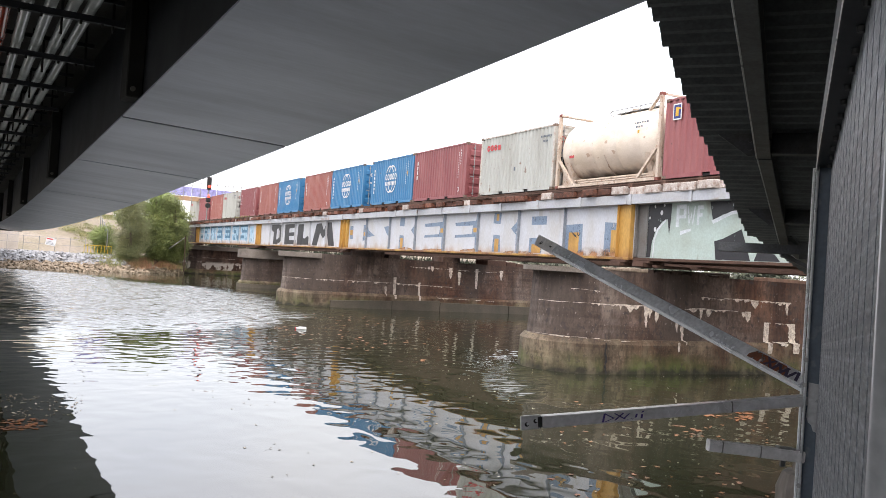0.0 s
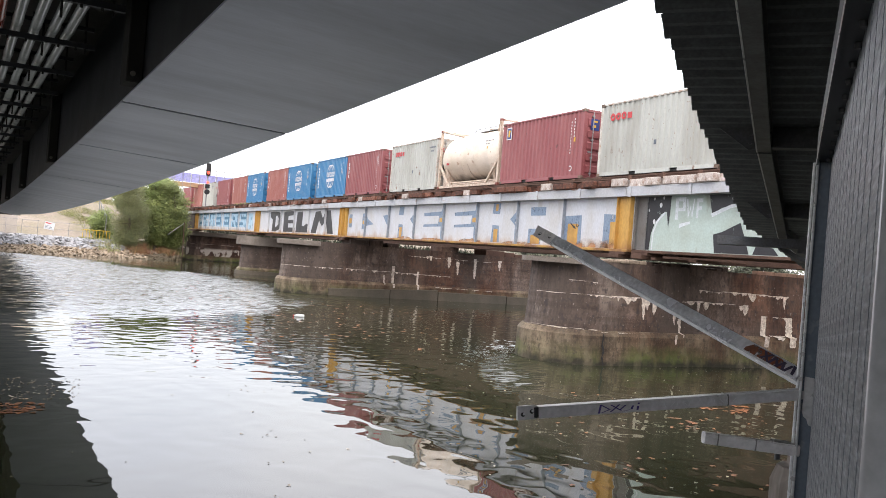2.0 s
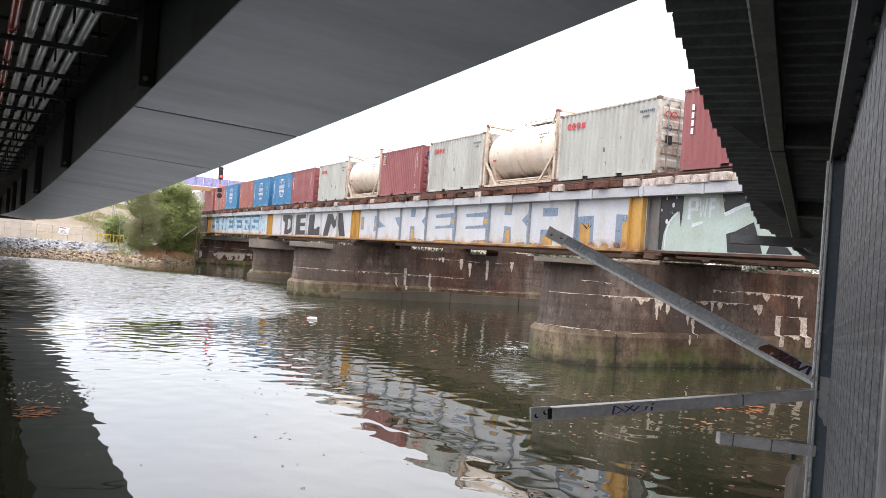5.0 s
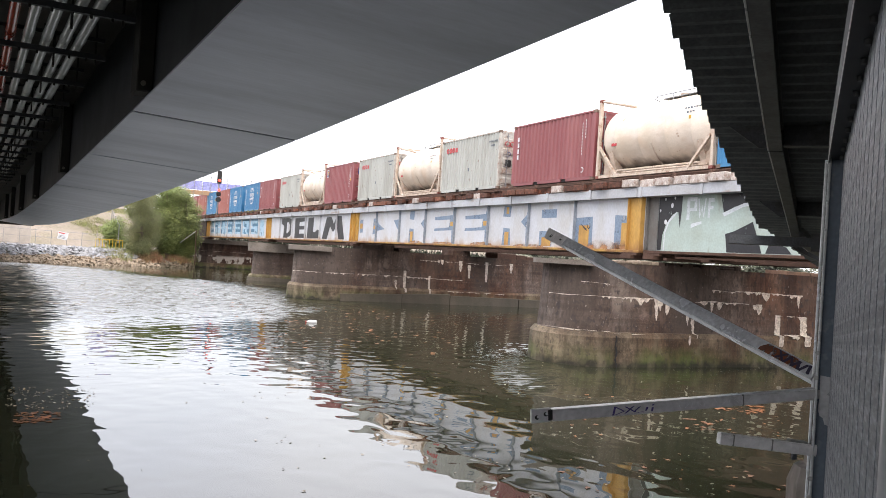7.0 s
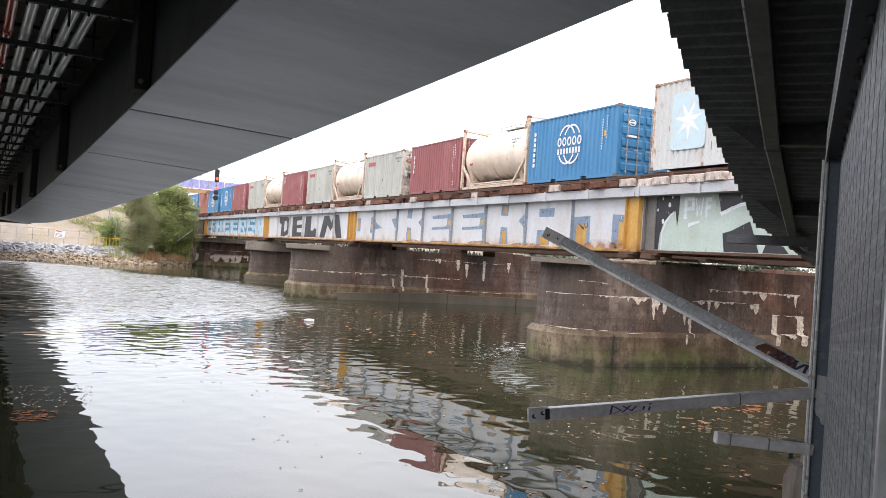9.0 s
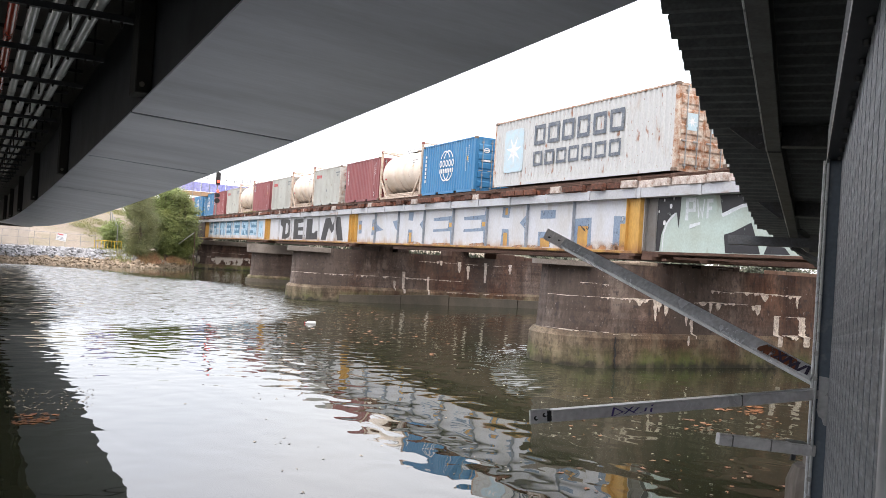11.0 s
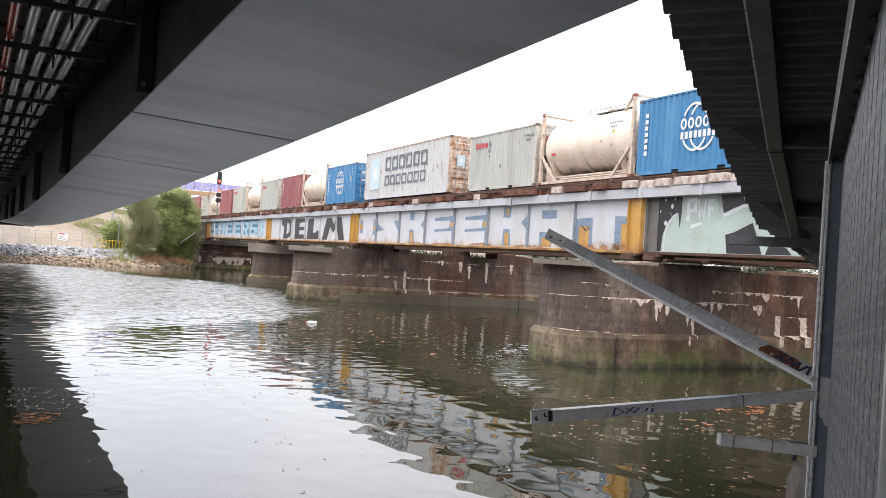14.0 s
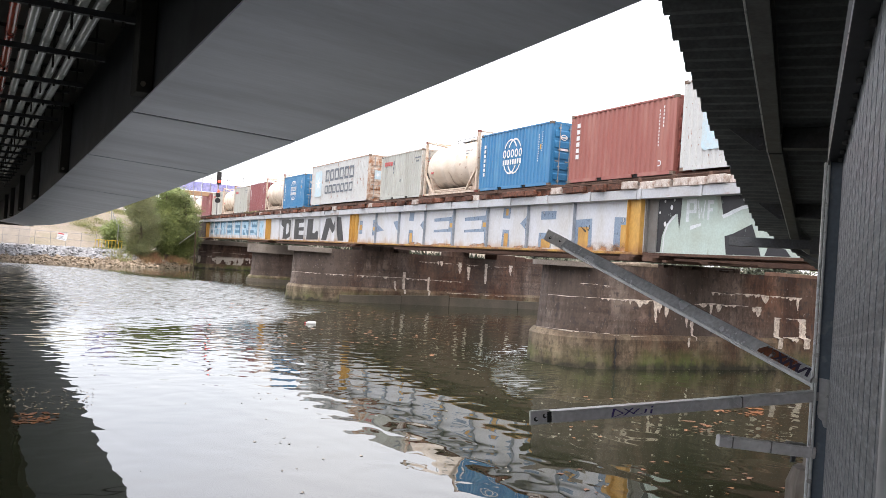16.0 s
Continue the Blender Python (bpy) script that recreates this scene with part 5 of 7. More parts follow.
def ring(bm, cy, cz, ry, rz, w, a0, a1, x=-0.006, n=18):
    """An arc of a painted ring in the side's plane."""
    vs = []
    for i in range(n + 1):
        a = radians(a0 + (a1 - a0) * i / n)
        c, s = math.cos(a), math.sin(a)
        vs.append((bm.verts.new((x, cy + ry * c, cz + rz * s)), bm.verts.new((x, cy + (ry - w) * c, cz + (rz - w) * s))))
    for p, q in zip(vs, vs[1:]):
        bm.faces.new((p[0], p[1], q[1], q[0]))


def container(u, mat, label, length=6.058, high=2.71, emblem="", end_mat=None, group="containers on the train"):
    base = LONG_Z if length > 8 else TRAIN_Z
    th = empty("shipping_container", pose(TRAIN_X, u, base), label, "container", group)
    W, L, H = 2.438, length, high
    part("side_panel", corrugated(0.12, L - 0.12, 0.14, H - 0.08, 0.012), mat, th)
    part("far_panel", boxed(W - 0.05, W - 0.01, 0.1, L - 0.1, 0.14, H - 0.05), mat, th)
    part("roof", boxed(0.03, W - 0.03, 0.06, L - 0.06, H - 0.05, H - 0.02), mat, th)
    part("floor", boxed(0.06, W - 0.06, 0.06, L - 0.06, 0.1, 0.14), WAGON, th)
    part("front_wall", boxed(0.06, W - 0.06, L - 0.08, L - 0.04, 0.14, H - 0.06), mat, th)
    posts = None
    for x, y in ((0, 0), (W - 0.12, 0), (0, L - 0.12), (W - 0.12, L - 0.12)):
        if posts is None:
            posts = part("corner_post", boxed(0, 0.12, 0, 0.12, 0.118, H - 0.118, bevel=0.012), end_mat or mat, th)
        else:
            again("corner_post", posts, th, pose(x, y, 0))
    cast = None
    for x in (-0.006, W - 0.155):
        for y in (-0.006, L - 0.170):
            for z in (0, H - 0.118):
                if cast is None:
                    cast = part("corner_casting", boxed(0, 0.162, 0, 0.178, 0, 0.118, bevel=0.012), CASTING_WORN, th, "worn rusty corner casting")
                else:
                    again("corner_casting", cast, th, pose(x, y, z))
    part("top_rail", boxed(0, 0.06, 0.17, L - 0.17, H - 0.085, H - 0.02, bevel=0.006), end_mat or mat, th)
    bm = bmesh.new()
    cuts = [0.17, L / 2 - 1.22, L / 2 - 0.86, L / 2 + 0.86, L / 2 + 1.22, L - 0.17] if L < 8 else [0.17, L - 0.17]
    for a, b in zip(cuts[::2], cuts[1::2]):
        box(bm, 0.005, 0.055, a, b, 0.02, 0.155)
    if L < 8:
        for a, b in ((cuts[1], cuts[2]), (cuts[3], cuts[4])):
            box(bm, 0.005, 0.055, a, b, 0.13, 0.155)
            # black plate behind the opening draws the shade inside the pocket
            part("fork_pocket", boxed(0.06, 0.075, a, b, 0.02, 0.13), BLACK, th)
    part("bottom_rail", bm, mat, th)
    # door end
    for k, x in enumerate((0.13, W / 2 + 0.004)):
        bm = bmesh.new()
        box(bm, x, x + W / 2 - 0.134, 0.02, 0.055, 0.16, H - 0.12)
        step = (H - 0.46) / 5
        for j in range(5):
            z = 0.22 + j * step
            x0, x1 = x + 0.07, x + W / 2 - 0.205
            rib = [(0.0195, z), (-0.022, z + 0.06), (-0.022, z + step * 0.62), (0.0195, z + step * 0.62 + 0.06)]
            lo, hi = [bm.verts.new((x0, a, b)) for a, b in rib], [bm.verts.new((x1, a, b)) for a, b in rib]
            for q in range(3):
                bm.faces.new((lo[q], hi[q], hi[q + 1], lo[q + 1]))
            bm.faces.new(lo[::-1])
            bm.faces.new(hi)
        d = part("door", bm, end_mat or mat, th)
        for x2 in (0.28, 0.78):
            bm = bmesh.new()
            tube(bm, (x + x2, -0.045, 0.12), (x + x2, -0.045, H - 0.1), 0.02, 8)
            box(bm, x + x2 - 0.20, x + x2 + 0.02, -0.068, -0.040, 1.02, 1.07)
            for z in (0.2, 0.8, 1.5, H - 0.3):
                box(bm, x + x2 - 0.05, x + x2 + 0.05, -0.05, 0.02, z, z + 0.06)
            part("lock_rod", bm, STEEL, d, "galvanised door locking rod")
    part("door_header", boxed(0.12, W - 0.12, 0, 0.07, H - 0.118, H - 0.02), end_mat or mat, th)
    part("door_sill", boxed(0.12, W - 0.12, 0, 0.07, 0.02, 0.15), end_mat or mat, th)
    if emblem:
        EMBLEMS[emblem](th, L, H)
    MOVERS.append((th, u, base))
    return th


def text_bars(bm, y, z, count, w, h, gap, vertical=False, rnd=None):
    """Unreadable writing: a row or column of plain bars. Rows run towards the near end (smaller y)."""
    for i in range(count):
        if vertical:
            strip(bm, y - w, y, z - i * (h + gap) - h, z - i * (h + gap))
        else:
            strip(bm, y - i * (w + gap) - w, y - i * (w + gap), z - h, z)


def emblem_globe(th, L, H):
    bm = bmesh.new()
    cy, cz = L * 0.507, H * 0.54
    R, w = 0.70, 0.055
    for side in (1, -1):
        for k in (1, -1):
            ring(bm, cy + 0.17 * k, cz, 0.62, 0.80, 0.075, 32 * side, 148 * side, -0.006 - 0.002 * k)
    for i in range(5):
        ring(bm, cy + 0.68 - i * 0.34, cz + 0.13, 0.145, 0.19, 0.075, 0, 360)
    for i in range(8):
        y = cy + 0.80 - i * 0.205
        strip(bm, y - 0.13, y, cz - 0.37, cz - 0.14)
    part("emblem", bm, INK_WHITE, th, "white globe emblem with bars of writing")
    bm = bmesh.new()
    text_bars(bm, L - 0.38, H * 0.80, 7, 0.15, 0.15, 0.07, True)
    text_bars(bm, 0.95, H * 0.82, 12, 0.05, 0.05, 0.05, True)
    text_bars(bm, 0.68, H * 0.86, 9, 0.04, 0.05, 0.05, True)
    tagged(part("marking", bm, INK_WHITE, th), kind="stuff")
    bm = bmesh.new()
    strip(bm, 0.72, 0.82, H * 0.58, H * 0.66)
    part("sticker", bm, INK_YELLOW, th)
    bm = bmesh.new()
    end_ring(bm, 0.62, 2.05, 0.17, 0.12, -0.030)
    for z in (1.5,):
        box(bm, 0.45, 0.85, -0.028, -0.024, z, z + 0.09)
    tagged(part("door_marking", bm, INK_WHITE, th), kind="stuff")


def end_ring(bm, x, z, rx, rz, y=-0.004, barred=True):
    vs = []
    for i in range(21):
        a = 2 * math.pi * i / 20
        vs.append((bm.verts.new((x + rx * math.cos(a), y, z + rz * math.sin(a))), bm.verts.new((x + rx * 0.75 * math.cos(a), y, z + rz * 0.7 * math.sin(a)))))
    for p, q in zip(vs, vs[1:]):
        bm.faces.new((p[0], q[0], q[1], p[1]))
    if barred:
        box(bm, x - rx * 0.7, x + rx * 0.7, y, y + 0.002, z - 0.03, z + 0.03)


def emblem_red(th, L, H):
    bm = bmesh.new()
    for i in range(3):
        ring(bm, L - 0.72 - i * 0.31, H - 0.55, 0.14, 0.14, 0.09, 0, 360)
    strip(bm, L - 1.78, L - 1.55, H - 0.68, H - 0.46)
    part("emblem", bm, INK_RED, th, "red painted emblem")
    bm = bmesh.new()
    text_bars(bm, 1.0, H - 0.42, 8, 0.07, 0.08, 0.03)
    text_bars(bm, 0.85, H - 0.62, 4, 0.07, 0.08, 0.03)
    strip(bm, 2.9, 3.02, H * 0.36, H * 0.42)
    tagged(part("marking", bm, INK_DARK, th), kind="stuff")
    bm = bmesh.new()
    for x in (0.40, 0.66):
        end_ring(bm, x, H - 0.62, 0.14, 0.13, -0.040, False)
    part("door_emblem", bm, INK_RED, th, "red painted ring pair")
    bm = bmesh.new()
    end_ring(bm, 0.48, H - 1.08, 0.11, 0.11, -0.040, False)
    part("door_badge", bm, INK_NAVY, th, "small blue ring badge")
    part("door_box", boxed(0.34, 0.62, -0.06, 0.0, 1.05, 1.36, bevel=0.01), BLACK, th, "black box on the door")
    bm = bmesh.new()
    for i in range(4):
        box(bm, 1.5, 2.1 - 0.1 * i, -0.028, -0.024, H - 0.5 - 0.11 * i, H - 0.45 - 0.11 * i)
    tagged(part("door_marking", bm, INK_DARK, th), kind="stuff")


def emblem_red_marked(th, L, H):
    emblem_red(th, L, H)
    bm = bmesh.new()
    for z, r in ((H - 0.56, 0.17), (H - 0.86, 0.14), (H - 1.12, 0.08)):
        plate(bm, [(L - 2.0 + r * c, z + r * q) for c, q in ((0.8, 0), (0, 1), (-0.8, 0), (0, -1))], -0.008, -0.003)
    part("emblem_mark", bm, INK_DARK, th, "three small dark diamond shapes")


def emblem_flag(th, L, H):
    bm = bmesh.new()
    strip(bm, L - 0.72, L - 0.40, H - 0.72, H - 0.26)
    part("emblem", bm, INK_NAVY, th, "small navy emblem with a yellow stroke")
    bm = bmesh.new()
    strip(bm, L - 0.76, L - 0.36, H - 0.76, H - 0.72)
    strip(bm, L - 0.76, L - 0.36, H - 0.26, H - 0.22)
    strip(bm, L - 0.76, L - 0.72, H - 0.72, H - 0.26)
    strip(bm, L - 0.40, L - 0.36, H - 0.72, H - 0.26)
    part("emblem_border", bm, INK_WHITE, th)
    bm = bmesh.new()
    strip(bm, L - 0.62, L - 0.48, H - 0.64, H - 0.34, -0.010)
    strip(bm, L - 0.70, L - 0.48, H - 0.42, H - 0.36, -0.011)
    part("emblem_stroke", bm, INK_YELLOW, th)
    bm = bmesh.new()
    strip(bm, 0.50, 0.60, H * 0.54, H * 0.60)
    part("sticker", bm, INK_YELLOW, th)
    vertical_marks(th, L, H)
    bm = bmesh.new()
    box(bm, 0.30, 0.70, -0.030, -0.024, H - 0.80, H - 0.36)
    de = part("door_emblem", bm, INK_NAVY, th, "navy door emblem with a yellow stroke")
    bm = bmesh.new()
    box(bm, 0.42, 0.62, -0.034, -0.031, H - 0.50, H - 0.43)
    box(bm, 0.38, 0.54, -0.034, -0.031, H - 0.70, H - 0.60)
    part("emblem_stroke", bm, INK_YELLOW, de)


def vertical_marks(th, L, H):
    bm = bmesh.new()
    text_bars(bm, 0.82, H * 0.84, 11, 0.04, 0.07, 0.05, True)
    text_bars(bm, 0.62, H * 0.88, 6, 0.05, 0.08, 0.05, True)
    ring(bm, 0.72, 0.42, 0.12, 0.11, 0.04, 60, 300)
    tagged(part("marking", bm, INK_WHITE, th), kind="stuff")


def emblem_column(th, L, H):
    """A column of six heavy bars of writing at the far end."""
    bm = bmesh.new()
    for i in range(6):
        z = H * 0.86 - i * 0.245
        strip(bm, L - 0.62, L - 0.42, z - 0.17, z)
    part("emblem", bm, INK_WHITE, th, "column of white bars of writing")
    vertical_marks(th, L, H)


def emblem_slash(th, L, H):
    bm = bmesh.new()
    for i in range(4):
        z = H * 0.80 - i * 0.26
        strip(bm, L - 0.52, L - 0.40, z - 0.2, z)
    part("emblem", bm, INK_WHITE, th, "short column of white bars of writing")
    vertical_marks(th, L, H)


def emblem_star(th, L, H):
    bm = bmesh.new()
    pts = []
    y0, y1, z0, z1, c = L - 2.55, L - 0.95, 0.62, H - 0.48, 0.18
    for cy, cz, a in ((y1 - c, z1 - c, 0), (y0 + c, z1 - c, 90), (y0 + c, z0 + c, 180), (y1 - c, z0 + c, 270)):
        for k in range(5):
            b = radians(a + 22.5 * k)
            pts.append((cy + c * math.cos(b), cz + c * math.sin(b)))
    plate(bm, pts, -0.008, -0.003)
    sq = part("emblem", bm, INK_PALEBLUE, th, "pale blue square emblem with a white star")
    bm = bmesh.new()
    star = []
    for k in range(14):
        r = 0.66 if k % 2 == 0 else 0.22
        a = 2 * math.pi * k / 14 + 0.2
        star.append(((y0 + y1) / 2 + r * math.cos(a), (z0 + z1) / 2 + r * math.sin(a)))
    cv = bm.verts.new((-0.012, (y0 + y1) / 2, (z0 + z1) / 2))
    vs = [bm.verts.new((-0.012, y, z)) for y, z in star]
    for i in range(14):
        bm.faces.new((cv, vs[i], vs[(i + 1) % 14]))
    part("star", bm, INK_WHITE, sq)
    for x in (0.40, 1.50):
        bm = bmesh.new()
        box(bm, x, x + 0.5, -0.030, -0.024, 1.42, 2.0)
        de = part("door_emblem", bm, INK_PALEBLUE, th, "small pale blue door emblem")
        bm = bmesh.new()
        c = bm.verts.new((x + 0.25, -0.033, 1.71))
        ring_pts = [bm.verts.new((x + 0.25 + (0.2 if k % 2 == 0 else 0.07) * math.cos(k * math.pi / 7), -0.033, 1.71 + (0.2 if k % 2 == 0 else 0.07) * math.sin(k * math.pi / 7))) for k in range(14)]
        for k in range(14):
            bm.faces.new((c, ring_pts[k], ring_pts[(k + 1) % 14]))
        part("star", bm, INK_WHITE, de)
    word_blocks(th, L - 3.4, H - 0.50, 6, 1.04, 0.84, 0.16)
    word_blocks(th, L - 3.4, H - 1.62, 7, 0.87, 0.62, 0.12)


def word_blocks(th, y, z, count, pitch, h, w):
    """A row of plain hollow blocks in place of a line of writing, each a part."""
    for i in range(count):
        a, b = y - i * pitch - pitch * 0.80, y - i * pitch
        bm = bmesh.new()
        rows = []
        for m in (0, w):
            rows.append([bm.verts.new((-0.006, u, v)) for u, v in ((a + m, z - h + m), (b - m, z - h + m), (b - m, z - m), (a + m, z - m))])
        for q in range(4):
            bm.faces.new((rows[0][q], rows[1][q], rows[1][(q + 1) % 4], rows[0][(q + 1) % 4]))
        part("emblem_block", bm, INK_DARK, th, "worn dark block of writing")


EMBLEMS = {"red_marked": emblem_red_marked, "globe": emblem_globe, "red": emblem_red, "flag": emblem_flag, "column": emblem_column, "slash": emblem_slash, "star": emblem_star}


def lathe(bm, prof, axis_x, axis_z, n=28):
    """A body of revolution about a line along y: prof is (y, radius)."""
    rings = []
    for y, r in prof:
        rings.append([bm.verts.new((axis_x + r * math.cos(2 * math.pi * i / n), y, axis_z + r * math.sin(2 * math.pi * i / n))) for i in range(n)])
    for a, b in zip(rings, rings[1:]):
        for i in range(n):
            bm.faces.new((a[i], b[i], b[(i + 1) % n], a[(i + 1) % n]))
    bm.faces.new(rings[0])
    bm.faces.new(rings[-1][::-1])


def tank(u, label):
    th = empty("tank_container", pose(TRAIN_X, u, TRAIN_Z), label, "tank container", "tank containers on the train")
    W, L, H = 2.438, 6.058, 3.02
    R, cx, cz = 1.235, W / 2, 1.555
    bm = bmesh.new()
    head = [(0.06, 0.40), (0.09, 0.78), (0.17, 1.02), (0.30, 1.15), (0.46, 1.205), (0.62, R)]
    prof = head[:]
    for y in (1.05, 2.30, 3.70, L - 1.05):
        prof += [(y - 0.035, R), (y - 0.025, R + 0.006), (y + 0.025, R + 0.006), (y + 0.035, R)]
    prof += [(L - y, r) for y, r in head[::-1]]
    lathe(bm, prof, cx, cz)
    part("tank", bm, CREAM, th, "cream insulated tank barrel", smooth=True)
    for y in (0.0, L - 0.12):
        bm = bmesh.new()
        for x in (0.0, W - 0.12):
            box(bm, x, x + 0.12, y, y + 0.12, 0.11, H - 0.11)
        box(bm, 0.12, W - 0.12, y + 0.03, y + 0.10, H - 0.09, H - 0.02)
        box(bm, 0.12, W - 0.12, y + 0.01, y + 0.10, 0.02, 0.14)
        bar(bm, (0.1, y + 0.06, 0.95), (0.85, y + 0.06, 0.12), 0.09)
        bar(bm, (W - 0.1, y + 0.06, 0.95), (W - 0.85, y + 0.06, 0.12), 0.09)
        part("end_frame", bm, CREAM_FRAME, th)
    cast = None
    for x in (-0.006, W - 0.155):
        for y in (-0.006, L - 0.170):
            for z in (0, H - 0.118):
                if cast is None:
                    cast = part("corner_casting", boxed(0, 0.162, 0, 0.178, 0, 0.118, bevel=0.012), CASTING_RED, th, "dull red corner casting")
                else:
                    again("corner_casting", cast, th, pose(x, y, z))
    for x in (0.02, W - 0.12):
        part("bottom_rail", boxed(x, x + 0.10, 0.1, L - 0.1, 0.02, 0.13), CREAM_FRAME, th)
    for x in (0.05, W - 0.05):
        for y0, y1 in ((0.12, 1.15), (L - 0.12, L - 1.15)):
            bm = bmesh.new()
            bar(bm, (x, y0, 1.18), (x, y1, 0.10), 0.09)
            part("brace", bm, CREAM_FRAME, th)
            bm = bmesh.new()
            tube(bm, (x, y0, H - 0.07), (x + (0.72 if x < 1 else -0.72), y0 + (1.45 if y0 < 1 else -1.45), cz + 1.06), 0.05, 10)
            part("top_brace", bm, CREAM_FRAME, th)
    for x in (0.28, W - 0.30):
        for end in (0, 1):
            bm = bmesh.new()
            pts = [(0.12, 0.13), (1.25, 0.13), (0.95, 0.22), (0.70, 0.40), (0.50, 0.66), (0.12, 0.98)]
            plate(bm, [(L - y, z) for y, z in pts][::-1] if end else pts, x, x + 0.02)
            part("skirt", bm, CREAM_FRAME, th, "tan curved skirt plate at the tank's end")
    for y in (0.72, L - 0.72):
        bm = bmesh.new()
        vs = []
        for i in range(9):
            a = radians(205 + 130 * i / 8)
            vs.append((cx + (R + 0.01) * math.cos(a), cz + (R + 0.01) * math.sin(a)))
        vs += [(W - 0.35, 0.12), (0.35, 0.12)]
        a = [bm.verts.new((x, y - 0.12, z)) for x, z in vs]
        b = [bm.verts.new((x, y + 0.12, z)) for x, z in vs]
        bm.faces.new(a)
        bm.faces.new(b[::-1])
        for i in range(len(vs)):
            bm.faces.new((a[i], b[i], b[(i + 1) % len(vs)], a[(i + 1) % len(vs)]))
        part("saddle", bm, CREAM_FRAME, th)
    bm = bmesh.new()
    top = cz + R
    for k in range(4):
        tube(bm, (0.80, 1.25 + k * 0.82, top - 0.10), (0.80, 1.25 + k * 0.82, top + 0.15), 0.014, 6)
    tube(bm, (0.80, 0.9, top + 0.15), (0.80, 3.71, top + 0.15), 0.017, 6)
    tube(bm, (0.80, 3.71, top + 0.15), (0.80, 3.85, top + 0.05), 0.017, 6)
    tube(bm, (0.80, 3.85, top + 0.05), (0.95, 3.75, top - 0.02), 0.017, 6)
    part("handrail", bm, STEEL, th)
    part("walkway", boxed(0.85, 1.6, 1.1, 3.5, top + 0.012, top + 0.04), STEEL, th)
    bm = bmesh.new()
    lathe_z(bm, 1.2, 2.6, top - 0.02, top + 0.13, 0.26)
    part("manhole", bm, CREAM_FRAME, th, "round manhole collar with its lid")
    bm = bmesh.new()
    for a0, a1, q0, q1 in ((200, 222, 3.02, 3.0), (222, 246, 3.0, 3.08)):
        p0, p1 = [Vector((cx + (R + 0.03) * math.cos(radians(a)), q, cz + (R + 0.03) * math.sin(radians(a)))) for a, q in ((a0, q0), (a1, q1))]
        tube(bm, p0, p1, 0.02, 6)
    part("hose", bm, CREAM_FRAME, th, "thin hose looped on the barrel")
    bm = bmesh.new()
    tube(bm, (0.32, 0.5, 0.30), (0.32, L - 0.9, 0.30), 0.045, 7)
    tube(bm, (0.22, 0.4, 0.20), (0.22, L - 1.3, 0.20), 0.035, 7)
    part("pipework", bm, CREAM_FRAME, th)
    bm = bmesh.new()
    rnd = random.Random(int(u * 10))
    x = cx - R - 0.004
    strip(bm, L - 1.15, L - 0.85, cz - 0.38, cz - 0.16, x + 0.035)
    part("sticker", bm, INK_RED, th, "small red sticker")
    bm = bmesh.new()
    for i in range(6):
        strip(bm, 1.40 - i * 0.13, 1.49 - i * 0.13, cz + 0.50, cz + 0.59, x + 0.125)
    for i in range(3):
        strip(bm, 1.25 - i * 0.13, 1.34 - i * 0.13, cz + 0.36, cz + 0.44, x + 0.07)
    tagged(part("marking", bm, INK_DARK, th), kind="stuff")
    bm = bmesh.new()
    strip(bm, 1.08, 1.18, cz + 0.16, cz + 0.28, x + 0.02)
    part("label", bm, INK_YELLOW, th)
    MOVERS.append((th, u, TRAIN_Z))


def lathe_z(bm, x, y, z0, z1, r, n=18):
    lo = [bm.verts.new((x + r * math.cos(2 * math.pi * i / n), y + r * math.sin(2 * math.pi * i / n), z0)) for i in range(n)]
    hi = [bm.verts.new((v.co.x, v.co.y, z1)) for v in lo]
    bm.faces.new(lo[::-1])
    bm.faces.new(hi)
    for i in range(n):
        bm.faces.new((lo[i], lo[(i + 1) % n], hi[(i + 1) % n], hi[i]))


def wagon(u0, u1):
    """A container flat wagon under the stretch u0 to u1 of the train."""
    th = empty("container_wagon", pose(TRAIN_X, u0, TRAIN_Z), "rusty steel skeleton container wagon on bogies", "wagon", "wagons of the train")
    L = u1 - u0
    for x in (0.18, 1.87):
        part("side_sill", boxed(x, x + 0.38, -0.3, L + 0.3, -0.34, 0.045, bevel=0.012), WAGON, th)
    part("centre_sill", boxed(0.95, 1.5, -0.3, L + 0.3, -0.74, -0.10, bevel=0.012), WAGON, th)
    n = max(2, round(L / 3.0))
    for i in range(n + 1):
        y = L * i / n
        bm = bmesh.new()
        box(bm, 0.0, 2.44, y - 0.16, y + 0.16, -0.10, -0.010)
        part("bolster", bm, WAGON, th)
    for y in (1.6, L - 1.6):
        bm = bmesh.new()
        for x in (0.32, 1.95):
            box(bm, x, x + 0.14, y - 1.1, y + 1.1, -0.62, -0.40)
        box(bm, 0.3, 2.1, y - 0.15, y + 0.15, -0.5, -0.31)
        b = part("bogie", bm, WAGON, th)
        for dy in (-0.85, 0.85):
            for x in (0.50, 1.93):
                bm = bmesh.new()
                lathe_x(bm, x, y + dy, -0.42, 0.34, 0.10)
                part("wheel", bm, STEEL, b)
    for y in (-0.5, L + 0.5):
        bm = bmesh.new()
        box(bm, 1.1, 1.35, y - 0.22, y + 0.22, -0.36, -0.14)
        part("coupler", bm, WAGON, th)
    MOVERS.append((th, u0, TRAIN_Z))


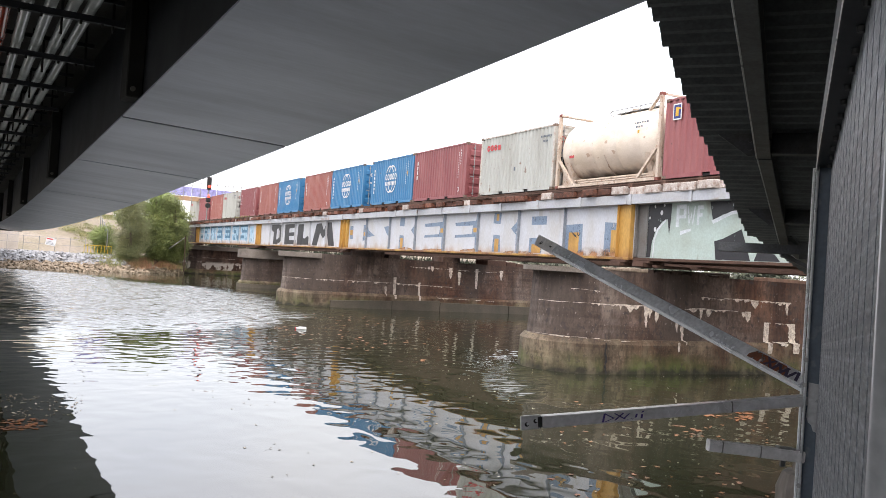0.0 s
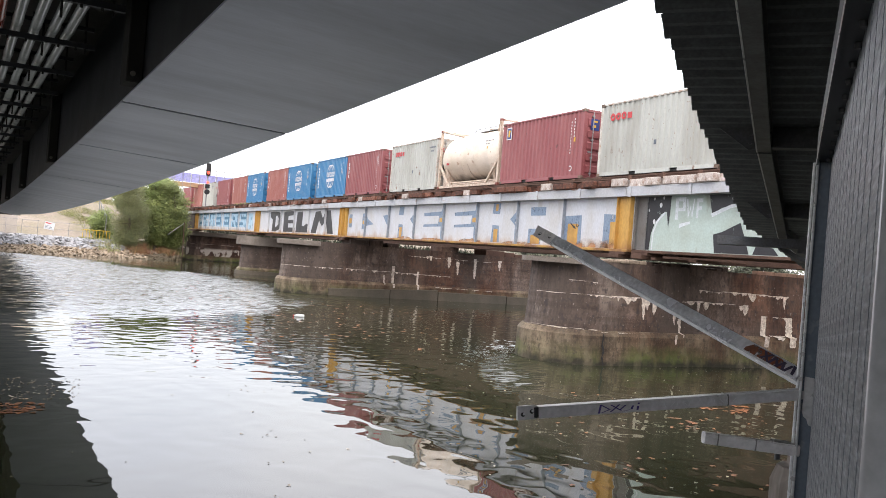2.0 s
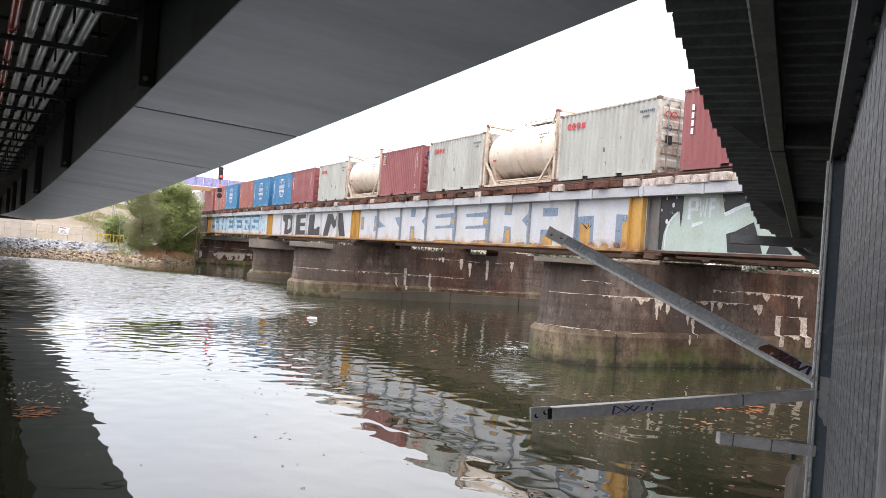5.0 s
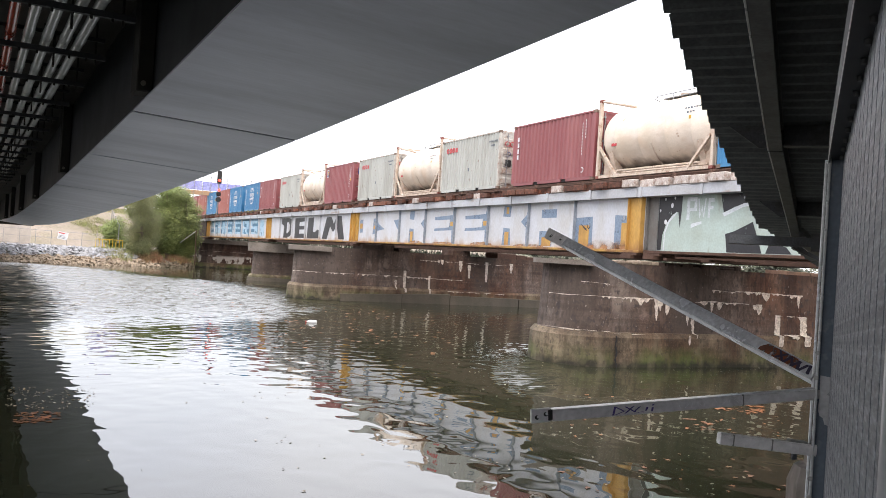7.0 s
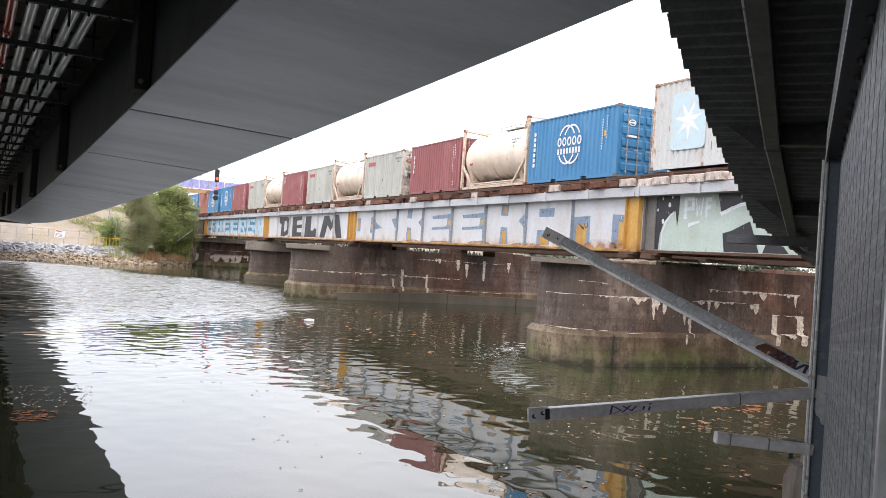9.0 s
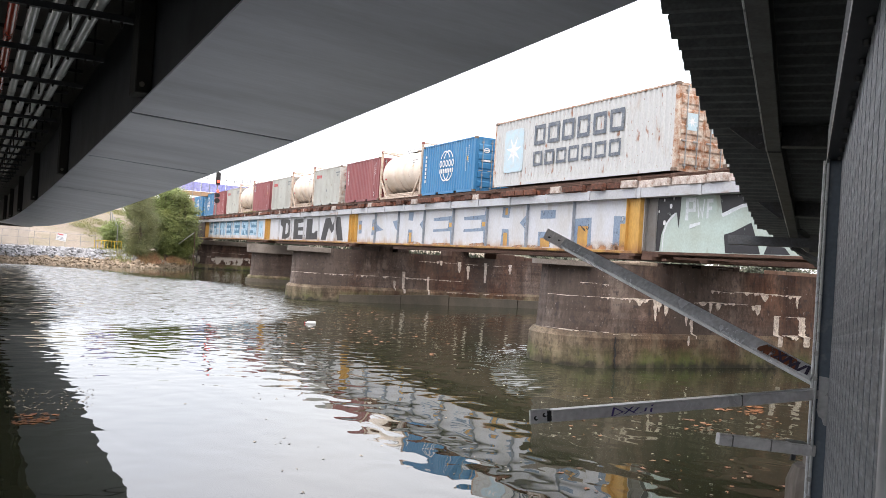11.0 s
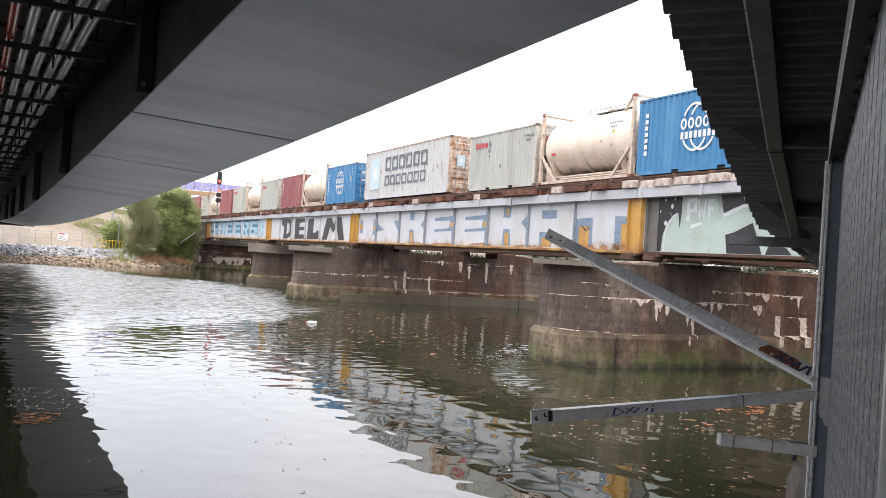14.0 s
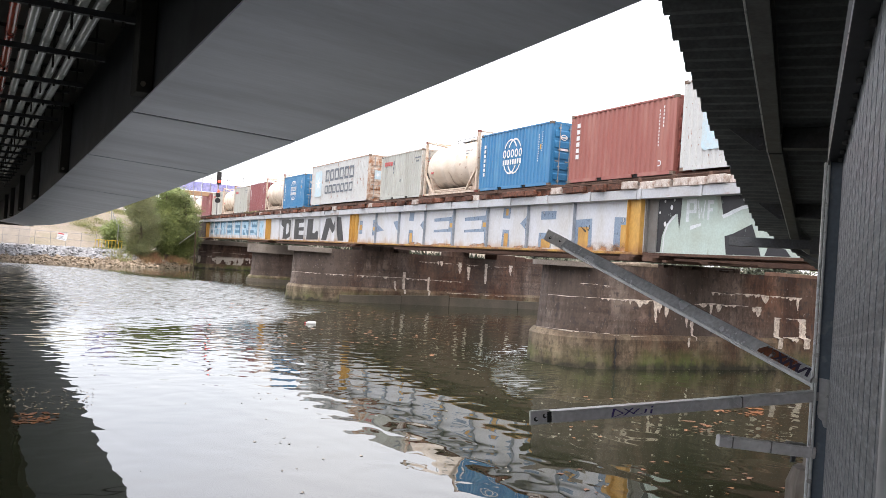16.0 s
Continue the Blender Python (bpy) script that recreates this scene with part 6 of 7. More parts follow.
def lathe_x(bm, x, y, z, r, w, n=18):
    a = [bm.verts.new((x, y + r * math.cos(2 * math.pi * i / n), z + r * math.sin(2 * math.pi * i / n))) for i in range(n)]
    b = [bm.verts.new((x + w, v.co.y, v.co.z)) for v in a]
    bm.faces.new(a)
    bm.faces.new(b[::-1])
    for i in range(n):
        bm.faces.new((a[i], b[i], b[(i + 1) % n], a[(i + 1) % n]))


GREY_LABEL = "pale grey steel shipping container with a red emblem"
RED_LABEL = "maroon corrugated steel shipping container"
BLUE_LABEL = "blue corrugated shipping container with a white globe emblem"
TANK_LABEL = "cream tank barrel in a cream steel frame"
container(-79.0, WHITE_BOX, "tall white shipping container with a pale blue emblem", 12.192, 3.01, "star")
container(-66.5, FADED_BOX, "faded red shipping container with a column of white writing", emblem="column")
container(-59.03, BLUE_BOX, BLUE_LABEL, emblem="globe")
tank(-52.68, TANK_LABEL)
container(-46.26, GREY_BOX, "pale grey shipping container with red and dark emblems", emblem="red_marked", end_mat=GREY_RUSTY)
container(-38.0, WHITE_BOX, "tall rust-streaked white container with star emblem", 12.192, 3.01, "star", RUSTY_END)
container(-23.92, BLUE_BOX, BLUE_LABEL, emblem="globe")
tank(-17.68, TANK_LABEL)
container(-11.43, RED_BOX, RED_LABEL, emblem="slash")
container(-4.15, GREY_BOX, GREY_LABEL, emblem="red", end_mat=GREY_RUSTY)
tank(2.10, TANK_LABEL)
container(8.35, GREY_BOX, GREY_LABEL, emblem="red", end_mat=GREY_RUSTY)
container(15.42, RED_BOX, "maroon shipping container with a small navy emblem", emblem="flag")
tank(21.70, TANK_LABEL)
container(27.99, GREY_BOX, GREY_LABEL, emblem="red", end_mat=GREY_RUSTY)
container(35.44, RED_BOX, RED_LABEL, emblem="slash")
container(41.65, BLUE_BOX, BLUE_LABEL, emblem="globe")
container(49.17, BLUE_BOX, BLUE_LABEL, emblem="globe")
container(55.41, FADED_BOX, "faded red shipping container with white markings", emblem="slash")
container(62.81, BLUE_BOX, BLUE_LABEL, emblem="globe")
container(69.05, FADED_BOX, "faded red shipping container with white markings", emblem="slash")
container(76.4, RED_BOX, RED_LABEL, emblem="slash")
container(84.6, GREY_BOX, GREY_LABEL, emblem="red")
container(91.0, FADED_BOX, "faded red shipping container with white markings", emblem="slash")
container(98.4, RED_BOX, RED_LABEL, emblem="slash")
container(104.7, GREY_BOX, GREY_LABEL, emblem="red")
for a, b in ((-79.0, -60.44), (-59.03, -40.2), (-38.0, -25.8), (-23.92, -5.37), (-4.15, 14.41), (15.42, 34.05), (35.44, 47.7), (49.17, 61.47), (62.81, 75.1), (76.4, 90.66), (91.0, 110.8)):
    wagon(a, b)


# ---- the road bridge overhead ----
ROAD = pose(0, 0, EZ, 0, 0, 3.337)
XL, XR = 1.43, 3.261   # the two edges of the box girder's soffit


def soffit_z(s, side):
    s = min(max(s, -25), 46)
    return 1.861 - 0.0550 * s + 0.000564 * s * s - (0.10 + 0.0018 * s) * side


def box_girder():
    th = empty("box_girder", ROAD, "grey painted steel box girder of the road bridge", "bridge girder")
    joints = [-14, -6, 9.66, 13.62, 19.4, 27, 36, 46, 57, 68]
    for a, b in zip(joints, joints[1:]):
        bm = bmesh.new()
        n = max(2, int((b - a) / 2))
        rows = []
        for i in range(n + 1):
            s = a + 0.035 + (b - a - 0.07) * i / n
            q = s - 0.18
            zl, zr_ = soffit_z(s, 0), soffit_z(q, 1)
            rows.append([bm.verts.new(c) for c in ((XL, s, zl), (XR, q, zr_), (XR, q, zr_ + 0.02), (XL, s, zl + 0.02))])
        for p, q in zip(rows, rows[1:]):
            for k in range(4):
                bm.faces.new((p[k], q[k], q[(k + 1) % 4], p[(k + 1) % 4]))
        bm.faces.new(rows[0][::-1])
        bm.faces.new(rows[-1])
        part("soffit_plate", bm, SOFFIT, th)
    # the inner web is coloured darker than the outer one, for its shade
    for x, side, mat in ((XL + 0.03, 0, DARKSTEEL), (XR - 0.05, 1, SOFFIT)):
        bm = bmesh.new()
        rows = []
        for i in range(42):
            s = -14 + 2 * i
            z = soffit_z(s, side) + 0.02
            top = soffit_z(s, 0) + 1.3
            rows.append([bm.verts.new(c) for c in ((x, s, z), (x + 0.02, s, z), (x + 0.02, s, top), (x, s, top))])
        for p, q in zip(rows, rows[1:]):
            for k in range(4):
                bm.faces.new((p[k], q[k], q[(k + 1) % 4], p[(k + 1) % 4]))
        part("web", bm, mat, th, "grey steel web coloured dark for its shade" if side == 0 else "")
    # dark backing strips in the gaps between the plates
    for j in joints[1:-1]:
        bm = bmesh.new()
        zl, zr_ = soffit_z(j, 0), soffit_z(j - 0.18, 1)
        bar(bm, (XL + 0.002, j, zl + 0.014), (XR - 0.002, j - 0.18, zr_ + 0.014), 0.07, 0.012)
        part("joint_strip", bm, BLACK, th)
    # web stiffeners with a bolted foot, coloured black for the shade they stand in
    for j in (0.5, 8.65, 16.9, 25.0, 33.0, 41.0, 49.0):
        z = soffit_z(j, 0)
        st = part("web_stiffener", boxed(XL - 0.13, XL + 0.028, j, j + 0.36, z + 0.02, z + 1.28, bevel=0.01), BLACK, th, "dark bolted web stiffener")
        bm = bmesh.new()
        tube(bm, (XL - 0.07, j, z + 0.1), (XL - 0.07, j - 0.03, z + 0.1), 0.026, 8)
        part("bolt", bm, GREY_PLATE, st)


box_girder()


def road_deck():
    th = empty("bridge_deck", ROAD, "concrete deck slabs of the road bridge, coloured dark for shade", "bridge deck")
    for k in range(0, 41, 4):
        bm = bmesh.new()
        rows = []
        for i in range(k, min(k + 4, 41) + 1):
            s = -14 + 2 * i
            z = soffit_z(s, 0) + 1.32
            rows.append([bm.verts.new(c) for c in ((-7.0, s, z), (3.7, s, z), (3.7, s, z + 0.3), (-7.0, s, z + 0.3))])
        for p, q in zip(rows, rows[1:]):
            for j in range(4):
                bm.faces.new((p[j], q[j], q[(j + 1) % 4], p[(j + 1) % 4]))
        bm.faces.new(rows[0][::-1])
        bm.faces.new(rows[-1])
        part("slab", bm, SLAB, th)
    # plain second girder, added out of view to close the space under the deck
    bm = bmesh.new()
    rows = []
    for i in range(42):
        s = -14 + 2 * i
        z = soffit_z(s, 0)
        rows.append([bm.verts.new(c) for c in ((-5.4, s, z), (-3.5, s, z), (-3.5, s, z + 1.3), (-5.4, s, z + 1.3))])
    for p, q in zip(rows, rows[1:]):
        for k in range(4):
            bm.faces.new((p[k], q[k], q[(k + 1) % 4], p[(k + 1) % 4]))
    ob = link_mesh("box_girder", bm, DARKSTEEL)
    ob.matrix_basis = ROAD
    tagged(ob, "unseen dark box girder added under the road deck", "bridge girder")


road_deck()


def crosshead():
    bm = bmesh.new()
    box(bm, -7.2, 3.7, 66.5, 68.4, soffit_z(60, 1) - 0.02, soffit_z(60, 0) + 1.3)
    ob = link_mesh("crosshead", bm, SLAB)
    ob.matrix_basis = ROAD
    tagged(ob, "concrete crosshead wall at the end of the road bridge", "wall", kind="structure")


crosshead()


def conduits():
    """Service pipes slung under the deck on cross hangers."""
    z = 2.0
    kinds = ((0.19, CONDUIT_RED, "red plastic service conduit"), (0.352, CONDUIT, "grey plastic service conduit"), (0.525, CONDUIT, "grey plastic service conduit"),
             (0.69, CONDUIT, "grey plastic service conduit"), (0.832, CONDUIT, "grey plastic service conduit"), (0.01, CONDUIT_RED, "red plastic service conduit"))
    for x, mat, label in kinds:
        bm = bmesh.new()
        s, prof = -6.0, []
        while s < 44:
            prof += [(s, 0.049), (s + 1.62, 0.049), (s + 1.66, 0.053), (s + 1.90, 0.054), (s + 1.935, 0.049)]
            s += 1.94
        lathe(bm, prof, x, z, 20)
        ob = link_mesh("service_conduit", bm, mat, True)
        ob.matrix_basis = ROAD
        tagged(ob, label, "conduit", "service conduits")
    s = 1.94
    while s < 44:
        th = empty("conduit_hanger", ROAD @ pose(0, s, z), "dark steel hanger under the service conduits", "hanger", "conduit hangers")
        part("crossbar", boxed(-0.3, 1.12, -0.03, 0.03, -0.115, -0.06), DARKSTEEL, th)
        part("upper_bar", boxed(-0.3, 1.1, -0.025, 0.025, 0.08, 0.12), DARKSTEEL, th)
        for x in (-0.12, 0.61, 1.02):
            bm = bmesh.new()
            tube(bm, (x, 0, -0.26 if x == 0.61 else -0.17), (x, 0, 0.9), 0.011, 6)
            part("rod", bm, BLACK, th)
        for x in (0.28, 0.45, 0.76, 0.93):
            bm = bmesh.new()
            tube(bm, (x, -0.012, -0.145), (x, -0.012, -0.06), 0.012, 6)
            part("clip_bolt", bm, BLACK, th)
        s += 1.94


conduits()


# ---- the ramp overhead and its screen ----
def frame_of(azimuth, elevation, origin):
    a, e = radians(azimuth), radians(elevation)
    w = Vector((math.sin(a) * math.cos(e), math.cos(a) * math.cos(e), math.sin(e)))
    u = Vector((math.cos(a), -math.sin(a), 0))
    n = u.cross(w)
    m = Matrix((u, w, n)).transposed().to_4x4()
    m.translation = origin
    return m


RAMP = frame_of(49.72, -4.07, Vector((0, 0, EZ)))
KINK = 7.0
RAMP2 = frame_of(51.44, -5.65, RAMP @ Vector((0, KINK, 0)))
RAMP3 = frame_of(60.5, -6.0, RAMP2 @ Vector((0, 5.0, 0)))
DECK = 1.70


def decking(u0, u1, s0, s1, z):
    """Folded steel deck sheets, lapped, their ribs running across the walk."""
    bm = bmesh.new()
    p = 0.2
    n = int((s1 - s0) / p)
    lo = []
    for i in range(n + 1):
        b = s0 + i * p
        lo += [(b, 0.062), (b + 0.03, 0.060), (b + 0.09, 0.044), (b + 0.165, 0.006), (b + 0.198, 0.0)]
    edge = [0.012 * math.sin(i * 2.4) for i in range(n + 1)]
    rows = [[bm.verts.new((u + (edge[k // 5] if u == u0 else 0), s, z + d)) for k, (s, d) in enumerate(lo)] for u in (u0, u1)]
    rows2 = [[bm.verts.new((u + (edge[k // 5] if u == u0 else 0), s, z + d + 0.012)) for k, (s, d) in enumerate(lo)] for u in (u0, u1)]
    for k in range(len(lo) - 1):
        bm.faces.new((rows[0][k], rows[0][k + 1], rows[1][k + 1], rows[1][k]))
        bm.faces.new((rows2[0][k], rows2[1][k], rows2[1][k + 1], rows2[0][k + 1]))
        bm.faces.new((rows[0][k], rows2[0][k], rows2[0][k + 1], rows[0][k + 1]))
    return bm


def ramp_flight(m, s0, s1, crossings, label, right=0.49):
    th = empty("ramp_walkway", m, label, "walkway", "ramp flights")
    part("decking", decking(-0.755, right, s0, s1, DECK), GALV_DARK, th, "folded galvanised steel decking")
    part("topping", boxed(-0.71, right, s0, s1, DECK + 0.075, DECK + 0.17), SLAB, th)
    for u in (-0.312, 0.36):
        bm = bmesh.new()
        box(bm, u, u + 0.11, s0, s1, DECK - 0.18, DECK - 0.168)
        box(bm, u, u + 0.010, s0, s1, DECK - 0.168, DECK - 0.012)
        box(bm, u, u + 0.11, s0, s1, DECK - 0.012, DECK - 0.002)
        part("beam", bm, GALV_BEAM, th, "stained galvanised channel beam, darkened for shade")
        # thin pale rod added along the beam's edge as its lit line
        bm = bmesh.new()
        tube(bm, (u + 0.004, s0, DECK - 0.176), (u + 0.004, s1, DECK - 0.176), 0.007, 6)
        part("beam_lit_edge", bm, GALV, th)
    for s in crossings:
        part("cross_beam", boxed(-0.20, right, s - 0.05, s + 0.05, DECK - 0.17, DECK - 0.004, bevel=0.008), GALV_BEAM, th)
        bm = bmesh.new()
        pts = [(-0.61, DECK - 0.004), (-0.316, DECK - 0.004), (-0.316, DECK - 0.18), (-0.37, DECK - 0.185)]
        a = [bm.verts.new((u, s - 0.008, z)) for u, z in pts]
        b = [bm.verts.new((u, s + 0.008, z)) for u, z in pts]
        bm.faces.new(a)
        bm.faces.new(b[::-1])
        for i in range(4):
            bm.faces.new((a[i], b[i], b[(i + 1) % 4], a[(i + 1) % 4]))
        br = part("bracket", bm, GALV_BEAM, th)
        for z in (DECK - 0.06, DECK - 0.13):
            bm = bmesh.new()
            tube(bm, (-0.36, s - 0.008, z), (-0.36, s - 0.03, z), 0.016, 6)
            part("bolt", bm, GALV_BEAM, br)
    return th


ramp_flight(RAMP, -1.0, KINK, (0.9, 6.9), "overhead ramp of galvanised decking on steel beams")
ramp_flight(RAMP2, 0.0, 5.0, (3.1,), "middle overhead ramp flight of galvanised decking")
ramp_flight(RAMP3, 0.0, 4.0, (1.4,), "far overhead ramp flight of galvanised decking")


def cross_bearer():
    th = empty("cross_bearer", RAMP2 @ pose(0, 4.5, 1.38), "galvanised bearer under the far ramp flight", "bearer")
    bm = bmesh.new()
    box(bm, -1.06, 1.4, 0.0, 0.008, 0.0, 0.12)
    box(bm, -1.06, 1.4, 0.008, 0.07, 0.112, 0.12)
    box(bm, -1.06, 1.4, 0.008, 0.07, 0.0, 0.008)
    part("channel", bm, GALV_BEAM, th)
    bm = bmesh.new()
    bar(bm, (-0.28, 0.05, 0.0), (0.14, 0.2, -0.18), 0.05)
    part("strut", bm, GALV_BEAM, th)
    part("end_plate", boxed(-0.06, 0.06, -0.02, 0.0, -0.06, 0.16), GALV_BEAM, th)


cross_bearer()


def screen():
    """The barred side screen and its sloping head channel."""
    th = empty("bar_screen", RAMP, "galvanised screen of close upright bars", "screen")
    bm = bmesh.new()
    box(bm, 0.055, 0.061, 0.3, 2.9, 0.585, 0.70)
    box(bm, 0.061, 0.12, 0.3, 2.9, 0.692, 0.70)
    box(bm, 0.061, 0.1015, 0.3, 2.9, 0.598, 0.604)
    # galvanised, but given a near-black colour for the shade under the ramp
    part("head_channel", bm, DARKSTEEL, th, "galvanised head channel coloured dark for shade")
    # pale rod that draws the bright light on the channel's lip
    bm = bmesh.new()
    tube(bm, (0.057, 0.3, 0.590), (0.057, 2.9, 0.590), 0.004, 6)
    part("lit_channel_lip", bm, GALV, th)
    first = stud = None
    s = 0.42
    while s < 2.86:
        if first is None:
            bm = bmesh.new()
            bar(bm, (0.110, 0.16, -2.2), (0.110, -0.043, 0.66), 0.024, 0.1194, (0, 1, 0))
            bmesh.ops.bevel(bm, geom=[e for e in bm.edges if e.calc_length() > 1], offset=0.007, segments=3, affect="EDGES")
            first = part("bar", bm, GALV_SCREEN, th)
            first.matrix_basis = pose(0, s, 0)
            bm = bmesh.new()
            tube(bm, (0.0925, 0, 0.597), (0.0925, 0, 0.586), 0.0095, 12, 0.007)
            stud = part("stud", bm, GALV_BEAM, th)
            stud.matrix_basis = pose(0, s, 0)
        else:
            again("bar", first, th, pose(0, s, 0))
            again("stud", stud, th, pose(0, s, 0))
        s += 0.12
    bm = bmesh.new()
    tube(bm, (0.075, 0.829, -2.2), (0.075, 0.623, 0.70), 0.018, 20)
    part("upright", bm, GALV, th, "smooth round galvanised upright", smooth=True)


screen()


def post():
    at = RAMP @ Vector((0.062, 2.90, 0.30))
    p = empty("screen_post", pose(*at, 0, 0, -49.72), "slate blue steel channel post with a pale patch", "post")
    bm = bmesh.new()
    box(bm, 0.0, 0.048, 0.0, 0.006, -2.2, 0.30)
    box(bm, 0.048, 0.054, -0.04, 0.006, -2.2, 0.30)
    part("channel", bm, SLATE, p)
    part("edge", boxed(-0.006, 0.003, -0.016, 0.006, -2.2, 0.34, bevel=0.002), GALV, p, "pale galvanised edge")
    part("back_flange", boxed(-0.016, -0.0065, 0.02, 0.03, -2.2, 0.30, bevel=0.002), STAY, p, "grey outer flange")
    # pale patch with a ragged outline on the slate blue face
    bm = bmesh.new()
    pts = [(0.008, -0.392), (0.009, -0.46), (0.006, -0.50), (0.012, -0.520), (0.022, -0.527), (0.028, -0.546), (0.046, -0.552), (0.046, -0.396)]
    vs = [bm.verts.new((u, -0.002, z)) for u, z in pts]
    bm.faces.new(vs)
    part("pale_patch", bm, GALV, p, "ragged pale patch on the channel")
    for z in (-0.32, -0.40, -0.72, -0.78):
        bm = bmesh.new()
        tube(bm, (-0.004, -0.012, z), (-0.004, -0.02, z), 0.008, 6)
        part("bolt", bm, STEEL, p)


post()


def polar(azimuth, elevation, r):
    a = radians(azimuth)
    return Vector((r * math.sin(a), r * math.cos(a), EZ + r * math.tan(radians(elevation))))


def rounded_bar(a, b, w, up=(0, 0, 1)):
    bm = bmesh.new()
    bar(bm, a, b, w, None, up)
    long_edges = [e for e in bm.edges if e.calc_length() > w * 3]
    bmesh.ops.bevel(bm, geom=long_edges, offset=w * 0.11, segments=2, affect="EDGES")
    return bm


def stay_bar(label, a, b, w, flat, marks=(), metal=None, rust=(), roll=0, bands=(), scratches=(), ink_of_marks=None):
    """A loose square tube from a to b, with a flattened end at a, paint strokes, rust and scratches on its seen side."""
    th = empty("stay_bar", Matrix.Identity(4), label, "bar", "loose stay bars")
    d = (b - a).normalized()
    up = Matrix.Rotation(radians(roll), 3, d) @ Vector((0, 0, 1))
    part("tube", rounded_bar(a + d * flat, b, w, up), metal or GALV, th)
    side = d.cross(up).normalized()
    top = side.cross(d)
    if side.dot(a - Vector((0, 0, EZ))) > 0:
        side = -side
    if flat:
        bm = bmesh.new()
        bar(bm, a, a + d * (flat - 0.004), 0.008, w * 1.2, Matrix.Rotation(radians(-roll * 0.6), 3, d) @ up)
        bmesh.ops.bevel(bm, geom=bm.edges[:], offset=0.002, segments=1, affect="EDGES")
        plate_end = part("flattened_end", bm, GALV_BAR, th, "flattened bolt-holed end")
        bm = bmesh.new()
        bar(bm, a + d * (flat - 0.012), a + d * flat, w * 0.55, w * 0.86, up)
        part("crimp", bm, BLACK, plate_end, "dark crimped throat of the tube")
        for f, h in ((0.28, -0.12), (0.70, 0.10)):
            bm = bmesh.new()
            c = a + d * flat * f + side * 0.0045 + top * (w * h)
            tube(bm, c, c + side * 0.002, w * 0.19, 12)
            hole = part("bolt_hole", bm, BLACK, plate_end)
            # small pale disc set off-centre on the black one
            bm = bmesh.new()
            c = c + side * 0.0022 + d * (w * 0.07) + top * (w * 0.05)
            tube(bm, c, c + side * 0.001, w * 0.12, 10)
            part("pale_rim", bm, INK_WHITE, plate_end)
    for f0, f1 in rust:
        bm = bmesh.new()
        n = 8
        lo = [a + (b - a) * (f0 + (f1 - f0) * i / n) + top * (w * -0.36) + side * (w / 2 + 0.001) for i in range(n + 1)]
        hi = [a + (b - a) * (f0 + (f1 - f0) * i / n) + top * (w * (0.36 if 0 < i < n else -0.1)) + side * (w / 2 + 0.001) for i in range(n + 1)]
        bm.faces.new([bm.verts.new(c) for c in lo + hi[::-1]])
        part("rust_patch", bm, STAY_RUST, th, "orange rust patch")
    for f in bands:
        c = a + (b - a) * f
        part("rust_band", rounded_bar(c, c + d * 0.004, w + 0.0012, up), GREY_PLATE, th, "dull stained weld band")
    if not flat:
        c = b - d * 0.085 + top * (w / 2 + 0.0035)
        bm = bmesh.new()
        bar(bm, c, c + d * 0.055, w * 0.9, 0.006, up)
        part("bracket", bm, GREY_PLATE, th, "dull bolted plate on the stub")
        c = b - d * 0.07 - top * (w / 2 + 0.011)
        bm = bmesh.new()
        bar(bm, c, c + d * 0.014, 0.012, 0.02, up)
        part("clip", bm, GALV_BEAM, th, "dark clip under the stub")
    for rows, ink, thick in ((marks, ink_of_marks or INK_PURPLE, 0.007), (scratches, INK_WHITE, 0.002)):
        for f0, f1, v0, v1 in rows:
            bm = bmesh.new()
            q = [a + (b - a) * f + top * (w * v) + side * (w / 2 + 0.0015) for f, v in ((f0, v0), (f0 + thick, v0), (f1 + thick, v1), (f1, v1))]
            bm.faces.new([bm.verts.new(c) for c in q])
            part("scratch" if ink is INK_WHITE else "paint_stroke", bm, ink, th)
    return th


SCRAWL = ((0.255, 0.262, -0.38, 0.36), (0.262, 0.292, 0.34, -0.1), (0.262, 0.295, -0.36, -0.06), (0.295, 0.325, -0.3, 0.30), (0.295, 0.33, 0.3, -0.25), (0.325, 0.345, -0.2, 0.20), (0.33, 0.345, 0.2, 0.18),
          (0.335, 0.36, -0.32, -0.22), (0.365, 0.37, -0.2, 0.12), (0.385, 0.388, -0.3, 0.05), (0.388, 0.392, 0.2, 0.34), (0.30, 0.36, -0.38, -0.34))
SCRATCH = [(0.48 + 0.022 * i, 0.485 + 0.022 * i + (0.012 if i % 2 else 0.0), -0.25 if i % 3 else 0.15, 0.2 if i % 3 else -0.2) for i in range(12)] + [(0.48, 0.70, -0.02, 0.06)]
SCRAWL2 = ((0.905, 0.925, -0.3, 0.35), (0.905, 0.925, 0.35, -0.35), (0.927, 0.935, -0.36, 0.3), (0.935, 0.948, 0.3, -0.3), (0.945, 0.958, -0.36, 0.3), (0.955, 0.962, 0.3, -0.36), (0.965, 0.975, -0.36, 0.3), (0.98, 0.985, 0.36, -0.3))
stay_bar("galvanised diagonal tube with a flattened bolted end", polar(33.25, 2.12, 4.25), polar(50.95, -6.02, 2.95), 0.048, 0.20, SCRAWL2, STAY, ((0.865, 0.965),), -38, (), (), INK_BLUEBLACK)
stay_bar("galvanised level tube with purple scrawl", polar(32.93, -10.4, 2.42), polar(50.95, -6.97, 2.93), 0.0345, 0.065, SCRAWL, GALV_BAR, (), 0, (0.71,), SCRATCH)
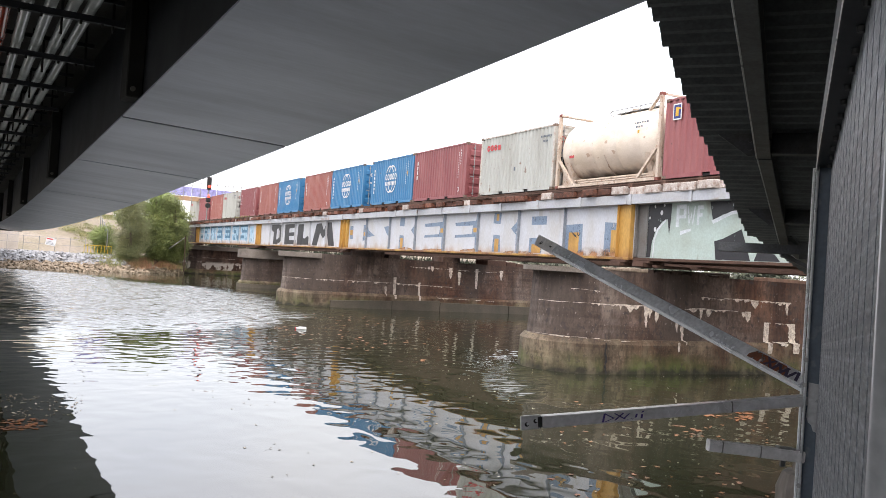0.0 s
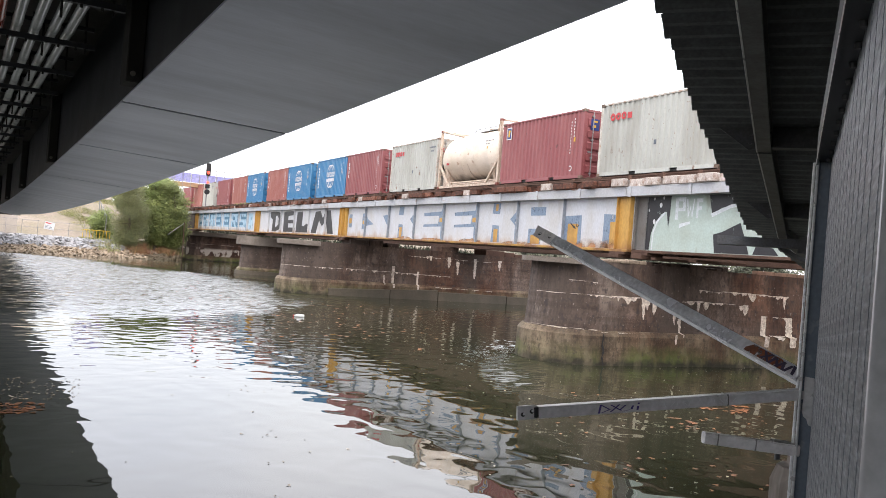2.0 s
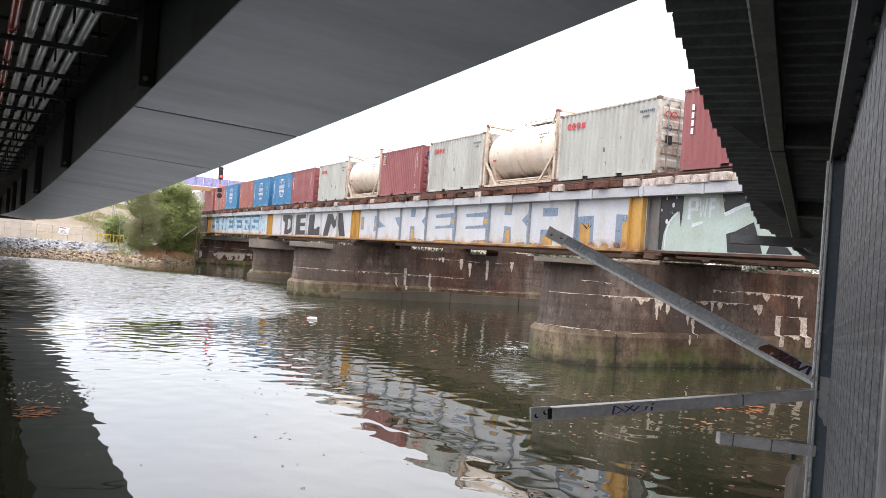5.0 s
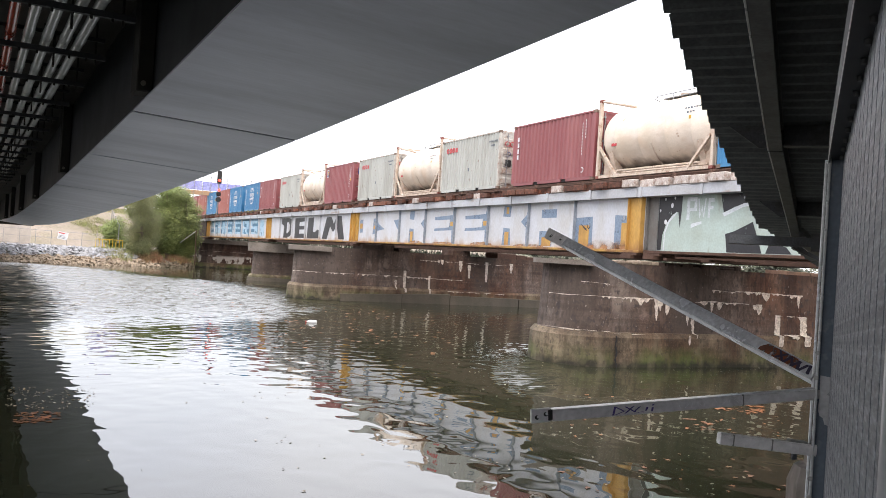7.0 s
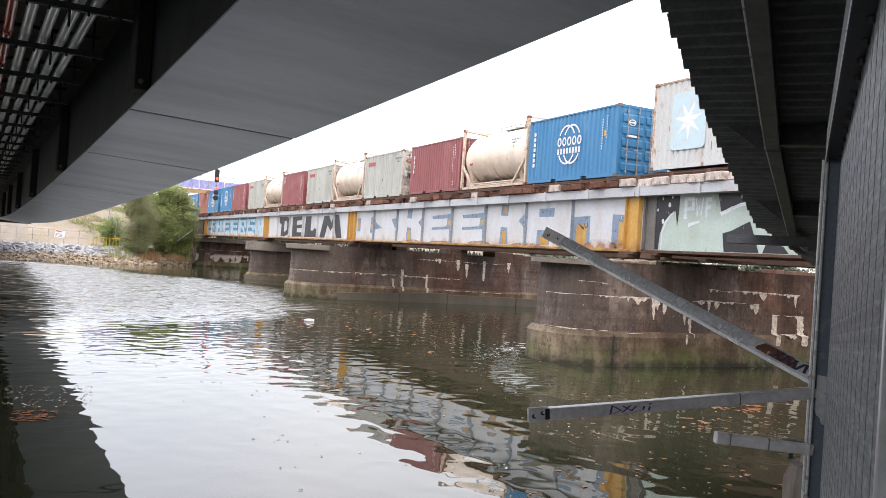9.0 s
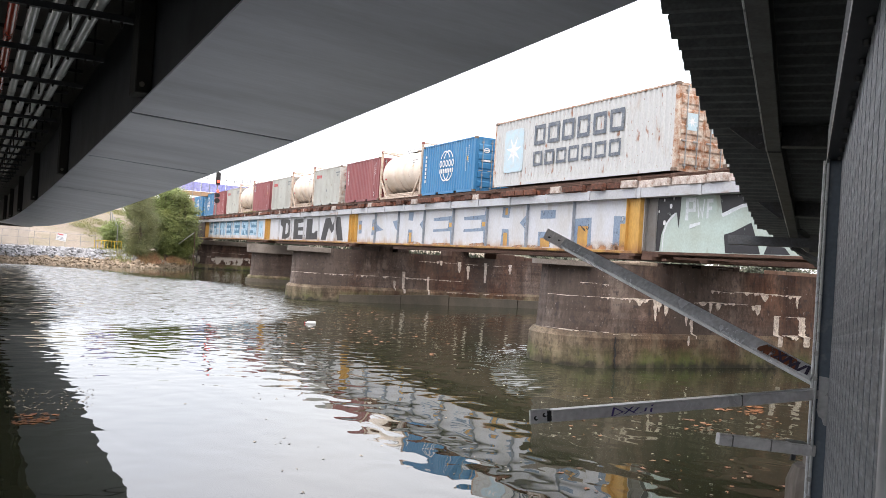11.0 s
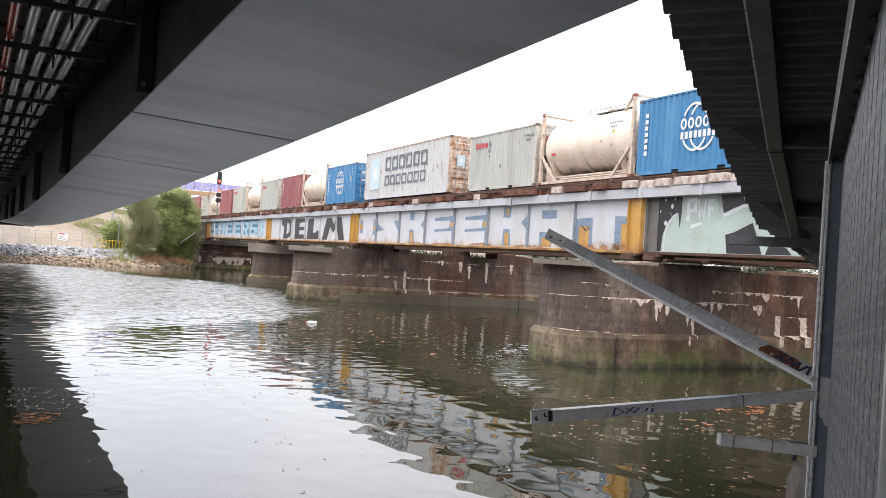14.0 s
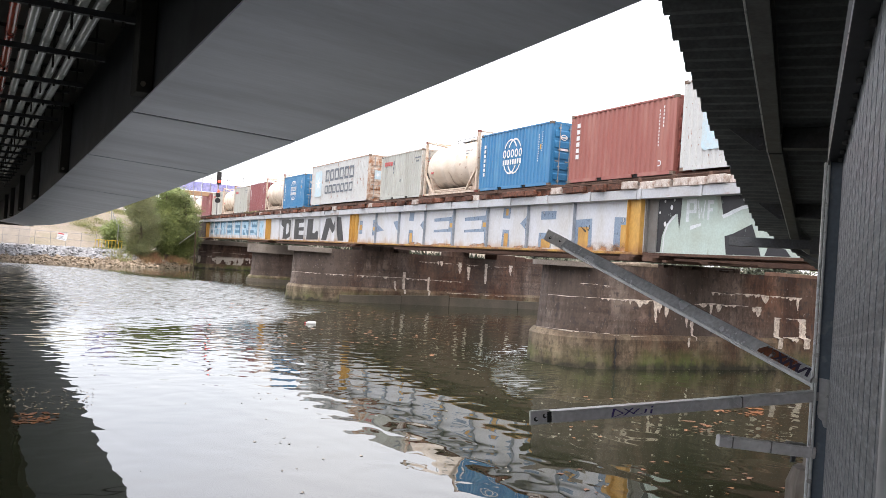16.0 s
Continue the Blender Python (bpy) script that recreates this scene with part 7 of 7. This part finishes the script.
stay_bar("short galvanised tube stub", polar(45.3, -10.5, 2.8), polar(51.0, -10.45, 2.92), 0.036, 0.0, (), GALV_BAR, (), -2, (0.13, 0.53))


def bollard_stump():
    """A pale broken stump of split timber under the stub bar."""
    bm = bmesh.new()
    rnd = random.Random(5)
    rings = []
    for k, (z, r) in enumerate(((-2.7, 0.118), (-0.93, 0.104), (-0.80, 0.094), (-0.745, 0.086), (-0.738, 0.052), (-0.68, 0.046), (-0.64, 0.012))):
        rings.append([bm.verts.new((r * math.cos(i * 0.785) * rnd.uniform(0.85, 1.15), r * math.sin(i * 0.785) * rnd.uniform(0.85, 1.15), z)) for i in range(8)])
    for a, b in zip(rings, rings[1:]):
        for i in range(8):
            bm.faces.new((a[i], a[(i + 1) % 8], b[(i + 1) % 8], b[i]))
    bm.faces.new(rings[-1])
    ob = link_mesh("timber_stump", bm, TIMBER_PALE)
    ob.matrix_basis = Matrix.Translation(polar(51.35, 0, 3.2) + Vector((0, 0, 0.10)))
    tagged(ob, "pale broken timber stump beside the post", "stump")


bollard_stump()


# ---- what floats on the river ----
def floating(name, label, material, count, az0, az1, r0, r1, size, seed, gate=-0.05):
    rnd = random.Random(seed)
    vs, fs = [], []
    for _ in range(count):
        a, r = radians(rnd.uniform(az0, az1)), rnd.uniform(r0, r1)
        if noise.noise(Vector((r * math.sin(a) * 0.5, r * math.cos(a) * 0.5, seed))) < gate:
            continue
        c = Vector((r * math.sin(a), r * math.cos(a), 0.003))
        q = rnd.uniform(0, 6.28)
        k, m = len(vs), size * rnd.uniform(0.5, 1.5)
        for i in range(10):
            t = q + i * 0.628
            rr = m * ((1.25 if i % 5 == 0 else rnd.uniform(0.55, 0.8)) if i % 2 == 0 else rnd.uniform(0.42, 0.6))
            vs.append((c.x + rr * math.cos(t), c.y + rr * math.sin(t), c.z + rnd.uniform(0, 0.008)))
        fs.append(tuple(range(k, k + 10)))
    me = bpy.data.meshes.new(name)
    me.from_pydata(vs, [], fs)
    me.materials.append(material)
    tagged(new(name, me), label, "leaves", kind="stuff")


floating("floating_leaves", "orange fallen leaves floating on the river", LITTER, 105, 35, 50, 8.6, 15.5, 0.042, 41)
floating("floating_leaves", "orange fallen leaves drifting under the bridge", LITTER, 45, 45.0, 48.2, 15.3, 16.3, 0.07, 42, -9)
floating("floating_leaves", "orange fallen leaves in a loose drift", LITTER, 14, 43, 45.5, 13.0, 14.2, 0.065, 47, -9)
floating("floating_leaves", "clump of brown leaves floating on the river", LITTER, 60, -0.5, 2.0, 11.2, 11.9, 0.05, 43, -9)
floating("floating_flecks", "pale flecks and scraps floating on the river", SCUM, 520, 14, 50, 7.5, 30, 0.022, 44)
floating("floating_flecks", "pale flecks of foam on the river", SCUM, 40, 0, 24, 8, 20, 0.02, 45)
floating("floating_flecks", "drift of pale foam flecks on the river", SCUM, 150, -1.0, 4.0, 12.0, 13.8, 0.022, 46, -9)


floating("floating_leaves", "red-brown leaves scattered on the river before the middle pier", LITTER, 230, 12, 27.5, 19.5, 34, 0.075, 51, -0.2)


def floating_bottle():
    """A white plastic bottle drifting on its side."""
    th = empty("floating_bottle", pose(7.97, 25.3, 0.03, 0, 0, 62), "white plastic bottle floating on the river", "bottle")
    bm = bmesh.new()
    lathe(bm, [(-0.17, 0.03), (-0.16, 0.055), (0.06, 0.058), (0.12, 0.03), (0.15, 0.022)], 0, 0, 14)
    part("body", bm, INK_WHITE, th, smooth=True)
    bm = bmesh.new()
    lathe(bm, [(0.15, 0.026), (0.185, 0.026)], 0, 0, 10)
    part("cap", bm, INK_RED, th, "small red cap")


floating_bottle()


# ---- far bank things ----
def tree(label, at, tall, spread, leaf, seed, clumps, leaf_size, trunks=1, low=0.12, thin=1.0, puff=0.16):
    rnd = random.Random(seed)
    th = empty("tree", Matrix.Translation(at), label, "tree", "bank trees")
    bm = bmesh.new()
    tips = []
    for k in range(trunks):
        base = Vector((rnd.uniform(-0.4, 0.4) * (trunks > 1), rnd.uniform(-0.4, 0.4) * (trunks > 1), -0.2))
        p, r = base, 0.16 * tall / 6
        lean = Vector((rnd.uniform(-0.15, 0.15), rnd.uniform(-0.15, 0.15), 1))
        for i in range(6):
            q = p + lean * (tall * 0.82 / 6) + Vector((rnd.uniform(-0.1, 0.1), rnd.uniform(-0.1, 0.1), 0))
            tube(bm, p, q, r, 6, r * 0.8)
            if i >= 0:
                for _ in range(3):
                    a = rnd.uniform(0, 6.283)
                    reach = spread * rnd.uniform(0.45, 0.9) * (0.55 + 0.55 * math.sin(math.pi * (i + 0.6) / 6.4))
                    e = q + Vector((math.cos(a) * reach, math.sin(a) * reach, rnd.uniform(0.0, 0.6)))
                    tube(bm, q, e, r * 0.4, 5, r * 0.12)
                    tips += [q.lerp(e, f) for f in (0.55, 0.8, 1.0)]
            p, r = q, r * 0.8
        tips.append(p)
    part("trunk", bm, BARK, th)
    vs, fs = [], []
    for i in range(clumps):
        c = rnd.choice(tips) + Vector((rnd.gauss(0, 0.18), rnd.gauss(0, 0.18), rnd.gauss(0, 0.18)))
        c.z = max(c.z, tall * low * rnd.uniform(0.4, 1.2))
        for _ in range(9):
            o = c + Vector((rnd.gauss(0, puff), rnd.gauss(0, puff), rnd.gauss(0, puff * 0.9)))
            d = Vector((rnd.gauss(0, 1), rnd.gauss(0, 1), rnd.gauss(0, 0.8))).normalized() * leaf_size * rnd.uniform(0.6, 1.3)
            e = d.orthogonal().normalized() * leaf_size * rnd.uniform(0.25, 0.5) * thin
            k = len(vs)
            vs += [tuple(o - d), tuple(o + e), tuple(o + d), tuple(o - e)]
            fs.append((k, k + 1, k + 2, k + 3))
    me = bpy.data.meshes.new("crown")
    me.from_pydata(vs, [], fs)
    me.materials.append(leaf)
    cr = new("crown", me)
    cr.parent = th
    return th


tree("feathery dull green casuarina tree on the bank", (8.05, 73.2, 0.4), 6.2, 1.30, NEEDLE, 21, 4600, 0.13, 2, 0.16, 0.16, 0.26)
tree("broad leafy green tree beside the railway bridge", (10.4, 76.4, 0.6), 7.2, 2.0, LEAF_SUN, 22, 7600, 0.075, 5, 0.34)
tree("leafy green tree close to the abutment", (11.6, 75.8, 0.6), 6.6, 1.45, LEAF, 24, 4200, 0.075, 3, 0.28)
tree("low leafy shrub beside the abutment", (11.5, 75.2, 0.7), 3.2, 1.1, LEAF, 23, 2400, 0.08, 3, 0.03)
tree("leafy shrub in front of the leafy trees", (10.2, 74.6, 0.9), 4.1, 1.0, LEAF, 27, 1900, 0.105, 3, 0.16)
tree("low pale green shrub beside the site barrier", (6.35, 78.0, 1.2), 2.4, 0.95, LEAF_SUN, 25, 1300, 0.08, 3, 0.03)
tree("pale green tree on the slope behind the bank", (9.0, 86.0, 4.0), 3.6, 1.2, LEAF_SUN, 28, 1300, 0.10, 3, 0.03)
tree("low green shrub on the bank", (7.6, 73.9, 0.7), 1.5, 0.8, LEAF, 26, 900, 0.07, 3, 0.03)


def scrub(name, label, material, a0, a1, d0, d1, count, blade, tall, seed):
    rnd = random.Random(seed)
    vs, fs = [], []
    for i in range(count):
        a, d = rnd.uniform(a0, a1), rnd.uniform(d0, d1)
        if noise.noise(Vector((a * 0.5, d * 0.5, seed))) < -0.12:
            continue
        o = bank_point(a, FAR_BANK + d, height(a, FAR_BANK + d) - 0.05)
        for _ in range(5):
            w = Vector((rnd.gauss(0, 0.4), rnd.gauss(0, 0.4), 1)) * tall * rnd.uniform(0.4, 1.2)
            s = Vector((rnd.uniform(-1, 1), rnd.uniform(-1, 1), 0)) * blade
            b = o + Vector((rnd.gauss(0, 0.25), rnd.gauss(0, 0.25), 0))
            k = len(vs)
            vs += [tuple(b - s), tuple(b + s), tuple(b + w + s * 0.3), tuple(b + w - s * 0.3)]
            fs.append((k, k + 1, k + 2, k + 3))
    me = bpy.data.meshes.new(name)
    me.from_pydata(vs, [], fs)
    me.materials.append(material)
    tagged(new(name, me), label, "grass", kind="stuff")


scrub("bank_grass", "rank green grass and weeds on the bank", GRASS, 39.8, 48, 0.9, 5, 2600, 0.025, 0.34, 31)
scrub("bank_scrub", "green grass on the slope behind the barrier", GRASS, 44, 53, 9, 30, 11000, 0.024, 0.13, 32)
scrub("dry_weeds", "red-brown dry weeds along the waterline", DRY, 42.6, 46.6, 0.8, 2.8, 4200, 0.016, 0.42, 35)
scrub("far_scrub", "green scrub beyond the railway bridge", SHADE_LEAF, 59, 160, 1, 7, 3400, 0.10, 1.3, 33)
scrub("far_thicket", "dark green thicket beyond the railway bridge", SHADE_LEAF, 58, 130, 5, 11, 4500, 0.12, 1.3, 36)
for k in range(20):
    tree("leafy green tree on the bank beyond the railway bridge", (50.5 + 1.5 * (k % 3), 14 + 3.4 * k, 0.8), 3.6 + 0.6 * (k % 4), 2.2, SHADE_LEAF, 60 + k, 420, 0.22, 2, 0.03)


def weed_tuft():
    """Weeds that have taken root on the deck edge."""
    rnd = random.Random(71)
    vs, fs = [], []
    for _ in range(260):
        b = Vector((GX + rnd.uniform(0.0, 0.5), rnd.gauss(60.7, 1.3), zr(1.5)))
        w = Vector((rnd.gauss(0, 0.12), rnd.gauss(0, 0.15), rnd.uniform(0.15, 0.45)))
        q = Vector((rnd.uniform(-1, 1), rnd.uniform(-1, 1), 0)) * 0.03
        k = len(vs)
        vs += [tuple(b - q), tuple(b + q), tuple(b + w + q * 0.4), tuple(b + w - q * 0.4)]
        fs.append((k, k + 1, k + 2, k + 3))
    me = bpy.data.meshes.new("weed_tuft")
    me.from_pydata(vs, [], fs)
    me.materials.append(GRASS)
    tagged(new("weed_tuft", me), "green weeds growing on the bridge edge", "weeds", kind="stuff")


weed_tuft()


def far_hedge():
    """Dull green growth along the bank beyond the railway bridge."""
    rnd = random.Random(83)
    vs, fs = [], []
    for _ in range(15000):
        b = Vector((rnd.uniform(47.5, 50.5), rnd.uniform(8, 80), 0.3))
        b.z = rnd.uniform(0.2, 4.0 + 1.2 * noise.noise(Vector((b.y * 0.3, 0, 5))))
        d = Vector((rnd.gauss(0, 1), rnd.gauss(0, 1), rnd.gauss(0, 1))).normalized() * rnd.uniform(0.09, 0.22)
        e = d.orthogonal().normalized() * rnd.uniform(0.05, 0.11)
        k = len(vs)
        vs += [tuple(b - d), tuple(b + e), tuple(b + d), tuple(b - e)]
        fs.append((k, k + 1, k + 2, k + 3))
    me = bpy.data.meshes.new("far_hedge")
    me.from_pydata(vs, [], fs)
    me.materials.append(HAZE_LEAF)
    tagged(new("far_hedge", me), "dull green growth along the far side of the river", "hedge", kind="stuff")


far_hedge()


def barrier():
    th = empty("site_barrier", pose(4.5, 75.0, 1.03), "yellow tubular steel site barrier on the bank", "barrier")
    for z in (0.1, 0.95):
        bm = bmesh.new()
        tube(bm, (0, 0, z), (2.1, 0, z), 0.03, 6)
        part("rail", bm, YELLOW_FENCE, th)
    for i in range(9):
        bm = bmesh.new()
        tube(bm, (2.1 / 8 * i, 0, -0.1), (2.1 / 8 * i, 0, 0.95), 0.026, 5)
        part("upright", bm, YELLOW_FENCE, th)


barrier()


def signal():
    th = empty("railway_signal", pose(15.3, 80.5, 4.7), "railway colour light signal post with red lamps lit", "signal")
    bm = bmesh.new()
    tube(bm, (0, 0, 0), (0, 0, 4.6), 0.06, 8)
    part("post", bm, STEEL, th)
    glow = bpy.data.materials.new("red_signal_lamp")
    glow.use_nodes = True
    b = glow.node_tree.nodes["Principled BSDF"]
    b.inputs["Base Color"].default_value = (0.5, 0.02, 0.02, 1)
    b.inputs["Emission Color"].default_value = (1, 0.06, 0.03, 1)
    b.inputs["Emission Strength"].default_value = 4
    for z, h in ((3.25, 1.2), (2.05, 0.40)):
        hd = part("signal_head", boxed(-0.21, 0.21, -0.35, -0.1, z, z + h, bevel=0.06), BLACK, th, "black signal head")
    for z in (3.54, 2.62):
        bm = bmesh.new()
        bmesh.ops.create_uvsphere(bm, u_segments=10, v_segments=6, radius=0.13)
        bmesh.ops.transform(bm, matrix=pose(0, -0.36, z), verts=bm.verts)
        part("lamp", bm, glow, th, "glowing red signal lamp")
    bm = bmesh.new()
    tube(bm, (0, -0.1, 1.72), (0, -0.36, 1.72), 0.24, 12)
    part("lower_head", bm, BLACK, th)


signal()


def bank_wall():
    bm = bmesh.new()
    box(bm, -16, -1.4, 75.2, 75.6, 0.6, 3.4)
    box(bm, -1.4, -0.4, 75.0, 75.7, 0.6, 3.6)
    tagged(link_mesh("abutment_wall", bm, PALE_WALL), "pale concrete abutment wall of the road bridge", "wall", kind="structure")


bank_wall()


def unseen_side_wall():
    """Unseen plain wall added beyond the barred screen, to darken the ramp's underside."""
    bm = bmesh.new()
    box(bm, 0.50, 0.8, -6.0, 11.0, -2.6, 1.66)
    ob = link_mesh("unseen_side_wall", bm, SLAB)
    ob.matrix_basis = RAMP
    tagged(ob, "plain dark wall added unseen beside the ramp to block light", "wall", kind="structure")


unseen_side_wall()


def add_rear_wall():
    """Unseen plain wall under the road bridge, added behind the eye to block light."""
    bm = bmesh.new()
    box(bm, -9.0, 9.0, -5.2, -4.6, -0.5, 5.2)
    ob = link_mesh("unseen_rear_wall", bm, SLAB)
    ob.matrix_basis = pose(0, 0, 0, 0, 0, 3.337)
    tagged(ob, "plain wall added unseen behind the eye to block light", "wall", kind="structure")


add_rear_wall()


def site_fence():
    """Grey temporary fencing along the top of the stones, and the sign on it."""
    th = empty("site_fence", pose(0, 74.6, 1.0), "grey temporary site fence of posts and rails", "fence")
    for i in range(8):
        bm = bmesh.new()
        x = -3.5 + i * 1.15
        tube(bm, (x, 0, -0.1), (x, 0, 1.45), 0.022, 5)
        part("post", bm, STEEL, th)
    for z in (0.25, 0.85, 1.4):
        bm = bmesh.new()
        tube(bm, (-3.5, 0, z + 0.08), (4.5, 0, z - 0.05), 0.015, 5)
        part("rail", bm, STEEL, th)
    sg = empty("warning_sign", pose(1.9, 74.5, 1.76, 0, 9, 0), "white warning sign with a red band on the fence", "sign")
    part("board", boxed(-0.38, 0.38, -0.02, 0.0, 0.0, 0.6), INK_WHITE, sg)
    part("band", boxed(-0.34, 0.1, -0.026, -0.022, 0.46, 0.55), INK_RED, sg, "red band")
    bm = bmesh.new()
    for i in range(3):
        box(bm, -0.3, 0.28 - 0.08 * i, -0.026, -0.022, 0.08 + i * 0.1, 0.11 + i * 0.1)
    tagged(part("writing", bm, INK_DARK, sg), kind="stuff")


site_fence()


def bank_fence():
    th = empty("stair_fence", pose(6.0, 77.0, 1.5), "pale galvanised fence climbing the bank", "fence")
    for i in range(5):
        bm = bmesh.new()
        k = 4 - i
        tube(bm, (0.1 * i, 0.8 * k, 0.2 + 0.22 * k), (0.1 * i, 0.8 * k, 1.9 + 0.35 * k), 0.04, 6)
        part("post", bm, STEEL, th)
    for z in (0.5, 1.8):
        bm = bmesh.new()
        tube(bm, (0, 3.2, z + 1.35), (0.4, 0, z), 0.025, 5)
        part("rail", bm, STEEL, th)


bank_fence()


def abutment_rail():
    """A grey hand rail that slopes down beside the abutment."""
    th = empty("sloping_rail", pose(10.9, 74.0, 1.0), "thin grey steel rail sloping beside the abutment", "rail")
    bm = bmesh.new()
    tube(bm, (0.23, 0, 1.11), (1.48, 0, 2.17), 0.04, 6)
    part("rail", bm, STEEL, th)
    bm = bmesh.new()
    tube(bm, (1.58, 0, -0.8), (1.52, 0, 2.28), 0.045, 6)
    part("post", bm, RUST, th)


abutment_rail()


def netted_scaffold():
    """Far bridge works: a tan deck edge under purple netting on poles."""
    th = empty("netted_scaffold", pose(0, 105, 0), "far bridge works wrapped in purple netting", "scaffold")
    part("deck_edge", boxed(6, 40, 0, 1.0, 8.1, 8.6), SCAFFOLD, th, "tan timber formwork edge")
    for i in range(11):
        x = 6 + i * 3
        part("net", boxed(x + 0.05, x + 2.95, -0.05, 0.0, 8.65, 9.85 - 0.03 * i), PURPLE_NET, th, "purple safety netting")
        for dx in (0, 1.0, 2.0):
            bm = bmesh.new()
            tube(bm, (x + dx, -0.1, 7.6), (x + dx, -0.1, 10.9 - 0.3 * (dx == 1.0)), 0.035, 5)
            part("pole", bm, STEEL, th)
        bm = bmesh.new()
        tube(bm, (x, -0.12, 10.3), (x + 3, -0.12, 10.3), 0.03, 5)
        part("ledger", bm, STEEL, th)
    for x in (8, 24, 36):
        part("column", boxed(x, x + 1.2, 0.1, 1.0, 2, 8.1), PALE_WALL, th)


netted_scaffold()


# ---- what moves ----
def motions():
    for thing, u, z in MOVERS:
        walk(thing, [(t, pose(TRAIN_X, u + s, z)) for t, s in TRAVEL])


motions()
